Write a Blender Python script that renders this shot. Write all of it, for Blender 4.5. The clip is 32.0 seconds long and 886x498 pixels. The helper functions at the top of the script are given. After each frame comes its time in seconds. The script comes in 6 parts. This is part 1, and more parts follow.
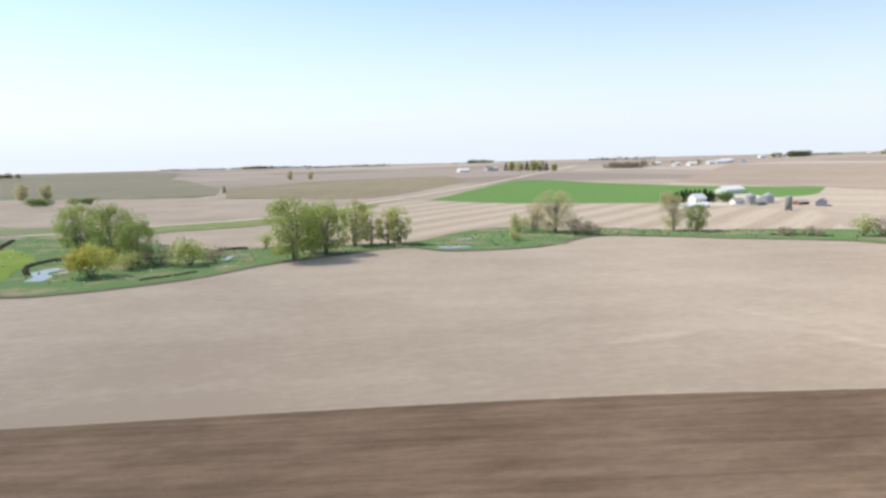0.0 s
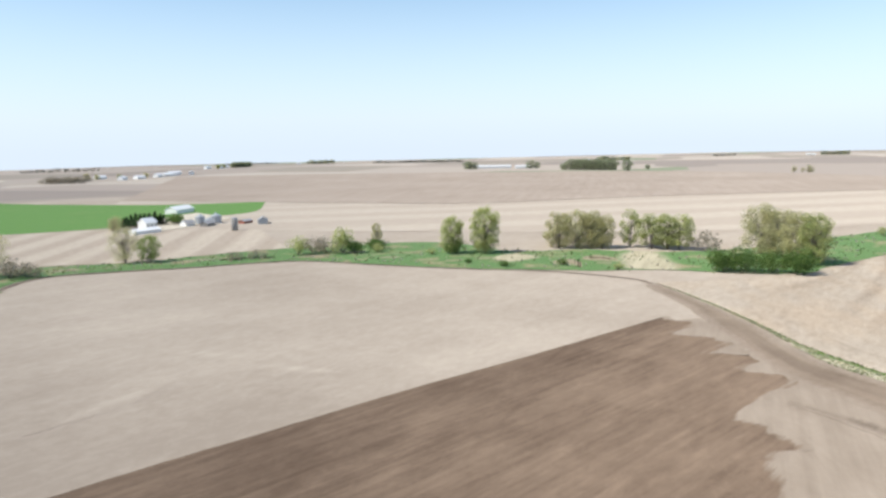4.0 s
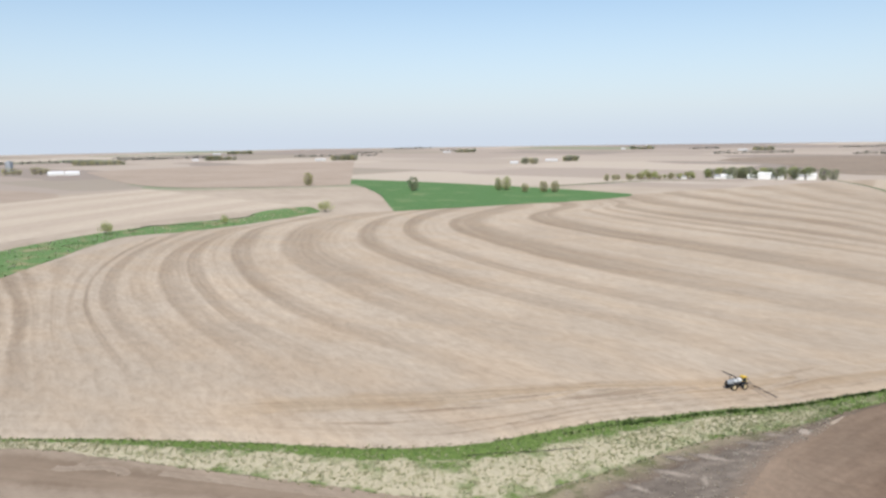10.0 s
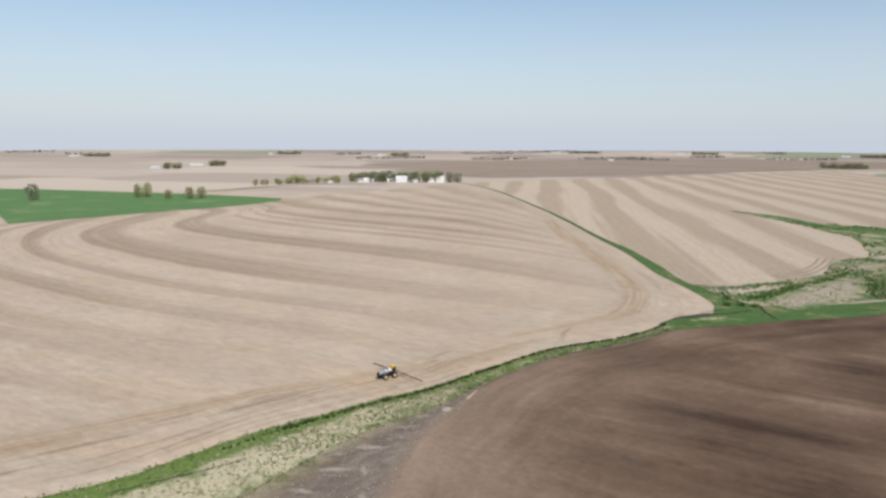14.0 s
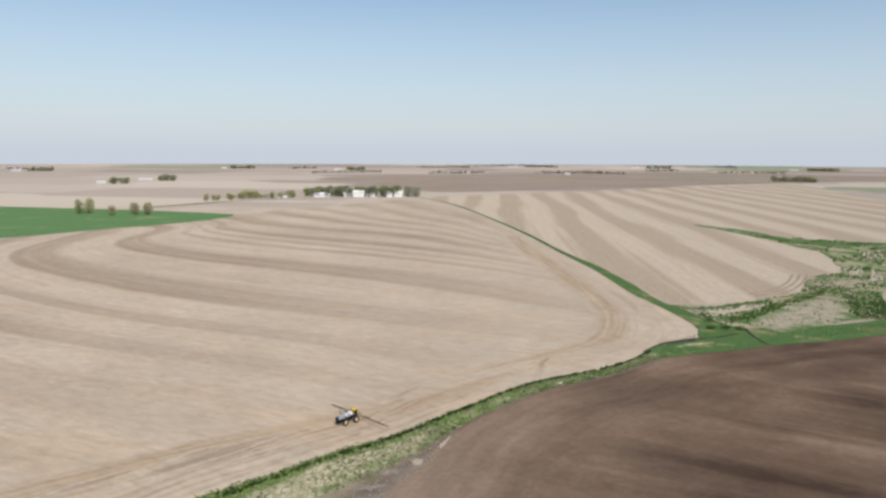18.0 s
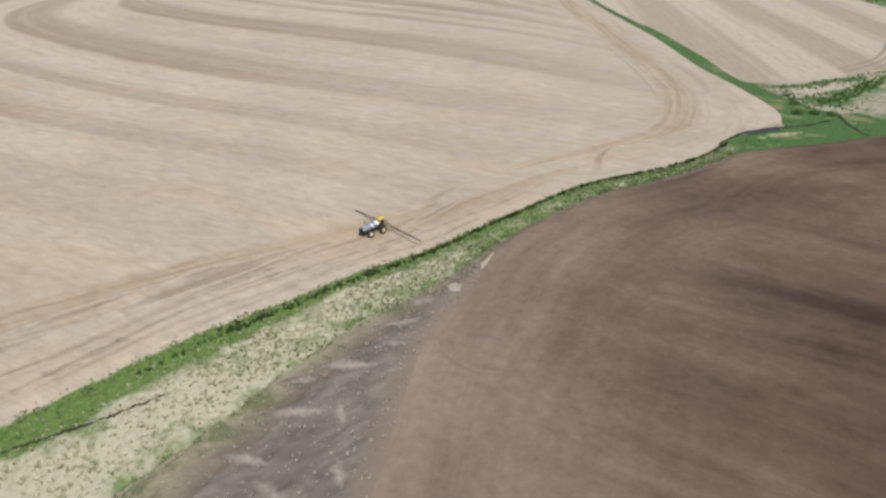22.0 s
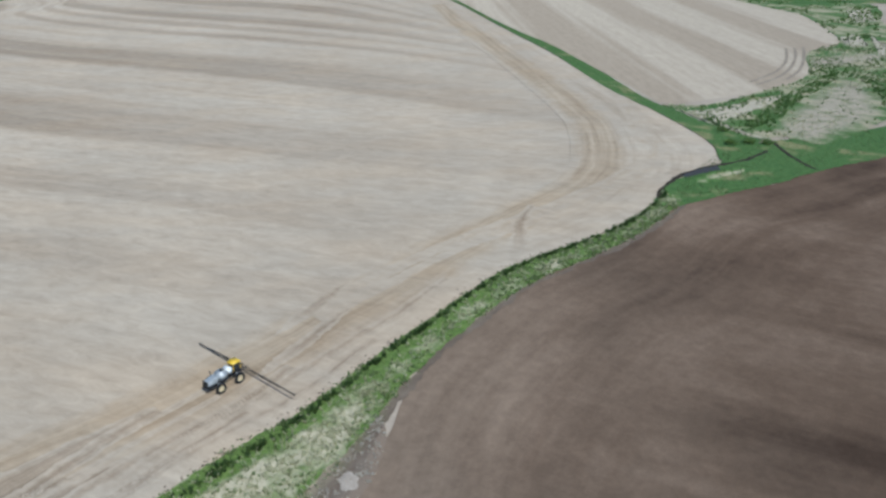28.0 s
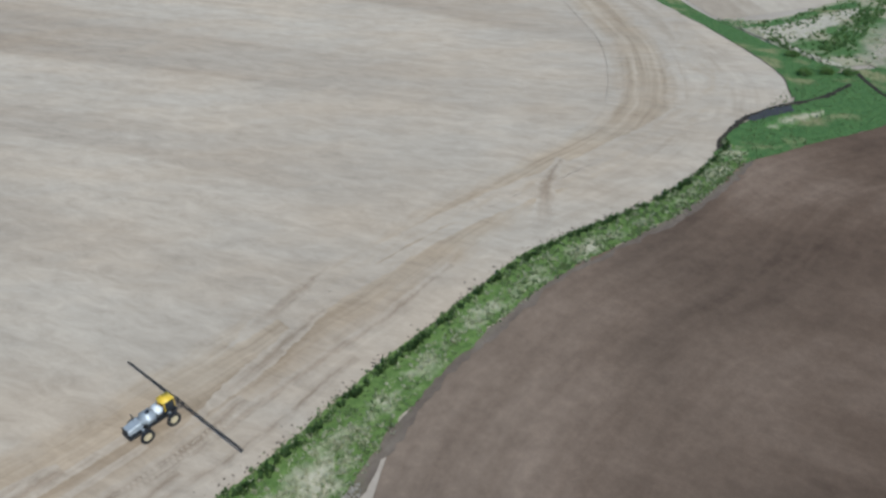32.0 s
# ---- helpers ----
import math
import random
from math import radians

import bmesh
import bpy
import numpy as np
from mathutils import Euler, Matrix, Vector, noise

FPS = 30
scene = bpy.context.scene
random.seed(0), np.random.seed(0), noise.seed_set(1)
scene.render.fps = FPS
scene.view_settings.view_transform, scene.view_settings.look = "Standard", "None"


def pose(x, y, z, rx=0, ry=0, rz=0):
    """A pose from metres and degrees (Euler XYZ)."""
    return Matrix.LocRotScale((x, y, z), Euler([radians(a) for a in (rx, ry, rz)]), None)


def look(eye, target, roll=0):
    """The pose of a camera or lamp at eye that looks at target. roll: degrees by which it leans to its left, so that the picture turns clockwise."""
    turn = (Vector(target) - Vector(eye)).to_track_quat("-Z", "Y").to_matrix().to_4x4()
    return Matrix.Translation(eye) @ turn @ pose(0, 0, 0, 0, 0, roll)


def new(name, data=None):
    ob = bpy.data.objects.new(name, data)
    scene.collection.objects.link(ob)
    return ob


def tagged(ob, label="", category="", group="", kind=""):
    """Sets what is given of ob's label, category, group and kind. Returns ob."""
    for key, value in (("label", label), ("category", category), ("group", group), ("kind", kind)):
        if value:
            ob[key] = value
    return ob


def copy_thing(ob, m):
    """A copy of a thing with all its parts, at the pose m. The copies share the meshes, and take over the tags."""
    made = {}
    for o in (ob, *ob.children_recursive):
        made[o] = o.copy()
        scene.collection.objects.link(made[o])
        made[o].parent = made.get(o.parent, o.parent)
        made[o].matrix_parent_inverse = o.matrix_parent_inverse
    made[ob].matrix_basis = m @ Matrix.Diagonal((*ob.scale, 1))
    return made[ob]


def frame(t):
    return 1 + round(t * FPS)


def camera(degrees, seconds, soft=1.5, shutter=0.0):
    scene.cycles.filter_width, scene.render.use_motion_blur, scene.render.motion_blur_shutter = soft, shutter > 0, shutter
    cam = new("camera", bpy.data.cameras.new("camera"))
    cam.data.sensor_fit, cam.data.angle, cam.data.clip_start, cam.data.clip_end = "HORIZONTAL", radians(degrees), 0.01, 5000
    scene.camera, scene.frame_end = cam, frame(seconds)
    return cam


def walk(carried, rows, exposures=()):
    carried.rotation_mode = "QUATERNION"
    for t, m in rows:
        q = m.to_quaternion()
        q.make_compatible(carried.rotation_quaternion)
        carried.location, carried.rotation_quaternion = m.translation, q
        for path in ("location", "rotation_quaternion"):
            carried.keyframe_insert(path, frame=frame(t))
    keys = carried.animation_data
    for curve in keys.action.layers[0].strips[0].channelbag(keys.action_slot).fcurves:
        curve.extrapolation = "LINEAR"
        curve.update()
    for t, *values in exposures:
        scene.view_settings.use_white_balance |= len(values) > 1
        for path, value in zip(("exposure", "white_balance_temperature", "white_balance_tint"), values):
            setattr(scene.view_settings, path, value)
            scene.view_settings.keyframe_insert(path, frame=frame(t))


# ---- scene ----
# the path: seconds, place, heading (clockwise from north), downward tilt, lean
PATH = (
    (0.0, 0.00, 0.00, 49.33, 6.47, 7.61, -1.35),
    (0.5, 0.16, -0.25, 50.87, 9.83, 7.59, -1.34),
    (1.0, 0.31, -0.53, 52.40, 14.48, 7.59, -1.32),
    (1.5, 0.44, -0.87, 53.94, 20.20, 7.63, -1.29),
    (2.0, 0.53, -1.29, 55.51, 25.48, 7.64, -1.23),
    (2.5, 0.64, -1.80, 57.12, 31.00, 7.69, -1.21),
    (3.0, 0.71, -2.32, 58.77, 36.79, 7.73, -1.10),
    (3.5, 0.68, -2.71, 60.50, 42.51, 7.81, -0.90),
    (4.0, 0.58, -2.93, 62.29, 47.63, 7.90, -1.05),
    (4.5, 0.40, -2.95, 64.18, 53.19, 7.95, -0.89),
    (6.5, -0.53, -2.38, 71.76, 70.79, 8.16, -0.48),
    (7.0, -0.61, -2.78, 73.51, 70.67, 8.08, -0.28),
    (7.5, -0.63, -3.32, 75.13, 70.79, 8.06, -0.38),
    (8.0, -0.50, -4.10, 76.60, 70.54, 8.02, -0.43),
    (8.2, -0.43, -4.46, 77.05, 70.50, 8.05, -0.45),
    (8.3, -0.39, -4.63, 77.28, 71.00, 8.07, -0.47),
    (8.4, -0.35, -4.81, 77.51, 74.40, 8.09, -0.48),
    (8.5, -0.31, -4.98, 77.74, 79.77, 8.10, -0.49),
    (8.6, -0.29, -5.10, 77.88, 86.50, 8.23, -0.53),
    (8.7, -0.27, -5.23, 78.03, 96.30, 8.37, -0.57),
    (8.8, -0.25, -5.35, 78.17, 106.00, 8.50, -0.61),
    (8.9, -0.23, -5.47, 78.31, 112.30, 8.63, -0.65),
    (9.0, -0.22, -5.59, 78.46, 113.26, 8.76, -0.69),
    (9.5, -0.20, -5.93, 78.75, 112.89, 8.71, -0.61),
    (10.0, -0.32, -6.22, 78.83, 112.45, 8.62, -0.52),
    (10.5, -0.61, -6.63, 78.86, 112.06, 8.56, -0.45),
    (10.8, -0.81, -6.88, 78.86, 113.20, 8.54, -0.35),
    (11.0, -0.94, -7.05, 78.86, 117.49, 8.53, -0.29),
    (11.5, -0.97, -7.20, 78.84, 128.99, 8.55, -0.01),
    (11.8, -0.81, -7.13, 78.78, 137.60, 8.53, 0.08),
    (12.0, -0.69, -7.09, 78.75, 141.43, 8.51, 0.13),
    (12.5, -0.34, -7.03, 78.59, 141.00, 8.43, 0.23),
    (13.0, 0.03, -7.19, 78.38, 140.50, 8.37, 0.27),
    (13.5, 0.55, -7.68, 78.18, 139.96, 8.38, 0.25),
    (14.0, 1.42, -8.54, 78.09, 139.43, 8.28, 0.30),
    (14.5, 2.72, -9.77, 78.09, 138.94, 8.04, 0.35),
    (16.5, 12.61, -18.66, 78.11, 141.71, 7.55, 0.36),
    (17.0, 15.89, -21.75, 77.96, 143.57, 7.42, 0.32),
    (17.5, 19.30, -25.14, 77.73, 143.20, 7.28, 0.26),
    (18.0, 22.73, -28.80, 77.42, 142.82, 7.18, 0.28),
    (18.5, 26.13, -32.51, 77.04, 142.44, 7.08, 0.26),
    (19.0, 29.43, -36.15, 76.59, 142.08, 7.85, 0.21),
    (19.5, 32.67, -39.78, 76.21, 141.73, 11.43, 0.20),
    (20.0, 35.91, -43.47, 76.00, 141.33, 16.33, 0.13),
    (20.5, 39.18, -47.24, 75.93, 140.96, 21.31, 0.12),
    (21.0, 42.53, -51.15, 76.08, 140.70, 24.91, 0.08),
    (21.5, 45.88, -55.18, 76.27, 140.47, 25.67, -0.01),
    (22.0, 49.14, -59.23, 76.40, 140.22, 25.69, -0.01),
    (22.5, 52.30, -63.15, 76.44, 139.98, 25.69, -0.10),
    (23.0, 55.27, -66.99, 76.45, 139.74, 25.68, -0.12),
    (23.5, 58.11, -70.90, 76.44, 139.45, 25.62, -0.16),
    (24.0, 60.88, -74.90, 76.46, 139.14, 25.56, -0.26),
    (24.5, 63.66, -78.92, 76.50, 140.67, 25.53, -0.28),
    (25.0, 66.59, -82.74, 76.53, 145.63, 25.59, -0.45),
    (25.5, 69.61, -86.56, 76.50, 145.43, 25.55, -0.52),
    (27.5, 81.50, -102.66, 75.93, 148.51, 25.48, -0.71),
    (28.0, 84.11, -106.77, 75.78, 149.41, 25.44, -0.76),
    (28.5, 86.64, -110.96, 75.65, 149.27, 25.33, -0.80),
    (29.0, 89.12, -115.31, 75.52, 149.09, 25.29, -0.74),
    (29.5, 91.50, -119.78, 75.32, 148.88, 25.16, -0.82),
    (30.0, 93.73, -124.32, 75.02, 148.67, 25.03, -0.87),
    (30.5, 95.83, -128.77, 74.57, 148.44, 24.88, -0.80),
    (31.0, 97.93, -133.01, 73.96, 148.25, 25.39, -0.78),
    (31.5, 100.04, -137.12, 73.22, 148.09, 28.57, -0.77),
    (32.0, 102.13, -141.25, 72.45, 147.87, 33.24, -0.78),
)


def aim(x, y, z, heading, tilt, lean):
    a, b = radians(heading), radians(tilt)
    way = Vector((math.sin(a) * math.cos(b), math.cos(a) * math.cos(b), -math.sin(b)))
    return look((x, y, z), Vector((x, y, z)) + way * 100, lean)


cam = camera(62.45, 32.0, soft=2.8)
walk(cam, [(r[0], aim(*r[1:])) for r in PATH],
     exposures=((0.0, 0.57, 7100, 11), (2.0, 0.57, 6880, 9), (4.0, 0.53, 6730, 8), (7.0, 0.41, 6710, 9), (8.5, 0.40, 6690, 9), (9.5, 0.26, 6730, 10), (13.0, 0.01, 6950, 12), (17.0, 0.0, 6930, 11), (20.5, -0.03, 7150, 12),
                (22.5, 0.08, 6450, 7), (25.0, 0.03, 5980, 4), (28.0, -0.06, 5800, 3), (32.0, -0.11, 5750, 3)))

# ---- sky and sun ----
SUN_EL, SUN_AZ = 50.0, -62.0
world = bpy.data.worlds.new("sky")
scene.world = world
world.use_nodes = True
wn = world.node_tree
sky = wn.nodes.new("ShaderNodeTexSky")
sky.sky_type = "NISHITA"
sky.sun_disc = False
sky.sun_elevation, sky.sun_rotation = radians(SUN_EL), radians(SUN_AZ)
sky.altitude, sky.air_density, sky.dust_density, sky.ozone_density = 300, 1.0, 0.45, 2.5
# the haze near the horizon: the sky pales downwards, and below the horizon it stays as it is there
tc = wn.nodes.new("ShaderNodeTexCoord")
sep, com = wn.nodes.new("ShaderNodeSeparateXYZ"), wn.nodes.new("ShaderNodeCombineXYZ")
low = wn.nodes.new("ShaderNodeMath")
low.operation = "MAXIMUM"
low.inputs[1].default_value = 0.04
wn.links.new(tc.outputs["Generated"], sep.inputs[0])
wn.links.new(sep.outputs[2], low.inputs[0])
for i, o in enumerate((sep.outputs[0], sep.outputs[1], low.outputs[0])):
    wn.links.new(o, com.inputs[i])
wn.links.new(com.outputs[0], sky.inputs[0])
pale = wn.nodes.new("ShaderNodeValToRGB")
for el, (pos, val) in zip(pale.color_ramp.elements, ((0.0, 0.92), (0.22, 0.03))):
    el.position, el.color = pos, (val, val, val, 1)
wn.links.new(sep.outputs[2], pale.inputs[0])
haze = wn.nodes.new("ShaderNodeMix")
haze.data_type = "RGBA"
haze.inputs[7].default_value = (3.98, 4.60, 5.70, 1)
wn.links.new(pale.outputs[0], haze.inputs[0])
cool = wn.nodes.new("ShaderNodeMix")
cool.data_type, cool.blend_type = "RGBA", "MULTIPLY"
cool.inputs[0].default_value, cool.inputs[7].default_value = 1.0, (0.96, 0.995, 0.975, 1)
wn.links.new(sky.outputs[0], cool.inputs[6])
wn.links.new(cool.outputs[2], haze.inputs[6])
wn.links.new(haze.outputs[2], wn.nodes["Background"].inputs[0])
wn.nodes["Background"].inputs[1].default_value = 0.13
sun = new("sun", bpy.data.lights.new("sun", "SUN"))
sun.data.energy, sun.data.angle, sun.data.color = 4.0, radians(0.55), (1.0, 0.95, 0.88)
a, e = radians(SUN_AZ), radians(SUN_EL)
sun.matrix_world = look((math.sin(a) * math.cos(e) * 300, math.cos(a) * math.cos(e) * 300, math.sin(e) * 300), (0, 0, 0))


# ---- materials ----
def ramp(nt, fac, stops):
    n = nt.nodes.new("ShaderNodeValToRGB")
    el = n.color_ramp.elements
    while len(el) < len(stops):
        el.new(0.5)
    for s, (p, c) in zip(el, stops):
        s.position = p
        s.color = (*c, 1) if len(c) == 3 else c
    nt.links.new(fac, n.inputs[0])
    return n.outputs[0]


def noise_of(nt, vec, scale, detail=3.0, rough=0.55, distort=0.0):
    n = nt.nodes.new("ShaderNodeTexNoise")
    n.inputs["Scale"].default_value, n.inputs["Detail"].default_value = scale, detail
    n.inputs["Roughness"].default_value, n.inputs["Distortion"].default_value = rough, distort
    if vec is not None:
        nt.links.new(vec, n.inputs["Vector"])
    return n.outputs["Fac"]


def mapped(nt, vec, scale=(1, 1, 1), turn=0.0, loc=(0, 0, 0)):
    """Coordinates turned so that x runs along the heading turn, then scaled."""
    k = nt.nodes.new("ShaderNodeMapping")
    k.inputs["Rotation"].default_value[2] = radians(-turn)
    nt.links.new(vec, k.inputs[0])
    n = nt.nodes.new("ShaderNodeMapping")
    n.inputs["Scale"].default_value, n.inputs["Location"].default_value = scale, loc
    nt.links.new(k.outputs[0], n.inputs[0])
    return n.outputs[0]


def math_of(nt, op, x, y=None, clamp=False):
    n = nt.nodes.new("ShaderNodeMath")
    n.operation, n.use_clamp = op, clamp
    for i, v in enumerate((x, y)):
        if v is None:
            continue
        if isinstance(v, (int, float)):
            n.inputs[i].default_value = v
        else:
            nt.links.new(v, n.inputs[i])
    return n.outputs[0]


def mixed(nt, fac, x, y, kind="MIX"):
    n = nt.nodes.new("ShaderNodeMix")
    n.data_type, n.blend_type = "RGBA", kind
    for s, v in ((n.inputs[0], fac), (n.inputs[6], x), (n.inputs[7], y)):
        if isinstance(v, (int, float)):
            s.default_value = v
        elif isinstance(v, tuple):
            s.default_value = (*v, 1)
        else:
            nt.links.new(v, s)
    return n.outputs[2]


def material(name, rough=0.9, metal=0.0, spec=0.2):
    m = bpy.data.materials.new(name)
    m.use_nodes = True
    nt = m.node_tree
    b = nt.nodes["Principled BSDF"]
    b.inputs["Roughness"].default_value, b.inputs["Metallic"].default_value = rough, metal
    b.inputs["Specular IOR Level"].default_value = spec
    if rough >= 0.9:
        b.inputs["Diffuse Roughness"].default_value = 0.55
    return m, nt, b


def where(nt):
    return nt.nodes.new("ShaderNodeNewGeometry").outputs["Position"]


def uv(nt):
    n = nt.nodes.new("ShaderNodeUVMap")
    n.uv_map = "UVMap"
    return n.outputs[0]


def bump(nt, b, height, strength, dist=0.1):
    n = nt.nodes.new("ShaderNodeBump")
    n.inputs["Strength"].default_value, n.inputs["Distance"].default_value = strength, dist
    nt.links.new(height, n.inputs["Height"])
    nt.links.new(n.outputs[0], b.inputs["Normal"])


def edge_of(nt, side):
    """Metres from a patch's first edge (0) or second edge (1)."""
    n = nt.nodes.new("ShaderNodeUVMap")
    n.uv_map = "Edge"
    k = nt.nodes.new("ShaderNodeSeparateXYZ")
    nt.links.new(n.outputs[0], k.inputs[0])
    return k.outputs[side]


def fade_of(nt, soft, turn=0.0, sides="both", stretch=1.0, most=1.0, sharp=0.55):
    """1 inside a patch, thinning out unevenly to 0 at its edges."""
    d = edge_of(nt, 1) if sides == "second" else math_of(nt, "MINIMUM", edge_of(nt, 0), edge_of(nt, 1))
    n = noise_of(nt, mapped(nt, where(nt), (0.9 / soft / stretch, 1.3 / soft, 0.2), turn), 1.0, 5, 0.66)
    d = math_of(nt, "SUBTRACT", d, math_of(nt, "MULTIPLY", math_of(nt, "SUBTRACT", n, 0.28), soft * 2.6))
    k = math_of(nt, "MULTIPLY", math_of(nt, "ADD", d, soft * 0.3), sharp / soft, True)
    return math_of(nt, "MULTIPLY", k, most)


def fade_out(nt, b, soft, turn=0.0, sides="both", stretch=1.0, most=1.0, sharp=0.55, base=(0.3, 0.25, 0.2)):
    """Lets a stain or a patch of soil pass unevenly into the soil round it."""
    k = fade_of(nt, soft, turn, sides, stretch, most, sharp)
    own = b.inputs[0].links[0].from_socket
    nt.links.new(mixed(nt, k, base if isinstance(base, tuple) else base(nt), own), b.inputs[0])


def soil_color(nt, dark, light, patch=0.02, grain=0.6, turn=0.0, rows_amount=0.25, rowscale=0.45, streak=(0.008, 0.10), along_uv=False, con=0.14, dry_edge=0.0, dry_at=(0.13, 0.0), mottle=0.0, speckle=0.0):
    """Colour of bare or stubble ground: broad patches, streaks along the tillage, fine clods."""
    p = where(nt)
    broad = noise_of(nt, p, patch, 4, 0.6)
    q = uv(nt) if along_uv else p
    along = noise_of(nt, mapped(nt, q, (streak[0], streak[1], 0.1), turn), 1.0, 4, 0.6)
    fine = noise_of(nt, p, grain, 4, 0.7)
    f = math_of(nt, "ADD", math_of(nt, "MULTIPLY", broad, 0.45), math_of(nt, "MULTIPLY", along, 0.40))
    f = math_of(nt, "ADD", f, math_of(nt, "MULTIPLY", fine, 0.15))
    if dry_edge:
        v = nt.nodes.new("ShaderNodeSeparateXYZ")
        nt.links.new(uv(nt), v.inputs[0])
        w = math_of(nt, "ADD", v.outputs[1], math_of(nt, "MULTIPLY", math_of(nt, "SUBTRACT", broad, 0.5), 0.12))
        w = math_of(nt, "MULTIPLY", math_of(nt, "SUBTRACT", w, dry_at[0]), 1 / (dry_at[1] - dry_at[0]), True)
        f = math_of(nt, "ADD", f, math_of(nt, "MULTIPLY", w, dry_edge))
    c = ramp(nt, f, [(0.5 - con, dark), (0.5 + con, light)])
    if mottle:
        blot = noise_of(nt, mapped(nt, p, (0.032, 0.105, 0.1), turn + 14), 1.0, 6, 0.7, 0.6)
        c = mixed(nt, mottle, c, ramp(nt, blot, [(0.34, dark), (0.5, tuple((x + y) / 2 for x, y in zip(dark, light))), (0.66, light)]))
    c = mixed(nt, rows_amount, c, ramp(nt, noise_of(nt, mapped(nt, q, (0.02, rowscale, 0.1), turn), 1.0, 2, 0.5),
                                       [(0.40, tuple(x * 0.72 for x in dark)), (0.60, tuple(min(1, x * 1.12) for x in light))]))
    if speckle:
        # clods and residue a metre or two across
        clod = noise_of(nt, mapped(nt, p, (0.14, 0.34, 0.3), turn), 1.0, 8, 0.8, 0.5)
        c = mixed(nt, 1.0, c, ramp(nt, clod, [(0.36, (1 - speckle,) * 3), (0.5, (1, 1, 1)), (0.64, (1 + speckle,) * 3)]), "MULTIPLY")
    return c, fine


def soil(name, dark, light, soft=0.0, most=1.0, base=(0.3, 0.25, 0.2), **kw):
    m, nt, b = material(name, 0.95, 0, 0.1)
    c, fine = soil_color(nt, dark, light, **kw)
    nt.links.new(c, b.inputs[0])
    bump(nt, b, fine, 0.5, 0.25)
    if soft:
        fade_out(nt, b, soft, kw.get("turn", 0.0), most=most, base=base)
    return m


def plain(name, color, rough=0.6, metal=0.0, spec=0.3, vary=0.12, scale=1.5):
    m, nt, b = material(name, rough, metal, spec)
    tc = nt.nodes.new("ShaderNodeTexCoord").outputs["Object"]
    n = noise_of(nt, tc, scale, 4, 0.65)
    n2 = noise_of(nt, tc, scale * 9, 2, 0.6)
    n = math_of(nt, "ADD", math_of(nt, "MULTIPLY", n, 0.7), math_of(nt, "MULTIPLY", n2, 0.3))
    c = ramp(nt, n, [(0.3, tuple(x * (1 - vary) for x in color)), (0.7, tuple(min(1, x * (1 + vary)) for x in color))])
    nt.links.new(c, b.inputs[0])
    return m


def foliage(name, dark, light):
    m, nt, b = material(name, 0.7, 0, 0.15)
    i = nt.nodes.new("ShaderNodeObjectInfo").outputs["Random"]
    g = nt.nodes.new("ShaderNodeNewGeometry").outputs["Random Per Island"]
    f = math_of(nt, "ADD", math_of(nt, "MULTIPLY", g, 0.7), math_of(nt, "MULTIPLY", i, 0.3))
    nt.links.new(ramp(nt, f, [(0.1, dark), (0.9, light)]), b.inputs[0])
    t = nt.nodes.new("ShaderNodeBsdfTranslucent")
    nt.links.new(ramp(nt, f, [(0.1, dark), (0.9, light)]), t.inputs[0])
    x = nt.nodes.new("ShaderNodeMixShader")
    x.inputs[0].default_value = 0.55
    nt.links.new(b.outputs[0], x.inputs[1])
    nt.links.new(t.outputs[0], x.inputs[2])
    nt.links.new(x.outputs[0], nt.nodes["Material Output"].inputs[0])
    return m


TAN_D, TAN_L = (0.298, 0.247, 0.199), (0.418, 0.357, 0.293)
def near_ground(nt):
    """Tan stubble colour of the near ground."""
    p = where(nt)
    f = math_of(nt, "ADD", math_of(nt, "MULTIPLY", noise_of(nt, p, 0.012, 5, 0.62), 0.55),
                math_of(nt, "MULTIPLY", noise_of(nt, mapped(nt, p, (0.010, 0.06, 0.1), -3), 1.0, 4, 0.6), 0.22))
    f = math_of(nt, "ADD", f, math_of(nt, "MULTIPLY", math_of(nt, "SUBTRACT", noise_of(nt, mapped(nt, p, (0.2, 0.32, 0.3), 8), 1.0, 8, 0.8, 0.3), 0.25), 0.5))
    # darker towards the tilled field: lens and sun falloff put into the colour
    k = nt.nodes.new("ShaderNodeSeparateXYZ")
    nt.links.new(p, k.inputs[0])
    falloff = math_of(nt, "MULTIPLY", math_of(nt, "MULTIPLY", math_of(nt, "SUBTRACT", 270.0, k.outputs[1]), 1 / 130, True),
                  math_of(nt, "MULTIPLY", math_of(nt, "SUBTRACT", 150.0, k.outputs[0]), 1 / 130, True))
    return ramp(nt, math_of(nt, "SUBTRACT", f, math_of(nt, "MULTIPLY", falloff, 0.13)), [(0.36, TAN_D), (0.64, TAN_L)])


WORKED = dict(dark=(0.215, 0.17, 0.13), light=(0.345, 0.285, 0.228), patch=0.05, turn=20, rows_amount=0.1, mottle=0.5)
MARGIN = dict(dark=(0.080, 0.067, 0.057), light=(0.225, 0.192, 0.162), patch=0.13, grain=0.9, turn=80, streak=(0.05, 0.2), rows_amount=0.10, rowscale=0.5, mottle=0.5, speckle=0.3)
M_DARK_L = soil("fresh_tilled_soil", (0.073, 0.047, 0.032), (0.222, 0.160, 0.114), patch=0.03, grain=0.8, turn=-4, rows_amount=0.13, rowscale=0.5, streak=(0.02, 0.12), con=0.17, mottle=0.3, dry_edge=0.15, dry_at=(0.15, 0.7), speckle=0.12)
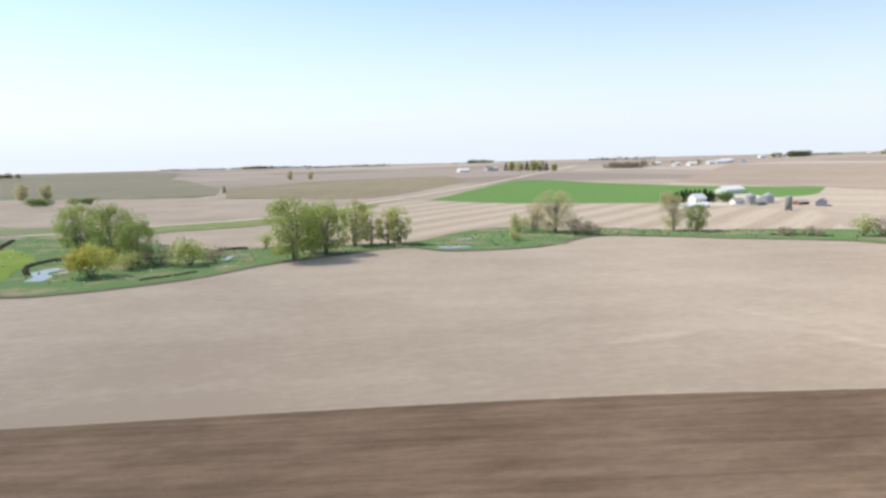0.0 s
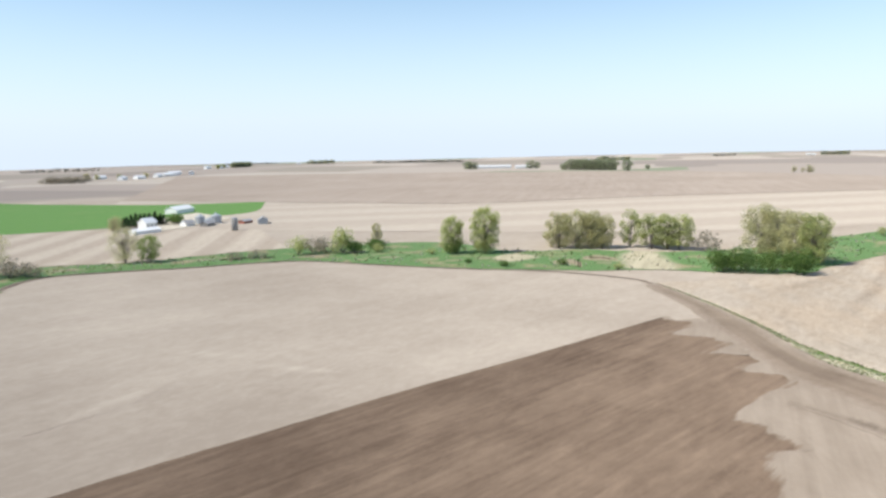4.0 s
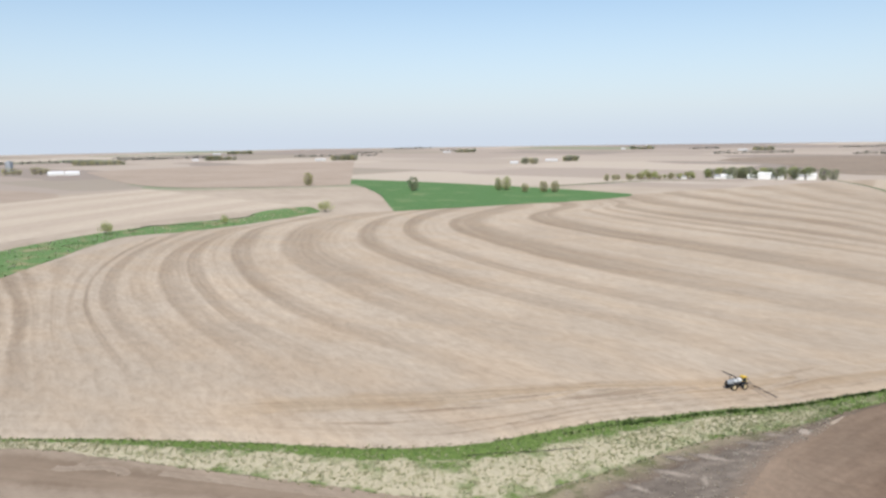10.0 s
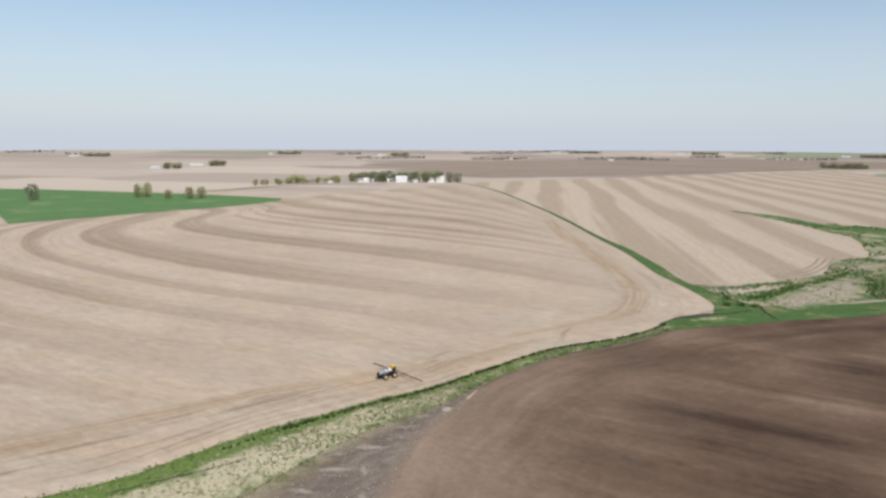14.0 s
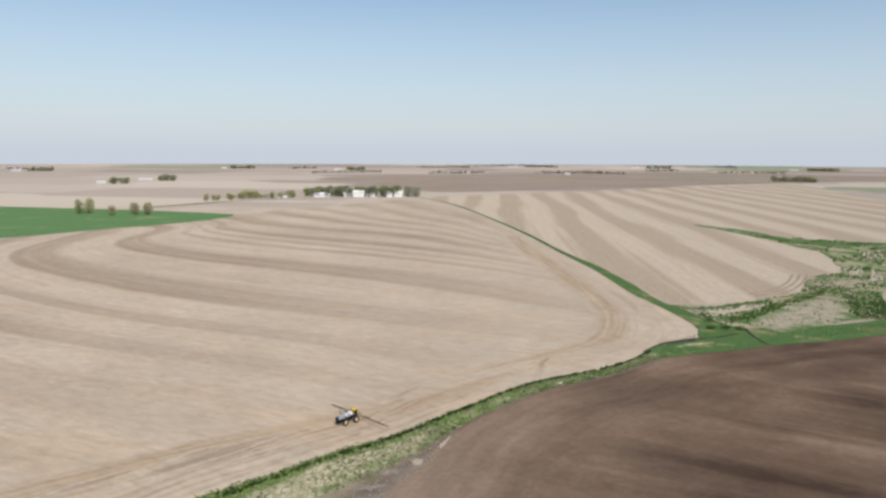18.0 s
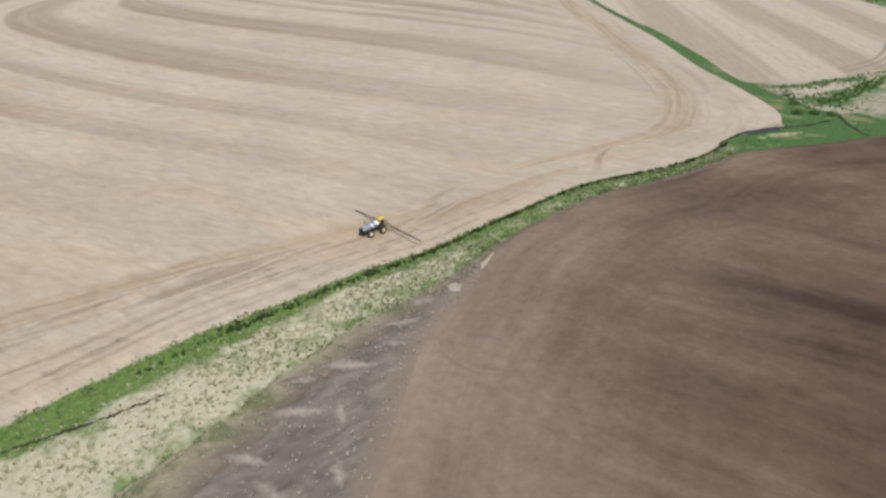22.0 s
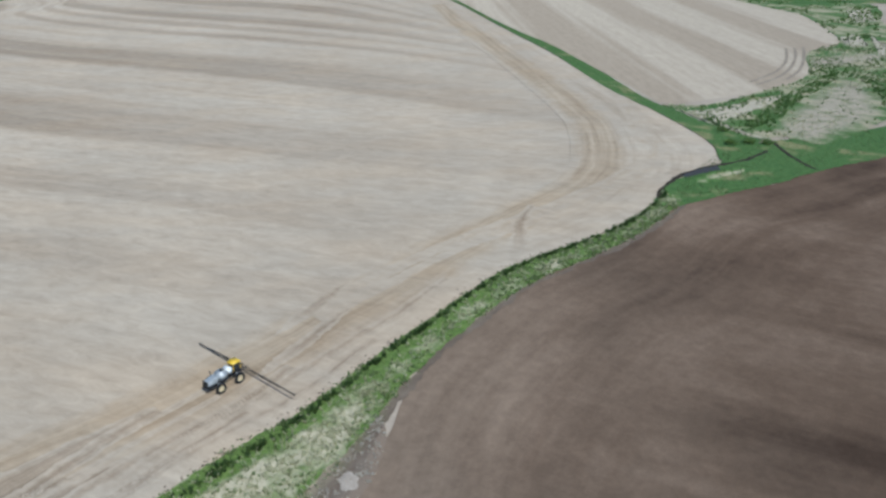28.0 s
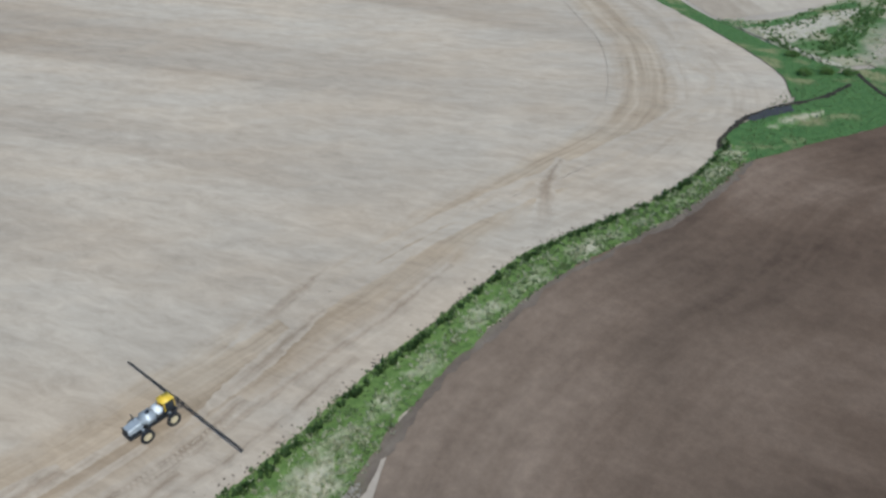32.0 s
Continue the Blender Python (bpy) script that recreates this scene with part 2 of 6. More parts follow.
fade_out(M_DARK_L.node_tree, M_DARK_L.node_tree.nodes["Principled BSDF"], 7.0, -4, "second", 5.0, 1.0, 3.0, lambda nt: soil_color(nt, **WORKED)[0])


def dark_soil_mat():
    """Bare worked soil: long soft streaks across the field, runs that follow its edge, a dry paler zone by the margin."""
    m, nt, b = material("dark_soil", 0.95, 0, 0.1)
    p = where(nt)
    d = edge_of(nt, 0)
    s = nt.nodes.new("ShaderNodeSeparateXYZ")
    nt.links.new(uv(nt), s.inputs[0])
    rim = nt.nodes.new("ShaderNodeCombineXYZ")
    nt.links.new(s.outputs[0], rim.inputs[0])
    nt.links.new(d, rim.inputs[1])
    rim = rim.outputs[0]
    far = noise_of(nt, mapped(nt, p, (0.010, 0.055, 0.1), 5), 1.0, 5, 0.62, 0.5)
    far2 = noise_of(nt, mapped(nt, p, (0.022, 0.24, 0.1), 3), 1.0, 4, 0.65, 0.2)
    edge = noise_of(nt, mapped(nt, rim, (0.012, 0.07, 0.1)), 1.0, 5, 0.62)
    edge2 = noise_of(nt, mapped(nt, rim, (0.03, 0.35, 0.1)), 1.0, 4, 0.65)
    k = math_of(nt, "MULTIPLY", math_of(nt, "SUBTRACT", d, 22.0), 1 / 34, True)
    broad = noise_of(nt, p, 0.018, 4, 0.6)
    run = mixed(nt, k, edge, far)
    run2 = mixed(nt, k, edge2, far2)
    f = math_of(nt, "ADD", math_of(nt, "MULTIPLY", run, 0.46), math_of(nt, "MULTIPLY", broad, 0.48))
    f = math_of(nt, "ADD", f, math_of(nt, "MULTIPLY", run2, 0.06))
    f = math_of(nt, "SUBTRACT", f, math_of(nt, "MULTIPLY", math_of(nt, "MULTIPLY", math_of(nt, "SUBTRACT", d, 45.0), 1 / 60, True), 0.035))
    c = ramp(nt, f, [(0.36, (0.052, 0.033, 0.023)), (0.5, (0.119, 0.080, 0.056)), (0.64, (0.205, 0.147, 0.108))])
    # dry and paler along the margin, narrowing along its run
    dry = math_of(nt, "ADD", d, math_of(nt, "MULTIPLY", math_of(nt, "SUBTRACT", noise_of(nt, mapped(nt, rim, (0.012, 0.05, 0.1)), 1.0, 5, 0.65), 0.5), 95.0))
    dry = math_of(nt, "SUBTRACT", 1.0, math_of(nt, "MULTIPLY", dry, 1 / 74), True)
    dry = math_of(nt, "MULTIPLY", dry, math_of(nt, "MULTIPLY", math_of(nt, "SUBTRACT", 285.0, s.outputs[0]), 1 / 170, True))
    c = mixed(nt, math_of(nt, "MULTIPLY", dry, 0.74), c, mixed(nt, 0.3, (0.268, 0.207, 0.158), ramp(nt, run2, [(0.35, (0.20, 0.15, 0.112)), (0.65, (0.30, 0.236, 0.182))])))
    clod = noise_of(nt, p, 0.42, 9, 0.8)
    c = mixed(nt, 1.0, c, ramp(nt, clod, [(0.36, (0.86, 0.86, 0.86)), (0.5, (1, 1, 1)), (0.64, (1.16, 1.16, 1.16))]), "MULTIPLY")
    nt.links.new(c, b.inputs[0])
    bump(nt, b, clod, 0.5, 0.25)
    return m


M_DARK_R = dark_soil_mat()
M_MARGIN = soil("grey_margin_soil", **MARGIN)
fade_out(M_MARGIN.node_tree, M_MARGIN.node_tree.nodes["Principled BSDF"], 2.2, 88, "second", 2.0, 1.0, 0.5, (0.205, 0.158, 0.123))
M_BROWN = soil("brown_field_soil", (0.280, 0.225, 0.182), (0.375, 0.310, 0.256), patch=0.006, turn=30, rows_amount=0.1)
M_BAND = soil("brown_band_soil", (0.150, 0.112, 0.082), (0.27, 0.212, 0.162), patch=0.05, turn=0, along_uv=True, streak=(0.01, 3.0), rowscale=7.0, rows_amount=0.15, soft=2.5, base=lambda nt: soil_color(nt, **WORKED)[0])
M_WORKED = soil("worked_soil", soft=5.0, most=0.95, base=near_ground, **WORKED)
M_BROWN_D = soil("far_dark_field_soil", (0.20, 0.16, 0.128), (0.285, 0.232, 0.186), patch=0.004, turn=30)
M_STAIN_W = soil("damp_worked_soil", (0.135, 0.103, 0.078), (0.235, 0.188, 0.146), patch=0.15, grain=1.2, soft=1.5, most=0.85, base=lambda nt: soil_color(nt, **WORKED)[0])
M_FAINT = soil("faint_pale_soil", (0.35, 0.296, 0.24), (0.46, 0.395, 0.325), patch=0.12, soft=3.0, most=1.0, base=near_ground)
M_GRAVEL = soil("gravel", (0.45, 0.40, 0.32), (0.60, 0.54, 0.44), patch=0.05, turn=0)


def grass_mat(name, green_d, green_l, straw, straw_amount, patch=0.07, bands=False):
    m, nt, b = material(name, 0.9, 0, 0.1)
    c, fine = grass_color(nt, green_d, green_l, straw, straw_amount, patch, bands)
    nt.links.new(c, b.inputs[0])
    bump(nt, b, fine, 0.6, 0.4)
    return m


def grass_color(nt, green_d, green_l, straw, straw_amount, patch=0.07, bands=False):
    p = where(nt)
    fine = noise_of(nt, p, 0.9, 4, 0.7)
    mid = noise_of(nt, p, patch, 4, 0.65, 0.3)
    g = ramp(nt, fine, [(0.3, green_d), (0.7, green_l)])
    s = ramp(nt, fine, [(0.3, tuple(x * 0.7 for x in straw)), (0.7, straw)])
    f = mid
    if bands:
        v = nt.nodes.new("ShaderNodeSeparateXYZ")
        nt.links.new(uv(nt), v.inputs[0])
        prof = ramp(nt, v.outputs[1], [(0.0, (0.50,) * 3), (0.05, (0.30,) * 3), (0.20, (0.33,) * 3), (0.32, (0.62,) * 3), (0.6, (0.72,) * 3), (0.88, (0.68,) * 3), (1.0, (0.58,) * 3)])
        f = math_of(nt, "ADD", math_of(nt, "MULTIPLY", mid, 0.75), math_of(nt, "MULTIPLY", math_of(nt, "SUBTRACT", prof, 0.5), 0.75))
        lush = math_of(nt, "MULTIPLY", math_of(nt, "SUBTRACT", v.outputs[0], 355.0), 1 / 50, True)
        f = math_of(nt, "SUBTRACT", f, math_of(nt, "MULTIPLY", lush, 0.15))
    f = ramp(nt, f, [(max(0, 0.62 - straw_amount * 0.35), (0, 0, 0)), (min(1, 0.72 - straw_amount * 0.3), (1, 1, 1))])
    return mixed(nt, f, g, s), fine


M_STRIP = grass_mat("ditch_grass", (0.06, 0.105, 0.028), (0.145, 0.21, 0.06), (0.47, 0.43, 0.315), 0.72, 0.12, True)
CREEK = ((0.078, 0.146, 0.054), (0.148, 0.245, 0.096), (0.30, 0.275, 0.16), 0.27, 0.05)
MEADOW = ((0.05, 0.102, 0.033), (0.105, 0.175, 0.058), (0.36, 0.33, 0.22), 0.48, 0.05)
M_CREEK = grass_mat("creek_meadow_grass", *CREEK)
M_PAST = grass_mat("green_pasture_grass", (0.065, 0.135, 0.052), (0.10, 0.19, 0.072), (0.17, 0.235, 0.11), 0.2, 0.02)
M_CROP = grass_mat("green_crop", (0.102, 0.205, 0.058), (0.135, 0.252, 0.072), (0.170, 0.27, 0.088), 0.15, 0.01)
M_LANE = grass_mat("lane_grass", (0.040, 0.090, 0.029), (0.092, 0.162, 0.052), (0.25, 0.24, 0.12), 0.18, 0.05)
M_MEADOW = grass_mat("wet_meadow_grass", *MEADOW)
M_STRAW = grass_mat("straw_coloured_grass", (0.20, 0.19, 0.11), (0.32, 0.285, 0.20), (0.47, 0.415, 0.325), 0.95, 0.2)
fade_out(M_STRAW.node_tree, M_STRAW.node_tree.nodes["Principled BSDF"], 1.0, base=lambda nt: grass_color(nt, *MEADOW)[0])
M_DRY = grass_mat("dry_matted_grass", (0.12, 0.135, 0.07), (0.22, 0.22, 0.13), (0.385, 0.335, 0.26), 0.74, 0.2)
fade_out(M_DRY.node_tree, M_DRY.node_tree.nodes["Principled BSDF"], 5.0, base=lambda nt: grass_color(nt, *MEADOW)[0])
M_DULL = grass_mat("dead_brown_grass", (0.12, 0.14, 0.06), (0.20, 0.20, 0.10), (0.33, 0.28, 0.19), 0.8, 0.12)
fade_out(M_DULL.node_tree, M_DULL.node_tree.nodes["Principled BSDF"], 3.0, base=lambda nt: grass_color(nt, *CREEK)[0])
M_SAND = soil("pale_sandy_soil", (0.36, 0.31, 0.22), (0.50, 0.43, 0.32), patch=0.08, turn=20, soft=4.0, most=0.85, base=lambda nt: grass_color(nt, *CREEK)[0])


def stubble(nt):
    """Colour of harvested ground strewn with residue, and its clods."""
    p = where(nt)
    blot = noise_of(nt, p, 0.03, 5, 0.65)
    broad = noise_of(nt, p, 0.008, 3, 0.6)
    f = math_of(nt, "ADD", math_of(nt, "MULTIPLY", broad, 0.6), math_of(nt, "MULTIPLY", blot, 0.4))
    c = ramp(nt, f, [(0.36, (0.330, 0.276, 0.218)), (0.64, (0.389, 0.330, 0.264))])
    clod = noise_of(nt, mapped(nt, p, (0.12, 0.34, 0.3), 12), 1.0, 9, 0.82, 0.5)
    c = mixed(nt, 1.0, c, ramp(nt, clod, [(0.34, (0.81, 0.80, 0.79)), (0.5, (1, 1, 1)), (0.66, (1.17, 1.17, 1.17))]), "MULTIPLY")
    warm = noise_of(nt, mapped(nt, p, (0.02, 0.05, 0.1), 30), 1.0, 4, 0.6)
    return mixed(nt, 1.0, c, ramp(nt, warm, [(0.4, (0.995, 1.0, 1.01)), (0.64, (1.03, 0.99, 0.95))]), "MULTIPLY"), clod, blot


def marked_stubble(name, tones, scale, soft, sides="both", sharp=0.55, most=1.0, pale=0.0):
    """Stubble with marks that run along a patch and thin out at its edges; pale: how much lighter along the first edge."""
    m, nt, b = material(name, 0.95, 0, 0.1)
    c, clod, blot = stubble(nt)
    t = ramp(nt, noise_of(nt, mapped(nt, uv(nt), (*scale, 1)), 1.0, 4, 0.65), tones) if scale else tones
    if pale:
        d = math_of(nt, "SUBTRACT", 1.0, math_of(nt, "MULTIPLY", edge_of(nt, 0), 1 / 13), True)
        t = mixed(nt, d, t, (1 + pale, 1 + pale, 1 + pale))
    k = math_of(nt, "MULTIPLY", fade_of(nt, soft, 90, sides, 2.0, most, sharp), math_of(nt, "ADD", math_of(nt, "MULTIPLY", blot, 1.2), 0.35), True)
    s = nt.nodes.new("ShaderNodeSeparateXYZ")
    nt.links.new(uv(nt), s.inputs[0])
    k = math_of(nt, "MULTIPLY", k, math_of(nt, "MULTIPLY", s.outputs[0], 1 / 18, True))
    nt.links.new(mixed(nt, k, c, mixed(nt, 1.0, c, t, "MULTIPLY")), b.inputs[0])
    bump(nt, b, clod, 0.4, 0.2)
    return m


# contour strips of bare soil: from and to, counted in band lines, and how bare
STRIPS = ((0.30, 0.42, 0.5), (0.62, 0.72, 0.5), (0.78, 0.87, 0.8), (0.95, 1.06, 1.0), (1.075, 1.15, 0.55), (1.30, 1.42, 0.35), (1.60, 1.72, 0.35), (1.92, 2.005, 1.0), (2.13, 2.31, 0.75), (2.45, 2.60, 0.4), (2.75, 3.06, 0.7), (3.11, 3.44, 0.8),
          (3.70, 3.78, 0.35), (4.00, 4.20, 0.9), (4.47, 4.90, 0.7), (5.25, 5.56, 0.9), (6.04, 6.66, 0.9), (7.20, 7.60, 1.0), (8.06, 8.48, 1.0),
          (8.89, 8.98, 0.8), (9.13, 9.22, 0.7), (9.34, 9.52, 0.9), (9.75, 9.93, 1.0), (10.11, 10.20, 0.9), (10.32, 10.40, 0.7), (10.52, 10.62, 0.6), (10.75, 10.9, 0.5))


def strip_ramp(nt, v, lo, hi):
    """How bare the soil is at band number v, between lo and hi; each strip ends sharply on its near side and softly on its far side."""
    stops = []
    for a, b, k in STRIPS:
        if lo <= a < hi:
            w = b - a
            stops += [(a - min(0.035, 0.25 * w), 0.0), (a + min(0.01, 0.1 * w), k), (b - 0.35 * w, 0.8 * k), (b + min(0.05, 0.2 * w), 0.0)]
    x = math_of(nt, "MULTIPLY", math_of(nt, "SUBTRACT", v, lo), 1 / (hi - lo), True)
    return ramp(nt, x, [((p - lo) / (hi - lo), (k, k, k)) for p, k in stops])


def contour_mat():
    """Curved strips of pale residue and bare soil; u runs along the strips, v counts the band lines."""
    m, nt, b = material("contour_stubble", 0.95, 0, 0.1)
    q, p = uv(nt), where(nt)
    s = nt.nodes.new("ShaderNodeSeparateXYZ")
    nt.links.new(q, s.inputs[0])
    wob = noise_of(nt, mapped(nt, q, (0.004, 1.1, 1)), 1.0, 3, 0.6)
    rough = noise_of(nt, mapped(nt, q, (0.05, 3.0, 1)), 1.0, 3, 0.7)
    v = math_of(nt, "ADD", s.outputs[1], math_of(nt, "MULTIPLY", math_of(nt, "SUBTRACT", wob, 0.5), 0.13))
    v = math_of(nt, "ADD", v, math_of(nt, "MULTIPLY", math_of(nt, "SUBTRACT", rough, 0.5), 0.05))
    bare = 0.0
    for lo, hi in ((0.0, 2.0), (2.0, 4.3), (4.3, 8.7), (8.7, 11.0)):
        bare = math_of(nt, "MAXIMUM", strip_ramp(nt, v, lo, hi), bare)
    run = nt.nodes.new("ShaderNodeCombineXYZ")
    nt.links.new(s.outputs[0], run.inputs[0])
    nt.links.new(v, run.inputs[1])
    run = run.outputs[0]
    thin = noise_of(nt, mapped(nt, run, (0.004, 7.0, 1)), 1.0, 4, 0.65)
    lines = noise_of(nt, mapped(nt, run, (0.006, 22.0, 1)), 1.0, 3, 0.65)
    base, clod, blot = stubble(nt)
    # the strips blur out where the rows run into the headland
    near = math_of(nt, "MULTIPLY", math_of(nt, "SUBTRACT", math_of(nt, "ADD", 590.0, math_of(nt, "MULTIPLY", wob, 60.0)), s.outputs[0]), 1 / 230, True)
    near = math_of(nt, "ADD", math_of(nt, "MULTIPLY", near, 0.85), 0.15)
    bare = math_of(nt, "MULTIPLY", bare, math_of(nt, "ADD", math_of(nt, "MULTIPLY", blot, 0.9), 0.5))
    f = math_of(nt, "ADD", math_of(nt, "MULTIPLY", bare, 0.64), math_of(nt, "MULTIPLY", math_of(nt, "SUBTRACT", thin, 0.5), 1.0))
    f = math_of(nt, "ADD", f, math_of(nt, "MULTIPLY", math_of(nt, "SUBTRACT", lines, 0.5), 0.7))
    f = math_of(nt, "ADD", math_of(nt, "MULTIPLY", f, near), 0.25)
    tone = ramp(nt, f, [(0.0, (1.10, 1.10, 1.11)), (0.27, (1.01, 1.01, 1.01)), (0.62, (0.83, 0.81, 0.795)), (1.0, (0.67, 0.64, 0.61))])
    nt.links.new(mixed(nt, 1.0, base, tone, "MULTIPLY"), b.inputs[0])
    bump(nt, b, clod, 0.4, 0.2)
    return m


M_HEAD = marked_stubble("headland_soil", [(0.36, (0.80, 0.775, 0.74)), (0.5, (0.98, 0.975, 0.97)), (0.64, (1.09, 1.09, 1.09))], (0.012, 9.0), 9.0, "second", 0.35, pale=0.10)
M_OCHRE = marked_stubble("ochre_churned_soil", [(0.36, (0.72, 0.66, 0.58)), (0.5, (0.89, 0.84, 0.765)), (0.64, (1.03, 0.99, 0.93))], (0.014, 9.0), 4.0, sharp=0.8)
M_STAIN = marked_stubble("damp_soil_stain", [(0.36, (0.60, 0.56, 0.52)), (0.62, (0.86, 0.82, 0.78))], (0.03, 7.0), 1.3, sharp=1.1)
M_CONTOUR = contour_mat()


def stripe_mat(name, turn, period, dark, light, share=0.5):
    """Straight strips of pale residue and bare soil, uneven in width."""
    m, nt, b = material(name, 0.95, 0, 0.1)
    p = where(nt)
    q = mapped(nt, p, (1, 1, 1), turn)
    s = nt.nodes.new("ShaderNodeSeparateXYZ")
    nt.links.new(q, s.inputs[0])
    wob = noise_of(nt, mapped(nt, p, (0.0022, 0.011, 1), turn), 1.0, 3, 0.5)
    ph = math_of(nt, "ADD", math_of(nt, "MULTIPLY", s.outputs[1], 2 * math.pi / period), math_of(nt, "MULTIPLY", wob, 5.5))
    wave = math_of(nt, "SINE", ph)
    thin = noise_of(nt, mapped(nt, p, (0.002, 0.12, 1), turn), 1.0, 3, 0.6)
    fine = noise_of(nt, p, 0.5, 4, 0.7)
    f = math_of(nt, "ADD", math_of(nt, "MULTIPLY", wave, 0.24), math_of(nt, "MULTIPLY", thin, 0.7))
    f = math_of(nt, "ADD", f, math_of(nt, "MULTIPLY", fine, 0.15))
    c = ramp(nt, f, [(share - 0.13, dark), (share + 0.11, light)])
    rows = noise_of(nt, mapped(nt, p, (0.006, 0.35, 1), turn), 1.0, 4, 0.65)
    c = mixed(nt, 1.0, c, ramp(nt, rows, [(0.36, (0.95, 0.945, 0.94)), (0.5, (1, 1, 1)), (0.64, (1.035, 1.035, 1.035))]), "MULTIPLY")
    clod = noise_of(nt, mapped(nt, p, (0.10, 0.3, 0.3), turn), 1.0, 8, 0.8, 0.4)
    c = mixed(nt, 1.0, c, ramp(nt, clod, [(0.34, (0.88, 0.87, 0.86)), (0.5, (1, 1, 1)), (0.66, (1.11, 1.11, 1.11))]), "MULTIPLY")
    nt.links.new(c, b.inputs[0])
    bump(nt, b, fine, 0.4, 0.2)
    return m


M_STRIPES = stripe_mat("striped_stubble", 123, 66, (0.318, 0.258, 0.197), (0.400, 0.336, 0.265), 0.44)
M_STRIPES_N = stripe_mat("striped_stubble_pale", -36, 84, (0.395, 0.334, 0.273), (0.435, 0.373, 0.307), 0.46)
M_STRIPES_W = stripe_mat("striped_stubble_brown", 48, 30, (0.365, 0.304, 0.243), (0.435, 0.37, 0.30), 0.40)


def ground_mat():
    """Stubble near by; a patchwork of section-wise fields far off."""
    m, nt, b = material("farmland", 0.95, 0, 0.1)
    p = where(nt)
    n = nt.nodes.new("ShaderNodeTexVoronoi")
    n.distance, n.inputs["Scale"].default_value = "CHEBYCHEV", 1.0
    n.inputs["Randomness"].default_value = 0.7
    nt.links.new(mapped(nt, p, (1 / 620, 1 / 420, 0), 26), n.inputs["Vector"])
    cell = nt.nodes.new("ShaderNodeSeparateXYZ")
    nt.links.new(n.outputs["Color"], cell.inputs[0])
    # greyer than the near soil: distance haze is mixed into these field colours
    far = ramp(nt, cell.outputs[0], [(0.0, (0.245, 0.208, 0.185)), (0.2, (0.315, 0.268, 0.232)), (0.36, (0.375, 0.322, 0.275)), (0.52, (0.415, 0.360, 0.305)), (0.68, (0.275, 0.240, 0.20)), (0.80, (0.195, 0.225, 0.145)), (0.9, (0.34, 0.292, 0.25))])
    far.node.color_ramp.interpolation = "CONSTANT"
    fine = noise_of(nt, p, 0.5, 4, 0.7)
    near = near_ground(nt)
    d = nt.nodes.new("ShaderNodeVectorMath")
    d.operation = "DISTANCE"
    nt.links.new(p, d.inputs[0])
    d.inputs[1].default_value = (150, 0, 0)
    k = math_of(nt, "MULTIPLY", math_of(nt, "SUBTRACT", d.outputs["Value"], 1050.0), 0.01, True)
    nt.links.new(mixed(nt, k, near, mixed(nt, 0.12, far, near)), b.inputs[0])
    bump(nt, b, fine, 0.4, 0.2)
    return m


M_GROUND = ground_mat()


# ---- land ----
def rise(x, y):
    """Height of the land."""
    r = np.hypot(x - 50, y + 70)
    dip = lambda cx, cy, s, k: k * np.exp(-((x - cx) ** 2 + (y - cy) ** 2) / (2 * s * s))
    side = ((x - 50) * 0.259 - (y + 70) * 0.966) / np.maximum(r, 1.0)
    return dip(145, -185, 32, -2.8) + dip(140, -335, 40, 2.0) + dip(1500, 2500, 700, 9.0) + 30 * side * np.clip((r - 1500) / 3400, 0, 1) ** 1.5


def add_uv(me, name, uvs):
    layer = me.uv_layers.new(name=name)
    idx = np.empty(len(me.loops), dtype=np.int32)
    me.loops.foreach_get("vertex_index", idx)
    layer.data.foreach_set("uv", np.asarray(uvs, dtype=np.float32)[idx].ravel())


def mesh_object(name, verts, faces, mat, uvs=None, smooth=True):
    me = bpy.data.meshes.new(name)
    me.from_pydata([tuple(v) for v in verts], [], faces)
    me.materials.append(mat)
    if smooth:
        me.polygons.foreach_set("use_smooth", [True] * len(me.polygons))
    if uvs is not None:
        add_uv(me, "UVMap", uvs)
    return new(name, me)


def grid_faces(n, m):
    return [(i * m + j, (i + 1) * m + j, (i + 1) * m + j + 1, i * m + j + 1) for i in range(n - 1) for j in range(m - 1)]


def spread(lo, hi, far_lo, far_hi, step):
    mid = list(np.arange(lo, hi + 0.1, step))
    out, d, x = [], step, hi
    while x < far_hi:
        d *= 1.12
        x = min(x + d, far_hi)
        out.append(x)
    back, d, x = [], step, lo
    while x > far_lo:
        d *= 1.12
        x = max(x - d, far_lo)
        back.append(x)
    return np.array(back[::-1] + mid + out)


gx, gy = spread(-300, 820, -4880, 4980, 8), spread(-760, 480, -5000, 4860, 8)
XX, YY = np.meshgrid(gx, gy, indexing="ij")
ground = mesh_object("ground", np.stack([XX, YY, rise(XX, YY)], -1).reshape(-1, 3), grid_faces(len(gx), len(gy)), M_GROUND)
tagged(ground, "flat tan corn stubble farmland stretching to the horizon", "ground", kind="structure")


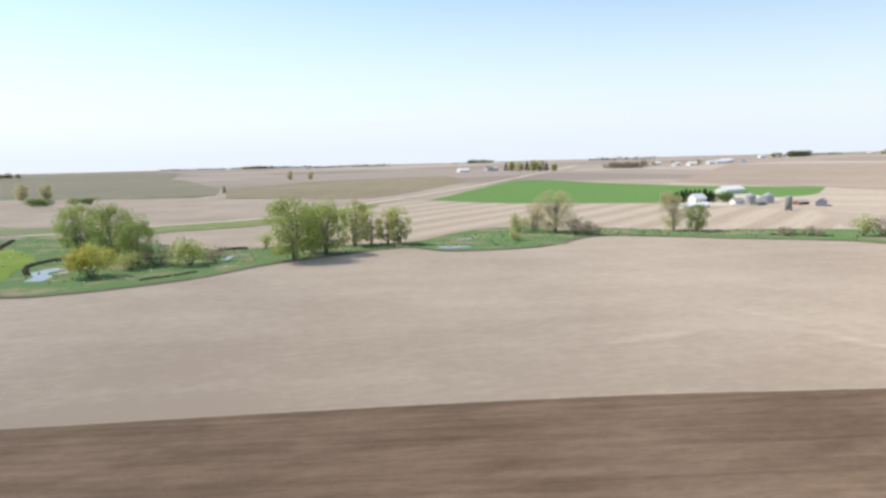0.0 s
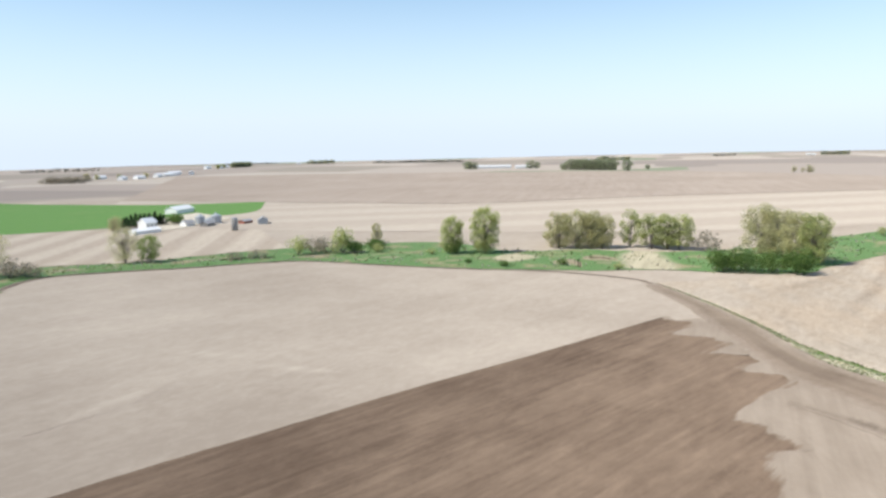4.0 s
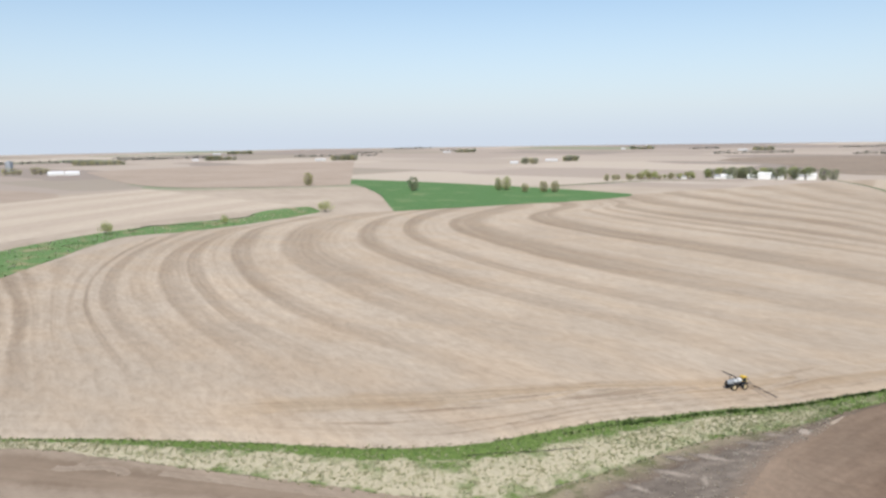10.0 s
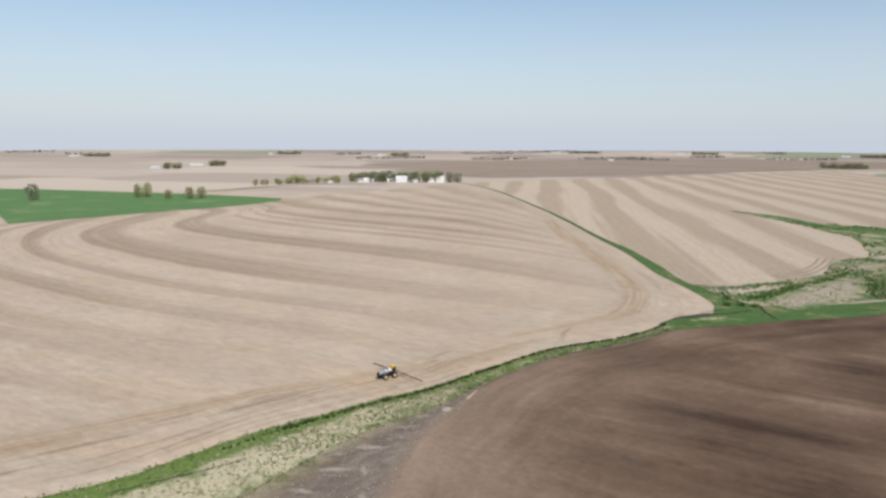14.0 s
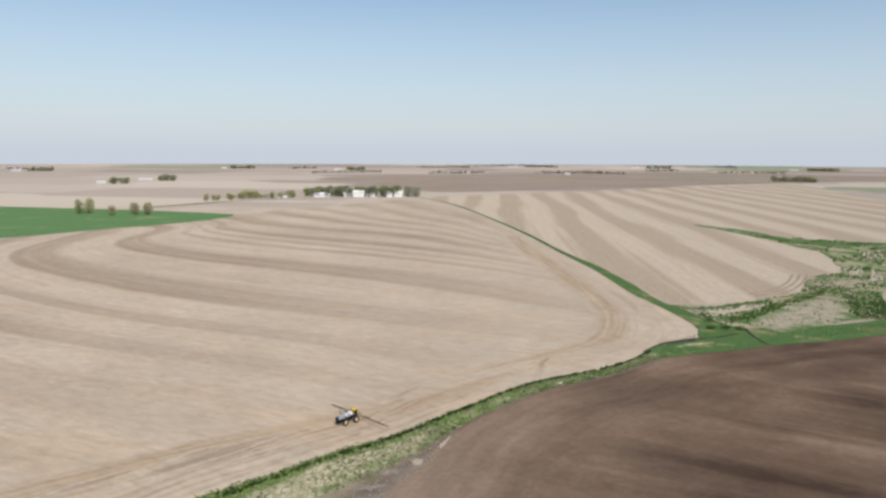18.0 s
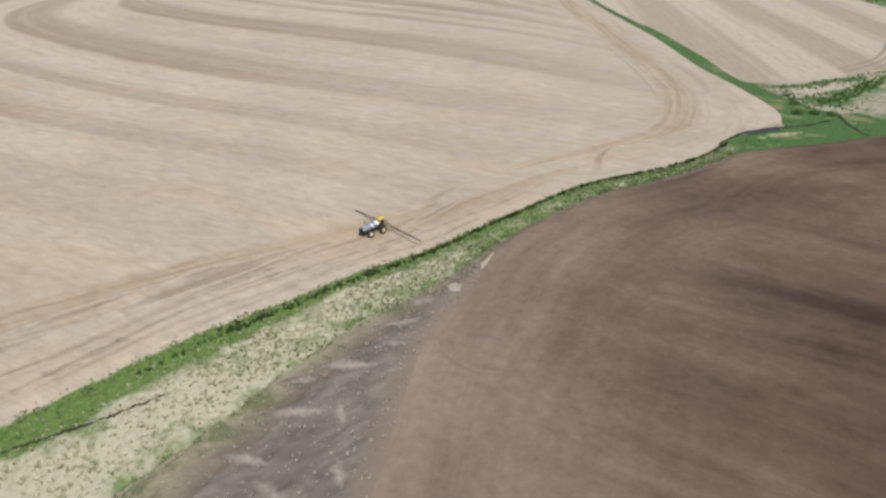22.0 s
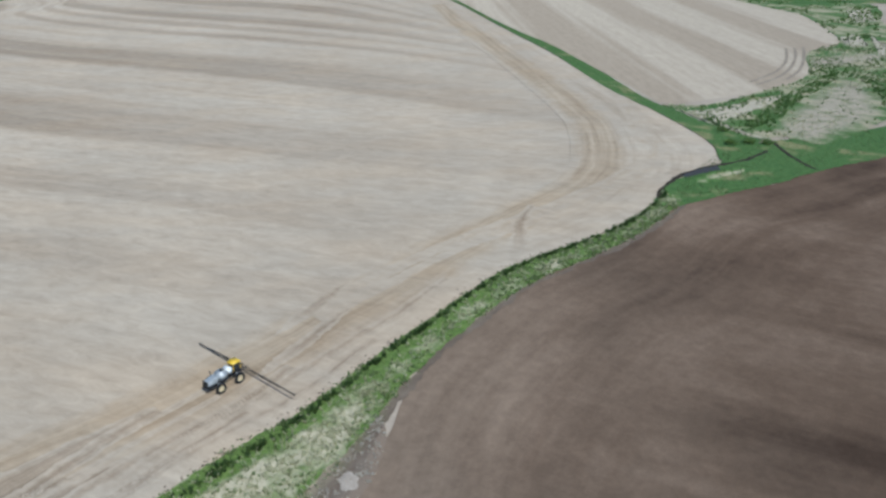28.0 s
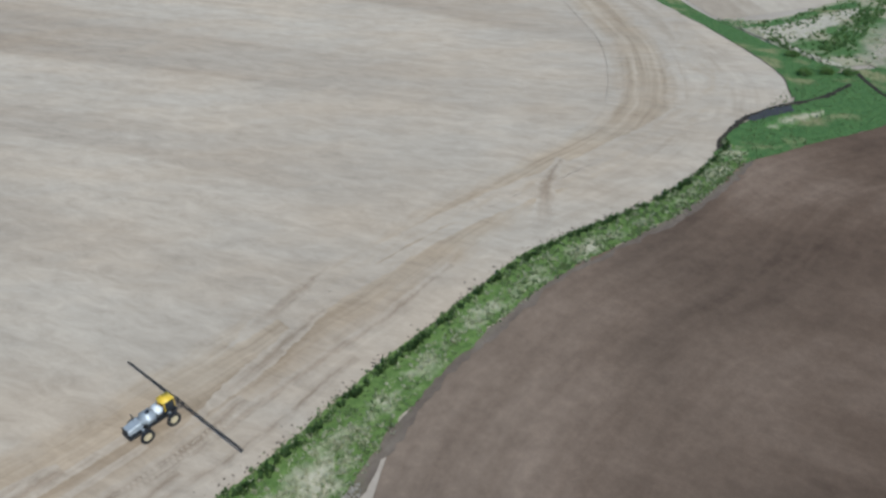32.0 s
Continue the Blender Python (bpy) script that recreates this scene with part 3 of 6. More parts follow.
def smooth_line(pts, n):
    """n points, evenly spread, on a smooth curve through pts."""
    p = np.array(pts, dtype=float)
    q = np.vstack([2 * p[0] - p[1], p, 2 * p[-1] - p[-2]])
    out = []
    for i in range(1, len(q) - 2):
        a0, a1, a2, a3 = q[i - 1], q[i], q[i + 1], q[i + 2]
        for t in np.linspace(0, 1, 12, endpoint=False):
            c = 0.5 * (2 * a1 + (a2 - a0) * t + (2 * a0 - 5 * a1 + 4 * a2 - a3) * t * t + (3 * a1 - a0 - 3 * a2 + a3) * t ** 3)
            out.append(c)
    out = np.array(out + [p[-1]])
    s = np.concatenate([[0], np.cumsum(np.hypot(*np.diff(out, axis=0).T))])
    w = np.linspace(0, s[-1], n)
    return np.stack([np.interp(w, s, out[:, 0]), np.interp(w, s, out[:, 1])], -1), s[-1]


def rag(line, amount, seed, wild=0.25):
    """Uneven edge: shifts each point sideways."""
    rng = np.random.default_rng(seed)
    n = len(line)
    t = np.gradient(line, axis=0)
    t /= np.maximum(np.hypot(t[:, 0], t[:, 1]), 1e-6)[:, None]
    nrm = np.stack([-t[:, 1], t[:, 0]], -1)
    k = np.zeros(n)
    for w, g in ((4, 0.5), (11, 0.35), (29, 0.25), (61, 0.2)):
        ph = rng.uniform(0, 6.28)
        k += g * np.sin(np.linspace(0, 6.28 * w, n) + ph + rng.uniform(0, 3) * np.sin(np.linspace(0, 6.28 * w / 3, n)))
    k += wild * rng.normal(size=n)
    k[0] = k[-1] = 0
    return line + nrm * (k * amount)[:, None]


def patch(name, edge_a, edge_b, mat, lift, n=120, m=10, ragged=(0.0, 0.0), seed=1, label="", category="field"):
    """A piece of land between two edges, laid on the ground."""
    la, len_a = smooth_line(edge_a, n)
    lb, len_b = smooth_line(edge_b, n)
    la, lb = rag(la, ragged[0], seed), rag(lb, ragged[1], seed + 7)
    v = np.linspace(0, 1, m)
    xy = la[:, None] * (1 - v)[None, :, None] + lb[:, None] * v[None, :, None]
    z = rise(xy[..., 0], xy[..., 1]) + lift
    u = np.linspace(0, (len_a + len_b) / 2, n)
    uvs = np.stack(np.broadcast_arrays(u[:, None], v[None, :]), -1).reshape(-1, 2)
    ob = mesh_object(name, np.concatenate([xy, z[..., None]], -1).reshape(-1, 3), grid_faces(n, m), mat, uvs)
    wid = np.hypot(*(lb - la).T)
    add_uv(ob.data, "Edge", np.stack([wid[:, None] * v[None, :], wid[:, None] * (1 - v)[None, :]], -1).reshape(-1, 2))
    return tagged(ob, label, category, kind="structure")


def offset(pts, d):
    p = np.array(pts, dtype=float)
    t = np.gradient(p, axis=0)
    t /= np.hypot(t[:, 0], t[:, 1])[:, None]
    return p + np.stack([-t[:, 1], t[:, 0]], -1) * d


# edges shared by the pieces of land, from north to south
DITCH_E = ((305, 145), (279, 111), (258, 86), (233, 59), (218, 34), (204, 4), (189, -26), (172, -56), (164, -78), (163, -100), (163, -122),
           (161, -140), (160, -162), (157, -180), (155, -200), (152.5, -214), (150, -230), (146.5, -244), (141, -256), (134.5, -269), (130, -284), (128, -298), (129, -305))
DITCH_W = ((303, 143), (277, 109), (254, 84), (221, 52), (206, 23), (184, -6), (166, -28), (152, -46), (141, -60), (133, -78), (136, -100),
           (141, -127), (143, -147), (143, -168), (144.5, -185), (145.5, -200), (145, -214), (141.5, -232), (138, -243), (132, -257), (126.5, -272), (123, -288), (121.5, -296), (121.3, -297))
DARK_E = ((60, -62), (100, -100), (118, -128), (131, -152), (136, -168), (139.5, -181), (143.4, -192), (145.6, -203), (144.8, -214), (141.6, -232), (138.2, -243), (132.2, -257), (126.8, -272), (121.8, -296),
          (113, -310), (101, -327), (91, -346), (75, -371), (58, -400), (-40, -570), (-300, -900))
LANE_E = ((912, -1123), (729, -987), (444, -710), (311, -566), (239, -488), (186.8, -424), (155, -391), (135, -367), (125.5, -353), (120, -337))
LANE_W = ((912, -1127), (729, -993), (444, -716), (300, -561), (251, -514), (198, -453), (163.8, -410), (148, -395.5), (133, -381), (112, -367.5))
MEADOW_E = ((300, -876), (225, -803), (171, -738), (133, -690), (105, -592), (117, -549), (111, -488), (124, -447), (139, -413), (155, -402))
MEADOW_W = ((302, -890), (240, -848), (180, -802), (110, -800), (89, -745), (87, -690), (74, -636), (60, -600), (62, -565), (71, -540), (71, -508), (64, -474), (57, -450), (74, -424), (98, -386), (118, -370), (135, -386))

# contour field: the run of each band from the pasture to the ditch
BANDS = (
    ((395, 98), (360, 108), (325, 128), (306, 146)),
    ((500, 72), (440, 58), (376, 48), (313, 41), (255, 34), (220, 36)),
    ((650, -20), (569, 5), (487, 19), (401, 21), (326, 12), (250, -2), (204, 2)),
    ((690, -96), (632, -63), (572, -40), (509, -28), (425, -26), (336, -33), (255, -48), (178, -46)),
    ((740, -160), (694, -120), (650, -92), (548, -66), (447, -59), (359, -64), (292, -78), (213, -104), (164, -104)),
    ((765, -290), (727, -245), (686, -204), (598, -161), (506, -140), (405, -142), (330, -152), (221, -180), (155, -196)),
    ((775, -350), (745, -308), (702, -266), (631, -227), (548, -202), (451, -198), (351, -207), (245, -230), (148, -242)),
    ((785, -410), (734, -350), (657, -276), (588, -243), (495, -232), (380, -235), (278, -260), (188, -282), (130, -294)),
    ((775, -460), (729, -453), (654, -368), (584, -342), (470, -345), (331, -359), (226, -358), (120, -336)),
    ((790, -540), (716, -511), (672, -462), (564, -449), (424, -458), (321, -460), (230, -440), (164, -402)),
    ((830, -650), (760, -630), (714, -620), (610, -608), (495, -605), (402, -572), (320, -535), (262, -512)),
    ((900, -1100), (729, -984), (600, -860), (444, -706), (370, -630), (312, -565)),
)


def contour_field():
    n, k = 90, 8
    lines = np.array([smooth_line(p, n)[0] for p in BANDS])
    # rows by band number, not by length
    c, vv = [], []
    q = np.concatenate([2 * lines[:1] - lines[1:2], lines, 2 * lines[-1:] - lines[-2:-1]])
    for b in range(len(BANDS) - 1):
        a0, a1, a2, a3 = q[b], q[b + 1], q[b + 2], q[b + 3]
        for t in np.linspace(0, 1, k, endpoint=False):
            c.append(0.5 * (2 * a1 + (a2 - a0) * t + (2 * a0 - 5 * a1 + 4 * a2 - a3) * t * t + (3 * a1 - a0 - 3 * a2 + a3) * t ** 3))
            vv.append(b + t)
    c.append(lines[-1])
    vv.append(len(BANDS) - 1)
    xy = np.array(c)
    z = rise(xy[..., 0], xy[..., 1]) + 0.10
    u = np.linspace(0, 650, n)
    uvs = np.stack(np.broadcast_arrays(u[None, :], np.array(vv)[:, None]), -1).reshape(-1, 2)
    ob = mesh_object("contour_field", np.concatenate([xy, z[..., None]], -1).reshape(-1, 3), grid_faces(len(c), n), M_CONTOUR, uvs)
    tagged(ob, "harvested field with curved bands of pale residue and bare soil", "field", kind="structure")


contour_field()
patch("striped_field", ((912, -1128), (729, -994), (444, -716), (299, -562), (198, -454), (158, -407)),
      ((700, -1900), (420, -1250), (310, -900), (225, -805), (171, -740), (133, -690), (105, -592), (117, -549), (111, -488), (124, -447), (153, -404)),
      M_STRIPES, 0.12, 160, 30, label="sloping stubble field with long pale and brown stripes")
patch("striped_field", ((700, -1900), (420, -1250), (310, -897), (236, -846), (180, -780), (100, -795)),
      ((500, -2400), (150, -1500), (0, -1200), (-60, -950)), M_STRIPES, 0.14, 80, 30, label="striped stubble field beyond a green waterway")
patch("tilled_field", ((-400, 139), (-67, 138.5), (40, 136.5), (98, 131), (132, 127.5), (175, 121.5), (236, 114), (246, 112.7)),
      ((-400, -40), (0, -12), (60, 2), (110, 22), (145, 40), (156, 37), (162, 44), (167, 53.5), (184, 54), (200, 50), (203, 60), (202, 66), (216, 64), (214, 74), (211, 80), (228, 79), (228, 90), (226, 97), (245, 97), (243, 106), (247, 112)),
      M_DARK_L, 0.12, 420, 26, (0.15, 0.8), 3, "freshly tilled dark brown field with a ragged end")
patch("dark_field", DARK_E, ((40, -60), (-50, -62), (-200, -100), (-330, -180), (-400, -260), (-450, -350), (-500, -450), (-560, -600), (-700, -900)),
      M_DARK_R, 0.10, 240, 40, (0.5, 0), 5, "bare dark chocolate-brown worked field")
patch("field_margin", DITCH_W[9:15], ((98, -98), (116, -128), (130, -152), (135, -168), (138.6, -179.5), (143.5, -187)),
      M_MARGIN, 0.14, 260, 12, (0.5, 0.3), 8, "grey-brown muddy field margin with pale debris", "soil")
patch("worked_soil", ((258, 97), (236, 74), (214, 48), (196, 26), (176, -2), (158, -24), (146, -44), (134, -62), (126, -80)),
      ((240, 110), (205, 100), (180, 84), (150, 72), (118, 56), (96, 30), (84, -4), (80, -34), (92, -66)), M_WORKED, 0.08, 160, 14, (0.5, 2), 10, "brown worked soil between tilled field and ditch", "soil")
patch("field_margin", DITCH_W[:9], ((297, 147), (264, 112), (238, 90), (204, 61), (186, 32), (169, 5), (155, -20), (145, -41), (136, -57)), M_BAND, 0.14, 180, 10, (0.3, 0.6), 11, "strip of brown bare soil beside the ditch", "soil")
patch("headland", DITCH_E[1:], offset(DITCH_E[1:], 29), M_HEAD, 0.20, 240, 10, (0.2, 0.3), 13, "wheel-marked stubble headland beside the ditch", "soil")
patch("ditch_grass", DITCH_E, DITCH_W, M_STRIP, 0.26, 520, 24, (0.55, 0.7), 17, "grassy ditch, green and straw-coloured, between fields", "grass")
M_RANK = grass_mat("rank_olive_grass", (0.09, 0.105, 0.05), (0.17, 0.17, 0.09), (0.285, 0.245, 0.175), 0.62, 0.16)
fade_out(M_RANK.node_tree, M_RANK.node_tree.nodes["Principled BSDF"], 3.2, 84, "second", stretch=2.2, base=lambda nt: mixed(nt, 0.5, soil_color(nt, **MARGIN)[0], (0.125, 0.088, 0.063)))
rim_in, rim_out = offset(DITCH_W[8:], 0.2), offset(DITCH_W[8:], -9.0)
rim_out += (rim_in - rim_out) * np.interp(np.arange(len(rim_in)), (2, 3, 4, 5, 7, 30), (0, 0.1, 0.3, 0.55, 0.8, 0.92))[:, None]
patch("dead_grass", rim_in, rim_out, M_RANK, 0.172, 240, 12, (0.8, 0.8), 18, "olive-brown dead grass along the muddy margin", "grass")
patch("meadow", ((129, -303), (128, -312), (124, -324), (119.3, -333), (119, -345), (113, -363), (104, -375), (93, -385), (80, -405), (68, -425), (50, -454), (20, -498), (-40, -605)),
      ((121.5, -295), (113, -309.5), (101, -326.5), (91, -345.5), (75, -370.5), (58, -399.5), (20, -465), (-40, -569)),
      M_LANE, 0.24, 200, 10, (0.4, 0.5), 19, "lush green grass at the meeting of two ditches", "grass")
patch("waterway", LANE_E, LANE_W, M_LANE, 0.22, 300, 8, (0.4, 0.4), 23, "narrow green grass waterway between stubble fields", "grass")
patch("meadow", MEADOW_E, MEADOW_W,
      M_MEADOW, 0.20, 220, 24, (0.8, 0.4), 29, "rough meadow, patchy green and pale", "grass")
FLAT_E = ((110, -381), (112, -400), (109, -432), (104, -462), (97, -490))
FLAT_W = ((104, -375), (92, -376), (84, -398), (76, -425), (84, -474))
patch("dry_grass", FLAT_E, FLAT_W,
      M_DRY, 0.30, 110, 14, (1.2, 1.2), 31, "patch of pale flattened dry grass", "grass")
for k, (a, b) in enumerate(((((146, -395), (140, -402), (132, -415), (123, -430), (117, -443)), ((138, -387), (130, -381), (126, -394), (121, -410), (114, -436))),
                            (((136, -389), (128, -383.5), (118.5, -376), (110, -371.5)), ((132, -381), (124.5, -376), (116.5, -369.5), (109, -368.5))),
                            (((106, -610), (98, -622), (91, -594)), ((102, -585), (96, -580), (90, -585))), (((111, -736), (97, -748)), ((102, -672), (90, -688))),
                            (((91, -625), (81, -593), (69, -584)), ((83, -556), (75, -561), (67, -568))))):
    patch("dry_grass", a, b, M_STRAW, 0.33, 60, 8, (0.8, 0.8), 37 + 100 * k, "strip of pale dry grass in the meadow", "grass")
patch("dry_grass", ((116, -529), (106, -550), (90, -561), (76, -584), (64, -585)), ((108, -504), (96, -518), (83, -536), (73, -557), (62, -566)), M_DRY, 0.30, 90, 10, (1.2, 1.2), 39, "grey-green band of dry grass across the meadow", "grass")
patch("meadow", ((147, -400), (138.4, -407.7), (132.7, -420.7), (126.9, -435.9), (118, -450)), ((145.6, -395), (137.2, -403), (131.2, -415), (125.4, -429), (116, -444)), M_LANE, 0.345, 70, 5, (0.5, 0.5), 40, "thin line of green grass along the stubble edge", "grass")
patch("creek_meadow",
      ((-300, 320), (-180, 296), (-132, 281), (-109, 283), (-88, 293), (-65, 310), (-41, 339), (-5, 365), (24, 378), (45, 359), (89, 362), (128, 396), (160, 388), (197, 365), (248, 335),
       (267, 285), (284, 241), (305, 205), (318, 182), (334, 165), (346, 140), (355, 115), (372, 98), (395, 96), (472, 78), (553, 50), (653, 10), (673, -46),
       (715, -110), (779, -179), (803, -190)),
      ((-320, 530), (-228, 491), (-196, 497), (-123, 439), (-74, 397), (-40, 400), (1, 399), (31, 402), (68, 449), (102, 458), (122, 432), (147, 436), (186, 409),
       (236, 397), (277, 382), (311, 359), (348, 334), (355, 300), (347, 264), (358, 245), (377, 229), (388, 196), (413, 168), (444, 150), (516, 127), (595, 99),
       (658, 60), (712, 10), (745, -45), (765, -102), (800, -116), (835, -140), (862, -190)),
      M_CREEK, 0.22, 420, 14, (0.8, 1.2), 41, "lush green meadow along a winding creek", "grass")
patch("pasture", ((758, -262), (762, -340), (768, -422), (775, -520), (800, -600), (830, -632)),
      ((1010, -325), (1340, -380), (1290, -466), (1093, -555), (942, -613), (832, -636)), M_PAST, 0.25, 90, 20, (0.5, 2), 43, "smooth green pasture", "grass")
patch("crop_field", ((71, 742), (257, 1149), (340, 990), (417, 842), (516, 762)), ((75, 738), (138, 668), (266, 615), (330, 645), (420, 645), (513, 755)),
      M_CROP, 0.22, 80, 20, label="bright green winter crop field")
patch("brown_field", ((430, 960), (552, 668), (627, 520), (801, 411), (999, 248), (1174, 101)),
      ((900, 1700), (1200, 1400), (1531, 900), (1560, 600), (1419, 241), (1250, 110)), M_BROWN, 0.3, 80, 24, label="broad smooth brown tilled field")
patch("road", ((-300, 482), (-203, 518), (-149, 549), (-79, 587), (-33, 652), (4, 715), (145, 984), (436, 1623), (600, 2000)),
      ((-300, 476), (-200, 511), (-146, 542), (-74, 580), (-27, 648), (12, 711), (154, 980), (445, 1619), (612, 1996)), M_GRAVEL, 0.5, 160, 4, label="pale gravel country road", category="road")
patch("striped_field", ((425, 955), (548, 668), (623, 520), (797, 411), (995, 248), (1170, 101), (1300, -20)),
      ((260, 660), (330, 490), (400, 365), (470, 262), (560, 160), (740, 30), (880, -180)), M_STRIPES_N, 0.16, 90, 24, label="pale stubble field with faint long stripes")
patch("headland", ((311, -563), (241, -488), (188, -425), (155, -389.5), (135, -366), (125.5, -352), (120, -335.5)),
      ((322, -522), (248, -452), (197, -397), (169, -352), (156, -312), (152, -284)), M_HEAD, 0.19, 120, 10, (0.2, 1.0), 14, "curved ochre headland tracks beside the waterway", "soil")
M_OLIVE = soil("olive_stubble", (0.205, 0.175, 0.115), (0.31, 0.265, 0.185), patch=0.006, turn=64, streak=(0.001, 0.02))
M_GREYGREEN = soil("grey_green_field", (0.19, 0.178, 0.13), (0.27, 0.25, 0.185), patch=0.004, turn=10, streak=(0.001, 0.015))
M_EDGE = soil("brown_field_edge", (0.12, 0.09, 0.068), (0.22, 0.172, 0.135), patch=0.1)
M_YG = grass_mat("yellow_green_grass", (0.13, 0.21, 0.03), (0.20, 0.30, 0.05), (0.30, 0.34, 0.10), 0.3, 0.03)
patch("olive_field", ((-155, 883), (-73, 842), (3, 804), (76, 932), (182, 1199)), ((-200, 1144), (-144, 1245), (-75, 1340), (50, 1415), (174, 1442)), M_OLIVE, 0.4, 60, 14, label="olive-brown fallow field beside the road")
patch("grey_field", ((-479, 1046), (-358, 1009), (-181, 955)), ((-855, 1873), (-727, 2064), (-438, 1779), (-209, 1149)), M_GREYGREEN, 0.5, 60, 14, label="grey-green fallow field far off")
M_VERGE = grass_mat("olive_verge_grass", (0.15, 0.20, 0.075), (0.23, 0.285, 0.11), (0.33, 0.32, 0.18), 0.3, 0.04)
patch("verge", ((-150, 541), (-78, 579), (-31, 645), (4, 706)), ((-137, 500), (-66, 530), (-8, 602), (20, 690)), M_VERGE, 0.35, 60, 5, (1, 1.5), 111, "grassy green verge beside the gravel road", "grass")
patch("meadow", ((-148, 320), (-156, 350), (-160, 376), (-170, 400)), ((-300, 350), (-290, 400), (-250, 440), (-200, 440)), M_YG, 0.3, 50, 8, (1.5, 1.5), 113, "yellow-green grazed meadow by the creek", "grass")
patch("far_field", ((1760, -1640), (1480, -1590), (1180, -1400), (1000, -1330), (900, -1640), (720, -2007), (394, -2659), (190, -2700)), ((1900, -1840), (1860, -2150), (1620, -2500), (1480, -2900), (1150, -3300), (495, -3326), (240, -3300)), M_BROWN_D, 0.6, 70, 24, label="broad dark brown field near the horizon")
patch("far_field", ((2098, 120), (1560, 30), (1320, -60), (1235, -250), (1240, -345)), ((2110, 100), (2268, -96), (2397, -332), (2467, -517), (2480, -700)), M_BROWN, 0.5, 50, 16, label="brown tilled field beyond the creek")
patch("grass_line", ((1040, -632), (1079, -850), (1010, -955)), ((1032, -640), (1068, -856), (1000, -962)), M_LANE, 0.5, 60, 3, (1, 1), 117, "grassy field boundary below the farm trees", "grass")
patch("waterway", ((304, -878), (236, -836), (180, -768), (139, -760), (112, -782), (60, -800)), ((300, -886), (232, -848), (176, -786), (135, -792), (100, -816), (50, -840)), M_LANE, 0.28, 100, 5, (1, 1), 119, "green grass waterway curving into the striped field", "grass")
CREEK_EDGE = ((-300, 319), (-180, 295), (-132, 280), (-109, 282), (-88, 292), (-65, 309), (-41, 338), (-5, 364), (24, 377), (45, 358), (89, 361), (128, 395), (160, 387), (197, 364), (248, 334), (267, 284), (284, 240), (303, 204), (309, 160), (303, 145))
patch("field_edge", CREEK_EDGE, offset(CREEK_EDGE, -2.6), M_EDGE, 0.16, 300, 3, (0.4, 0.5), 121, "brown bare strip along the field's edge", "soil")
for k, (ax, ay, bx, by, w) in enumerate(((104, 224, 124, 178, 12), (112, 188, 132, 146, 11), (52, 172, 104, 188, 10), (232, 326, 270, 272, 12))):
    mx, my, dl = (ax + bx) / 2, (ay + by) / 2, math.hypot(bx - ax, by - ay)
    nx, ny = -(by - ay) / dl * w / 2, (bx - ax) / dl * w / 2
    patch("washed_soil", ((ax, ay), (mx + nx, my + ny), (bx, by)), ((ax - 0.2, ay - 0.2), (mx - nx, my - ny), (bx - 0.2, by - 0.2)), M_FAINT, 0.04, 60, 9, (0.6, 0.6), 123 + k, "faint pale washed-out soil in the field", "soil")
for k, (x, y, r) in enumerate(((-110, 345, 16), (-60, 372, 14), (-10, 380, 12), (60, 385, 12), (100, 410, 12), (150, 410, 14), (215, 384, 14), (265, 340, 16), (288, 300, 12), (318, 252, 12), (300, 262, 10), (330, 232, 10), (344, 190, 12), (310, 214, 9), (360, 210, 8), (395, 150, 12), (610, 66, 14), (690, 4, 14), (740, -90, 14), (100, 372, 9), (30, 388, 9))):
    patch("dead_grass", ((x - r, y + 0.3 * r), (x, y + 0.62 * r), (x + r, y - 0.3 * r)), ((x - r, y + 0.25 * r), (x, y - 0.5 * r), (x + r, y - 0.35 * r)), M_DULL, 0.27, 36, 9, (0.7, 0.7), 170 + k, "brown dead grass patch in the meadow", "grass")
M_SAGE = grass_mat("grey_green_pasture_grass", (0.16, 0.20, 0.10), (0.23, 0.26, 0.14), (0.36, 0.33, 0.22), 0.4, 0.02)
patch("pasture", ((-330, 560), (-236, 512), (-196, 484), (-160, 480), (-130, 498), (-100, 528)), ((-320, 620), (-273, 588), (-208, 558), (-158, 552), (-127, 558), (-104, 584)), M_SAGE, 0.27, 70, 8, (1, 1.5), 131, "dull grey-green grazed strip beside the road", "grass")
patch("grey_field", ((-620, 900), (-479, 1000), (-358, 960), (-200, 920)), ((-700, 1060), (-500, 1046), (-358, 1006), (-190, 950)), M_SAGE, 0.45, 60, 8, label="grey-green grass strip far off")
patch("grey_field", ((-1500, 1700), (-900, 1880), (-730, 2070), (-440, 1785)), ((-2400, 3300), (-1900, 3900), (-1100, 3700), (-600, 2600)), M_GREYGREEN, 0.8, 60, 14, label="grey-green fallow field near the horizon")
patch("striped_field", ((-60, 402), (-40, 403), (1, 402), (31, 405), (68, 452), (102, 461), (122, 435), (147, 439), (186, 412), (236, 400), (277, 385)),
      ((-28, 638), (-10, 670), (4, 698), (40, 730), (72, 736), (138, 666), (180, 646), (220, 628), (250, 618), (300, 560), (330, 492)), M_STRIPES_W, 0.13, 120, 20, label="pale stubble field with slanting brown stripes")
patch("waterway", ((1412, -375), (1347, -408), (1219, -421), (1099, -399)), ((1380, -360), (1296, -352), (1185, -355), (1064, -357)), M_PAST, 0.45, 60, 6, (2, 2), 133, "green waterway leading into the pasture", "grass")


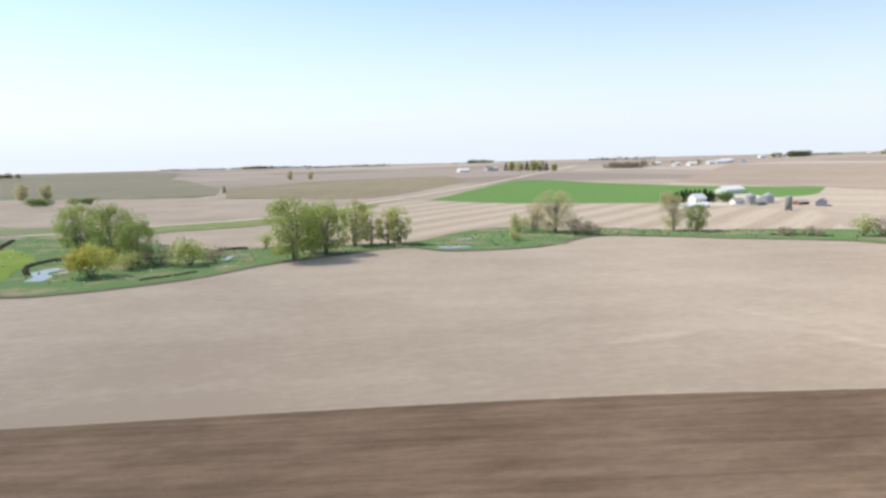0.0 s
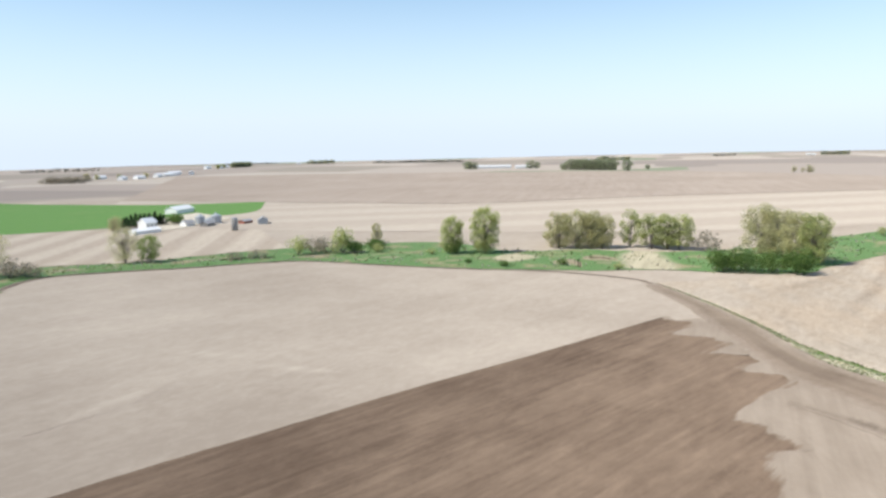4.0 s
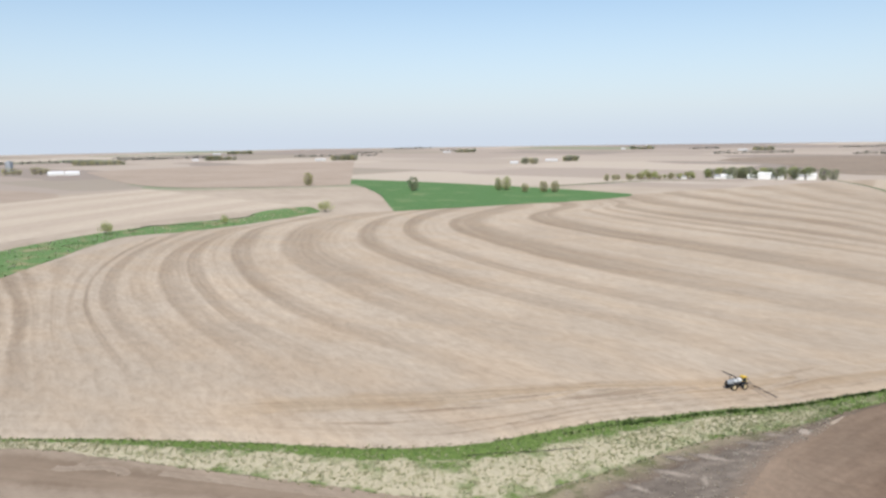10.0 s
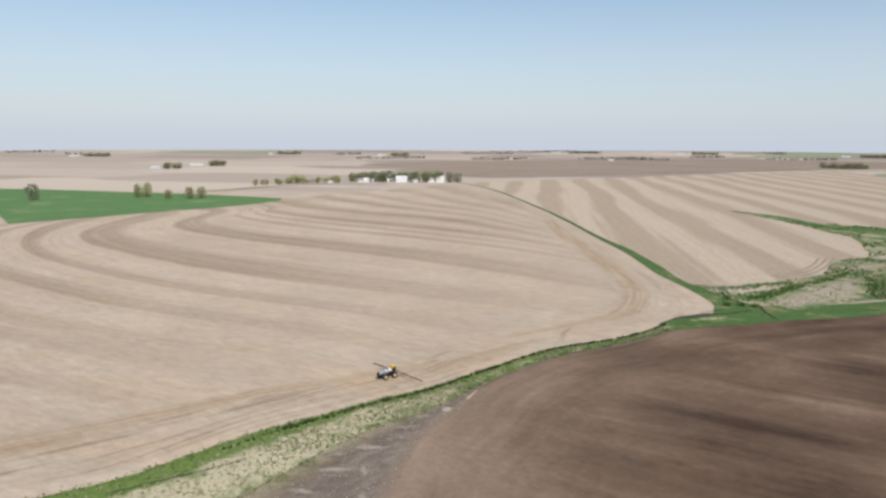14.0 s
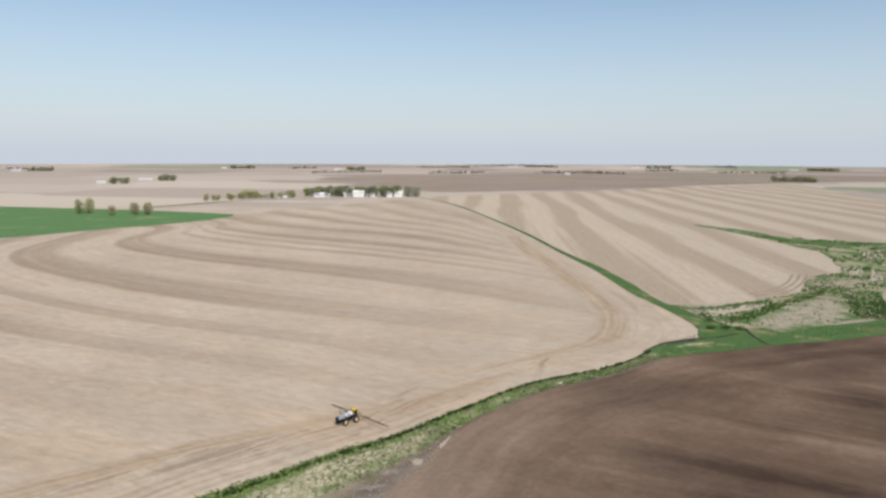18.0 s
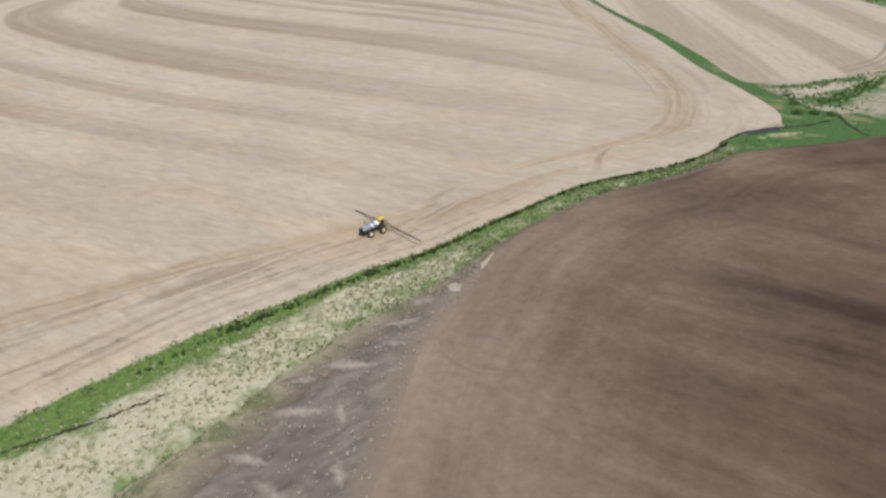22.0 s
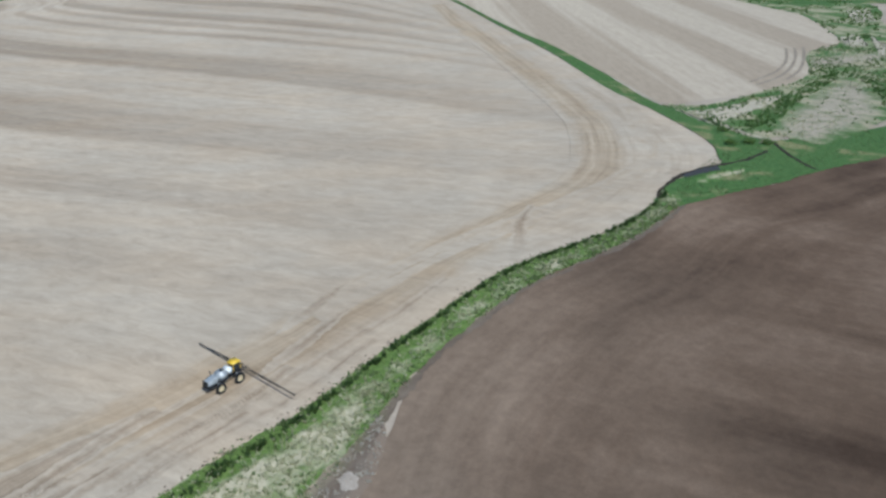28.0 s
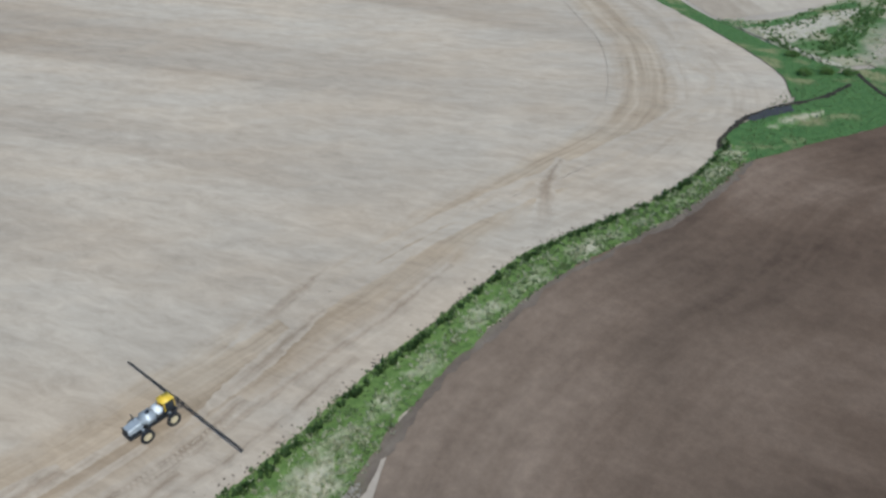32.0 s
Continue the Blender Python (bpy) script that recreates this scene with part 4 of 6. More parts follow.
# ---- building blocks ----
def part(name, bm, mat, parent=None, label="", smooth=False):
    me = bpy.data.meshes.new(name)
    bm.to_mesh(me)
    bm.free()
    me.materials.append(mat)
    if smooth:
        me.polygons.foreach_set("use_smooth", [True] * len(me.polygons))
    ob = new(name, me)
    if parent is not None:
        ob.parent = parent
    if label:
        tagged(ob, label)
    return ob


def raw_part(name, verts, faces, mat, parent=None, label=""):
    ob = mesh_object(name, verts, faces, mat, smooth=False)
    if parent is not None:
        ob.parent = parent
    if label:
        tagged(ob, label)
    return ob


def box(bm, cx, cy, cz, sx, sy, sz, bevel=0.0, turn=None):
    r = bmesh.ops.create_cube(bm, size=1, matrix=Matrix.Translation((cx, cy, cz)) @ (turn or Matrix.Identity(4)) @ Matrix.Diagonal((sx, sy, sz, 1)))
    if bevel:
        edges = {e for v in r["verts"] for e in v.link_edges}
        bmesh.ops.bevel(bm, geom=list(edges), offset=bevel, segments=2, affect="EDGES")
    return r


def tube(bm, p, q, r1, r2=None, seg=8):
    p, q = Vector(p), Vector(q)
    d = q - p
    m = Matrix.Translation((p + q) / 2) @ d.to_track_quat("Z", "Y").to_matrix().to_4x4()
    return bmesh.ops.create_cone(bm, cap_ends=True, segments=seg, radius1=r1, radius2=r1 if r2 is None else r2, depth=d.length, matrix=m)


def place(ob, x, y, turn=0.0, scale=1.0, lift=0.0):
    ob.matrix_basis = Matrix.LocRotScale((x, y, float(rise(x, y)) + lift), Euler((0, 0, radians(turn))), (scale,) * 3)
    return ob


def spot(x, y, turn=0.0, scale=1.0, lift=0.0, wide=1.0):
    return Matrix.LocRotScale((x, y, float(rise(x, y)) + lift), Euler((0, 0, radians(turn))), (scale * wide, scale * wide, scale))


# ---- trees ----
M_BARK = plain("bark", (0.15, 0.13, 0.108), 0.95, vary=0.35, scale=2)
M_LEAF = foliage("spring_leaves", (0.32, 0.36, 0.145), (0.57, 0.59, 0.265))
M_LEAF_GREEN = foliage("green_spring_leaves", (0.19, 0.26, 0.075), (0.42, 0.48, 0.175))
M_LEAF_PALE = foliage("pale_budding_leaves", (0.36, 0.345, 0.18), (0.60, 0.57, 0.32))
M_LEAF_DARK = foliage("deep_green_leaves", (0.09, 0.16, 0.045), (0.20, 0.29, 0.085))
M_LEAF_YELLOW = foliage("yellow_leaves", (0.34, 0.34, 0.075), (0.58, 0.55, 0.16))
# for far trees: green lightened and greyed, with haze painted into it
M_LEAF_HAZED = foliage("haze_greyed_leaves", (0.25, 0.285, 0.18), (0.43, 0.46, 0.295))
M_NEEDLE = foliage("conifer_needles", (0.012, 0.022, 0.012), (0.035, 0.055, 0.028))
M_TWIG = foliage("grey_twigs", (0.24, 0.215, 0.165), (0.40, 0.36, 0.28))


def limb(verts, faces, p, q, r1, r2, bend, rng, seg=4, sides=5):
    """A tapered, slightly bent limb."""
    p, q = np.array(p, float), np.array(q, float)
    off = rng.normal(size=3) * bend * np.linalg.norm(q - p)
    base = len(verts)
    ax = (q - p) / np.linalg.norm(q - p)
    s1 = np.cross(ax, (0.3, 0.9, 0.1))
    s1 /= np.linalg.norm(s1)
    s2 = np.cross(ax, s1)
    for i in range(seg + 1):
        t = i / seg
        c = p + (q - p) * t + off * math.sin(math.pi * t)
        r = r1 + (r2 - r1) * t
        for k in range(sides):
            a = 2 * math.pi * k / sides
            verts.append(c + (s1 * math.cos(a) + s2 * math.sin(a)) * r)
    for i in range(seg):
        for k in range(sides):
            a, b = base + i * sides + k, base + i * sides + (k + 1) % sides
            faces.append((a, b, b + sides, a + sides))
    faces.append(tuple(base + seg * sides + k for k in range(sides)))


def leaves(centres, radii, count, size, rng, flat=1.0):
    """Many small leaf sprays, gathered round the twig ends."""
    v, f = [], []
    for c, r in zip(centres, radii):
        for _ in range(count):
            d = rng.normal(size=3)
            d /= np.linalg.norm(d)
            p = np.array(c) + d * r * rng.uniform(0.35, 1.0) ** 0.6 * np.array((1, 1, flat))
            n = d * 0.7 + rng.normal(size=3) * 0.7 + np.array((0, 0, 0.75))
            n /= np.linalg.norm(n)
            a = np.cross(n, rng.normal(size=3))
            a /= np.linalg.norm(a)
            b = np.cross(n, a)
            s, w = size * rng.uniform(0.6, 1.4), size * rng.uniform(0.35, 0.8)
            k = len(v)
            v += [p - a * s, p + b * w, p + a * s, p - b * w * 0.8]
            f.append((k, k + 1, k + 2, k + 3))
    return v, f


def make_tree(seed, height, spread_r, leaf_mat, stems=1, fill=34, base=0.22, size=0.5, clumps=42, top=1.0, name="tree"):
    rng = np.random.default_rng(seed)
    root = new(name)
    tv, tf = [], []
    cents, rads = [], []
    for i in range(clumps):
        h = base + (1 - base) * (i + 0.5) / clumps
        # crown outline: widest in the upper half, rounded off above
        k = min(1, max(0, (h - base * 0.7) / (1 - base * 0.7)))
        w = math.sqrt(max(0.0, 1 - abs(2 * k ** (1.25 * top) - 1) ** 3.2)) * 0.94 + 0.06
        a = rng.uniform(0, 6.283)
        rr = spread_r * w * rng.uniform(0.2, 1.0) ** 0.5 * 0.9
        cents.append((rr * math.cos(a), rr * math.sin(a), height * h * rng.uniform(0.93, 1.03) - spread_r * 0.12))
        rads.append(spread_r * rng.uniform(0.20, 0.36))
    for s in range(stems):
        a = rng.uniform(0, 6.283)
        off = 0 if stems == 1 else spread_r * 0.3 * rng.uniform(0.4, 1)
        foot = np.array((off * math.cos(a) * 0.4, off * math.sin(a) * 0.4, -0.3))
        head = np.array((off * math.cos(a), off * math.sin(a), height * 0.72))
        r0 = height * 0.020 / math.sqrt(stems) + 0.06
        limb(tv, tf, foot, foot + (head - foot) * 0.4, r0 * 1.25, r0 * 0.85, 0.02, rng, 4, 7)
        limb(tv, tf, foot + (head - foot) * 0.4, head, r0 * 0.85, r0 * 0.25, 0.03, rng, 4, 6)
        for i in range(s, clumps, stems):
            t = rng.uniform(0.25, 0.8) if cents[i][2] > height * 0.5 else rng.uniform(0.15, 0.4)
            st = foot + (head - foot) * t
            if st[2] > cents[i][2]:
                st = foot + (head - foot) * max(0.12, (cents[i][2] / height) * 0.8)
            limb(tv, tf, st, cents[i], r0 * 0.32, 0.03, 0.07, rng, 3, 4)
    raw_part("trunk", tv, tf, M_BARK, root)
    v, f = leaves(cents, rads, fill, size, rng, 0.85)
    raw_part("crown", v, f, leaf_mat, root)
    return root


def make_bush(seed, height, radius, leaf_mat, clumps=14, fill=46, size=0.3, name="bush"):
    rng = np.random.default_rng(seed)
    root = new(name)
    cents, rads, tv, tf = [], [], [], []
    for i in range(clumps):
        a, q = rng.uniform(0, 6.283), rng.uniform(0, 1) ** 0.5
        z = height * (0.30 + 0.5 * rng.uniform() * (1 - 0.5 * q))
        cents.append((radius * q * 0.8 * math.cos(a), radius * q * 0.8 * math.sin(a), z))
        rads.append(min(z * 0.95, radius * rng.uniform(0.3, 0.5)))
        limb(tv, tf, (0.15 * math.cos(a), 0.15 * math.sin(a), -0.2), cents[-1], 0.07, 0.02, 0.05, rng, 2, 4)
    raw_part("stem", tv, tf, M_BARK, root)
    v, f = leaves(cents, rads, fill, size, rng)
    raw_part("foliage", v, f, leaf_mat, root)
    return root


def make_conifer(seed, height, name="conifer"):
    rng = np.random.default_rng(seed)
    root = new(name)
    tv, tf = [], []
    limb(tv, tf, (0, 0, -0.2), (0, 0, height * 0.95), 0.2, 0.04, 0.0, rng, 3, 6)
    cents, rads = [], []
    for i in range(46):
        h = 0.08 + 0.88 * i / 46
        a = i * 2.4
        r = height * 0.24 * (1 - h) * rng.uniform(0.6, 1)
        cents.append((r * math.cos(a), r * math.sin(a), height * h))
        rads.append(height * (0.03 + 0.06 * (1 - h)))
    raw_part("trunk", tv, tf, M_BARK, root)
    v, f = leaves(cents, rads, 26, 0.3, rng, 0.7)
    raw_part("crown", v, f, M_NEEDLE, root)
    return root


KINDS = {
    "willow": [make_tree(s, 24, 11.5, M_LEAF_GREEN, 5, 130, 0.20, 0.36, 74, 0.9) for s in (1, 2)],
    "slim": [make_tree(s, 23, 7.6, M_LEAF, 2, 110, 0.15, 0.34, 58, 0.9) for s in (3, 4)],
    "tall": [make_tree(s, 26, 9.6, M_LEAF, 1, 120, 0.14, 0.38, 92, 0.95) for s in (5,)],
    "pale": [make_tree(s, 22, 9.6, M_LEAF_PALE, 2, 112, 0.13, 0.36, 72, 0.9) for s in (6, 7)],
    "bare": [make_tree(s, 22, 10.0, M_LEAF_PALE, 2, 74, 0.16, 0.28, 80, 1.0) for s in (8,)],
    "shade": [make_tree(s, 20, 9.0, M_LEAF_HAZED, 1, 90, 0.12, 0.42, 52, 0.95) for s in (16,)],
    "bush": [make_bush(s, 8, 5.5, M_LEAF, 16, 60, 0.36) for s in (9, 10)],
    "darkbush": [make_bush(s, 10, 7.5, M_LEAF_DARK, 22, 90, 0.42) for s in (11, 12)],
    "yellow": [make_bush(s, 13, 8, M_LEAF_YELLOW, 30, 90, 0.42) for s in (13,)],
    "twig": [make_bush(s, 6, 4.5, M_TWIG, 14, 50, 0.28) for s in (14,)],
    "conifer": [make_conifer(s, 11) for s in (15,)],
}
WORDS = {
    "willow": ("spreading tree in fresh yellow-green spring leaf, several stems", "tree"),
    "slim": ("slim upright tree in fresh yellow-green spring leaf", "tree"),
    "tall": ("tall round-headed tree in full light-green leaf", "tree"),
    "pale": ("pale tree with thin budding grey-green crown", "tree"),
    "bare": ("open bare-branched tree just coming into bud", "tree"),
    "shade": ("round-headed far tree in young leaf, green greyed for haze", "tree"),
    "bush": ("light green bush on the creek bank", "bush"),
    "darkbush": ("dense dark green bush on the meadow", "bush"),
    "yellow": ("bright yellow-green bush beside the creek", "bush"),
    "twig": ("low grey twiggy bush without leaves", "bush"),
    "conifer": ("dark conifer in a farm windbreak", "tree"),
}
used_kinds = {}
tree_rng = random.Random(4)


def plant(kind, x, y, height, wide=1.0, group="trees along the creek"):
    """Sets one tree or bush of a kind, of that height, on the ground."""
    protos = KINDS[kind]
    p = protos[tree_rng.randrange(len(protos))]
    full = max(v.co.z for v in p.children[1].data.vertices)
    m = spot(x, y, tree_rng.uniform(0, 360), height / full, 0.1, wide)
    if p.name not in used_kinds:
        used_kinds[p.name] = p
        p.matrix_basis = m
        ob = p
    else:
        ob = copy_thing(p, Matrix.Identity(4))
        ob.matrix_basis = m
    tagged(ob, *WORDS[kind], group=group)
    return ob


# the creek's trees
for row in (("willow", -152, 414, 25, 0.95), ("willow", -121, 374, 26, 0.85), ("willow", -104, 352, 21, 0.95), ("yellow", -113, 318, 12, 0.95), ("bush", -78, 343, 10, 1.0),
            ("twig", -93, 346, 8, 1.2), ("twig", -68, 352, 6, 1.2), ("bush", -102, 336, 7, 1.0), ("willow", -31, 347, 28, 1.0), ("willow", -17, 364, 25, 0.9),
            ("slim", -24, 370, 22, 1.1), ("slim", -3, 392, 24, 1.0), ("slim", 6, 398, 19, 0.9), ("slim", 15, 396, 19, 1.0), ("slim", 21, 392, 20, 1.0), ("bush", -51, 399, 7, 0.8),
            ("bare", 115, 421, 23, 1.15), ("bare", 104, 428, 16, 0.9), ("bush", 94, 426, 9, 0.7), ("twig", 124, 409, 8, 1.3), ("twig", 131, 404, 6, 1.3), ("bush", 84, 390, 4.5, 1.1),
            ("bare", 183, 409, 19.5, 0.9), ("willow", 193, 400, 15, 0.9), ("bush", 262, 353, 9, 0.8), ("twig", 272, 351, 8, 1.2), ("twig", 278, 345, 8, 1.2), ("bush", 283, 336, 12, 0.75),
            ("darkbush", 287, 330, 6, 0.9), ("darkbush", 307, 332, 5, 1.3), ("pale", 325, 352, 13, 0.6), ("bush", 298, 322, 4, 1.2), ("twig", 240, 362, 4, 1.5), ("twig", 228, 368, 4, 1.4),
            ("tall", 320, 281, 21.5, 0.9), ("tall", 332, 266, 26.5, 0.9), ("darkbush", 321, 279, 6, 0.9), ("bush", 310, 289, 3, 1.2),
            ("pale", 377, 244, 20.5, 1.05), ("pale", 383, 235, 21.5, 1.1), ("pale", 388, 228, 21, 1.05), ("pale", 391, 222, 19, 0.95), ("slim", 404, 211, 22, 0.85),
            ("slim", 405, 197, 20, 1.3), ("slim", 408, 189, 20.5, 1.35), ("slim", 411, 182, 20, 1.3), ("twig", 415, 167, 9, 1.0), ("pale", 421, 139, 26, 0.95),
            ("pale", 414, 126, 25, 0.95), ("tall", 396, 104, 25, 0.9), ("pale", 403, 113, 24.5, 0.95), ("darkbush", 354, 133, 9, 0.9), ("darkbush", 356, 124, 9, 0.9),
            ("darkbush", 361, 113, 8.5, 0.9), ("darkbush", 366, 103, 9, 0.9), ("bush", 541, 103, 5, 0.8), ("bush", 681, 23, 9, 0.7), ("bush", 717, -78, 7, 0.6),
            ("bush", 785, -192, 10, 0.9), ("darkbush", 300, 228, 2.5, 1.0), ("darkbush", 322, 206, 3, 1.0), ("darkbush", 298, 250, 2.2, 1.0), ("bush", 327, 176, 3, 1.0)):
    plant(*row[:4], row[4])
# the pasture and the far fields
for row in (("shade", 1045, -390, 20, 1.0), ("slim", 988, -519, 20, 1.1), ("slim", 996, -510, 18, 1.1), ("pale", 942, -526, 12, 1.0), ("pale", 927, -549, 15, 1.0), ("pale", 918, -562, 15, 1.0),
            ("pale", 1262, -276, 21, 0.9), ("pale", -425, 984, 20, 0.9), ("pale", -395, 981, 19, 0.9), ("conifer", -178, 1006, 10, 1.2), ("pale", -136, 1506, 16, 0.9), ("pale", -94, 1474, 15, 0.8),
            ("darkbush", -352, 838, 7, 1.3), ("darkbush", -338, 838, 6, 1.4), ("darkbush", -312, 846, 6, 1.3), ("darkbush", -296, 850, 6, 1.3)):
    plant(*row[:4], row[4], group="lone field trees")

# ---- farm buildings ----
M_WHITE = plain("white_siding", (0.78, 0.78, 0.76), 0.6, vary=0.05)
M_ROOF_WHITE = plain("white_metal_roof", (0.74, 0.75, 0.76), 0.45, 0.0, 0.4, 0.05)
M_ROOF_GREY = plain("grey_shingle_roof", (0.30, 0.30, 0.31), 0.85, vary=0.15)
# white siding of far buildings, dimmed to grey in imitation of haze
M_HAZED_WHITE = plain("haze_dimmed_siding", (0.55, 0.555, 0.56), 0.7, vary=0.1)
M_STEEL = plain("galvanised_steel", (0.38, 0.40, 0.42), 0.5, 0.4, 0.4, 0.12)
M_CONCRETE = plain("weathered_concrete", (0.26, 0.25, 0.24), 0.9, vary=0.2)
M_GLASS = plain("dark_window_glass", (0.03, 0.035, 0.04), 0.15, spec=0.6, vary=0.1)
M_RED = plain("rusty_red_siding", (0.30, 0.12, 0.09), 0.8, vary=0.15)


def gable_building(name, length, width, wall, roof, wall_mat, roof_mat, windows=0, big_door=False, label="", group=""):
    root = new(name)
    bm = bmesh.new()
    x, y = length / 2, width / 2
    vs = [bm.verts.new(c) for c in ((-x, -y, -0.3), (x, -y, -0.3), (x, y, -0.3), (-x, y, -0.3), (-x, -y, wall), (x, -y, wall), (x, y, wall), (-x, y, wall), (-x, 0, wall + roof), (x, 0, wall + roof))]
    for f in ((0, 1, 5, 4), (2, 3, 7, 6), (1, 2, 6, 9, 5), (3, 0, 4, 8, 7), (3, 2, 1, 0)):
        bm.faces.new([vs[i] for i in f])
    part("wall", bm, wall_mat, root)
    bm = bmesh.new()
    o, t = 0.45, 0.22
    k = roof / y
    rows = [(-y - o, wall - o * k), (0, wall + roof), (y + o, wall - o * k)]
    top = [[bm.verts.new((sx * (x + o), py, pz + t + 0.05)) for py, pz in rows] for sx in (-1, 1)]
    low = [[bm.verts.new((sx * (x + o), py, pz + 0.05)) for py, pz in rows] for sx in (-1, 1)]
    for i in (0, 1):
        bm.faces.new((top[0][i], top[1][i], top[1][i + 1], top[0][i + 1]))
        bm.faces.new((low[0][i + 1], low[1][i + 1], low[1][i], low[0][i]))
        for s in (0, 1):
            bm.faces.new((top[s][i], top[s][i + 1], low[s][i + 1], low[s][i]))
    bm.faces.new((top[0][0], low[0][0], low[1][0], top[1][0]))
    bm.faces.new((top[1][2], low[1][2], low[0][2], top[0][2]))
    bmesh.ops.recalc_face_normals(bm, faces=bm.faces[:])
    part("roof", bm, roof_mat, root)
    for i in range(windows):
        for s in (-1, 1):
            bm = bmesh.new()
            px = -x + (i + 0.5) * length / windows
            box(bm, px, s * (y + 0.02), wall * 0.6, 1.1, 0.1, 1.4, 0.02)
            part("window", bm, M_GLASS, root)
    bm = bmesh.new()
    if big_door:
        box(bm, x + 0.04, 0, wall * 0.42, 0.12, width * 0.45, wall * 0.84, 0.02)
    else:
        box(bm, x * 0.2, -y - 0.04, 1.02, 1.0, 0.12, 2.05, 0.02)
    part("door", bm, M_CONCRETE, root, "grey door")
    tagged(root, label, "building", group)
    return root


def grain_bin(radius, height, label, group):
    root = new("grain_bin")
    bm = bmesh.new()
    n = 28
    # corrugated wall in rings
    rings = int(height / 0.45)
    prev = None
    for i in range(rings + 1):
        for dz, dr in ((0, 0), (0.2, 0.05)):
            z, r = -0.2 + i * height / rings + dz * (i < rings), radius + dr
            ring = [bm.verts.new((r * math.cos(6.2832 * k / n), r * math.sin(6.2832 * k / n), z)) for k in range(n)]
            if prev:
                for k in range(n):
                    bm.faces.new((prev[k], prev[(k + 1) % n], ring[(k + 1) % n], ring[k]))
            prev = ring
    part("body", bm, M_STEEL, root)
    bm = bmesh.new()
    bmesh.ops.create_cone(bm, cap_ends=True, segments=n, radius1=radius + 0.25, radius2=0.5, depth=radius * 0.55, matrix=Matrix.Translation((0, 0, height + radius * 0.27)))
    part("roof", bm, M_STEEL, root)
    bm = bmesh.new()
    bmesh.ops.create_cone(bm, cap_ends=True, segments=12, radius1=0.5, radius2=0.4, depth=0.5, matrix=Matrix.Translation((0, 0, height + radius * 0.58)))
    part("cap", bm, M_STEEL, root)
    bm = bmesh.new()
    box(bm, radius + 0.06, 0, 1.2, 0.12, 0.9, 1.7, 0.02)
    part("door", bm, M_CONCRETE, root)
    return tagged(root, label, "grain bin", group)


def silo(radius, height, label, group):
    root = new("silo")
    bm = bmesh.new()
    bmesh.ops.create_cone(bm, cap_ends=True, segments=24, radius1=radius, radius2=radius, depth=height, matrix=Matrix.Translation((0, 0, height / 2 - 0.2)))
    part("body", bm, M_CONCRETE, root, smooth=True)
    for i in range(9):
        bm = bmesh.new()
        bmesh.ops.create_cone(bm, cap_ends=True, segments=24, radius1=radius + 0.05, radius2=radius + 0.05, depth=0.08, matrix=Matrix.Translation((0, 0, 0.8 + i * (height - 1.5) / 8)))
        part("hoop", bm, M_STEEL, root)
    bm = bmesh.new()
    bmesh.ops.create_uvsphere(bm, u_segments=20, v_segments=10, radius=radius + 0.05, matrix=Matrix.Translation((0, 0, height - 0.25)) @ Matrix.Diagonal((1, 1, 0.6, 1)))
    part("dome", bm, M_ROOF_GREY, root, smooth=True)
    bm = bmesh.new()
    tube(bm, (radius + 0.3, 0, 0), (radius + 0.3, 0, height), 0.3, seg=10)
    part("chute", bm, M_STEEL, root)
    return tagged(root, label, "silo", group)


NEAR = "farmstead by the green field"
patch("farmyard", ((262, 556), (300, 560), (340, 590), (372, 600)), ((285, 600), (310, 640), (345, 670), (385, 690)), M_GRAVEL, 0.42, 50, 8, (1, 1), 51, "pale gravel farmyard and drive", "yard")
place(gable_building("barn", 29, 14, 4.2, 3.2, M_WHITE, M_ROOF_WHITE, 0, True, "long white barn with a pale metal roof", NEAR), 376, 708, 25)
place(gable_building("house", 12, 9, 6.0, 3.4, M_WHITE, M_ROOF_WHITE, 3, False, "two-storey white farmhouse among conifers", NEAR), 279, 579, 20)
place(gable_building("shed", 24, 8, 2.4, 1.6, M_WHITE, M_ROOF_WHITE, 0, True, "low white farm shed", NEAR), 264, 553, 12)
place(gable_building("shed", 12, 7, 2.6, 1.6, M_CONCRETE, M_ROOF_GREY, 0, True, "small grey farm shed", NEAR), 322, 560, 30)
place(gable_building("shed", 15, 8, 3.6, 2.4, M_STEEL, M_ROOF_GREY, 0, True, "grey metal machine shed", NEAR), 361, 536, 55)
place(gable_building("shed", 12, 6, 2.2, 1.2, M_RED, M_ROOF_GREY, 0, True, "small brown open shed", NEAR), 354, 552, 20)
place(gable_building("shed", 10, 7, 3.0, 2.0, M_WHITE, M_ROOF_GREY, 0, True, "small white outbuilding beside the bins", NEAR), 312, 575, 15)
place(grain_bin(4.2, 6.0, "round galvanised steel grain bin with conical roof", NEAR), 329, 584)
place(grain_bin(4.6, 6.4, "round galvanised steel grain bin with conical roof", NEAR), 340, 576)
place(grain_bin(3.2, 4.6, "small round steel grain bin", NEAR), 328, 568)
place(silo(2.4, 9.6, "weathered concrete tower silo with metal hoops", NEAR), 316, 508)
for x, y, hgt in ((268, 598, 9), (272, 601, 10), (277, 604, 11), (281, 604, 12), (286, 606, 11), (290, 606, 11), (294, 606, 11), (298, 604, 12), (302, 602, 10), (306, 604, 9)):
    plant("conifer", x, y, hgt, 1.5, "farm windbreak")
for x, y, hgt in ((262, 596, 10), (256, 588, 11), (252, 582, 10)):
    plant("bare", x, y, hgt, 0.9, "farm windbreak")
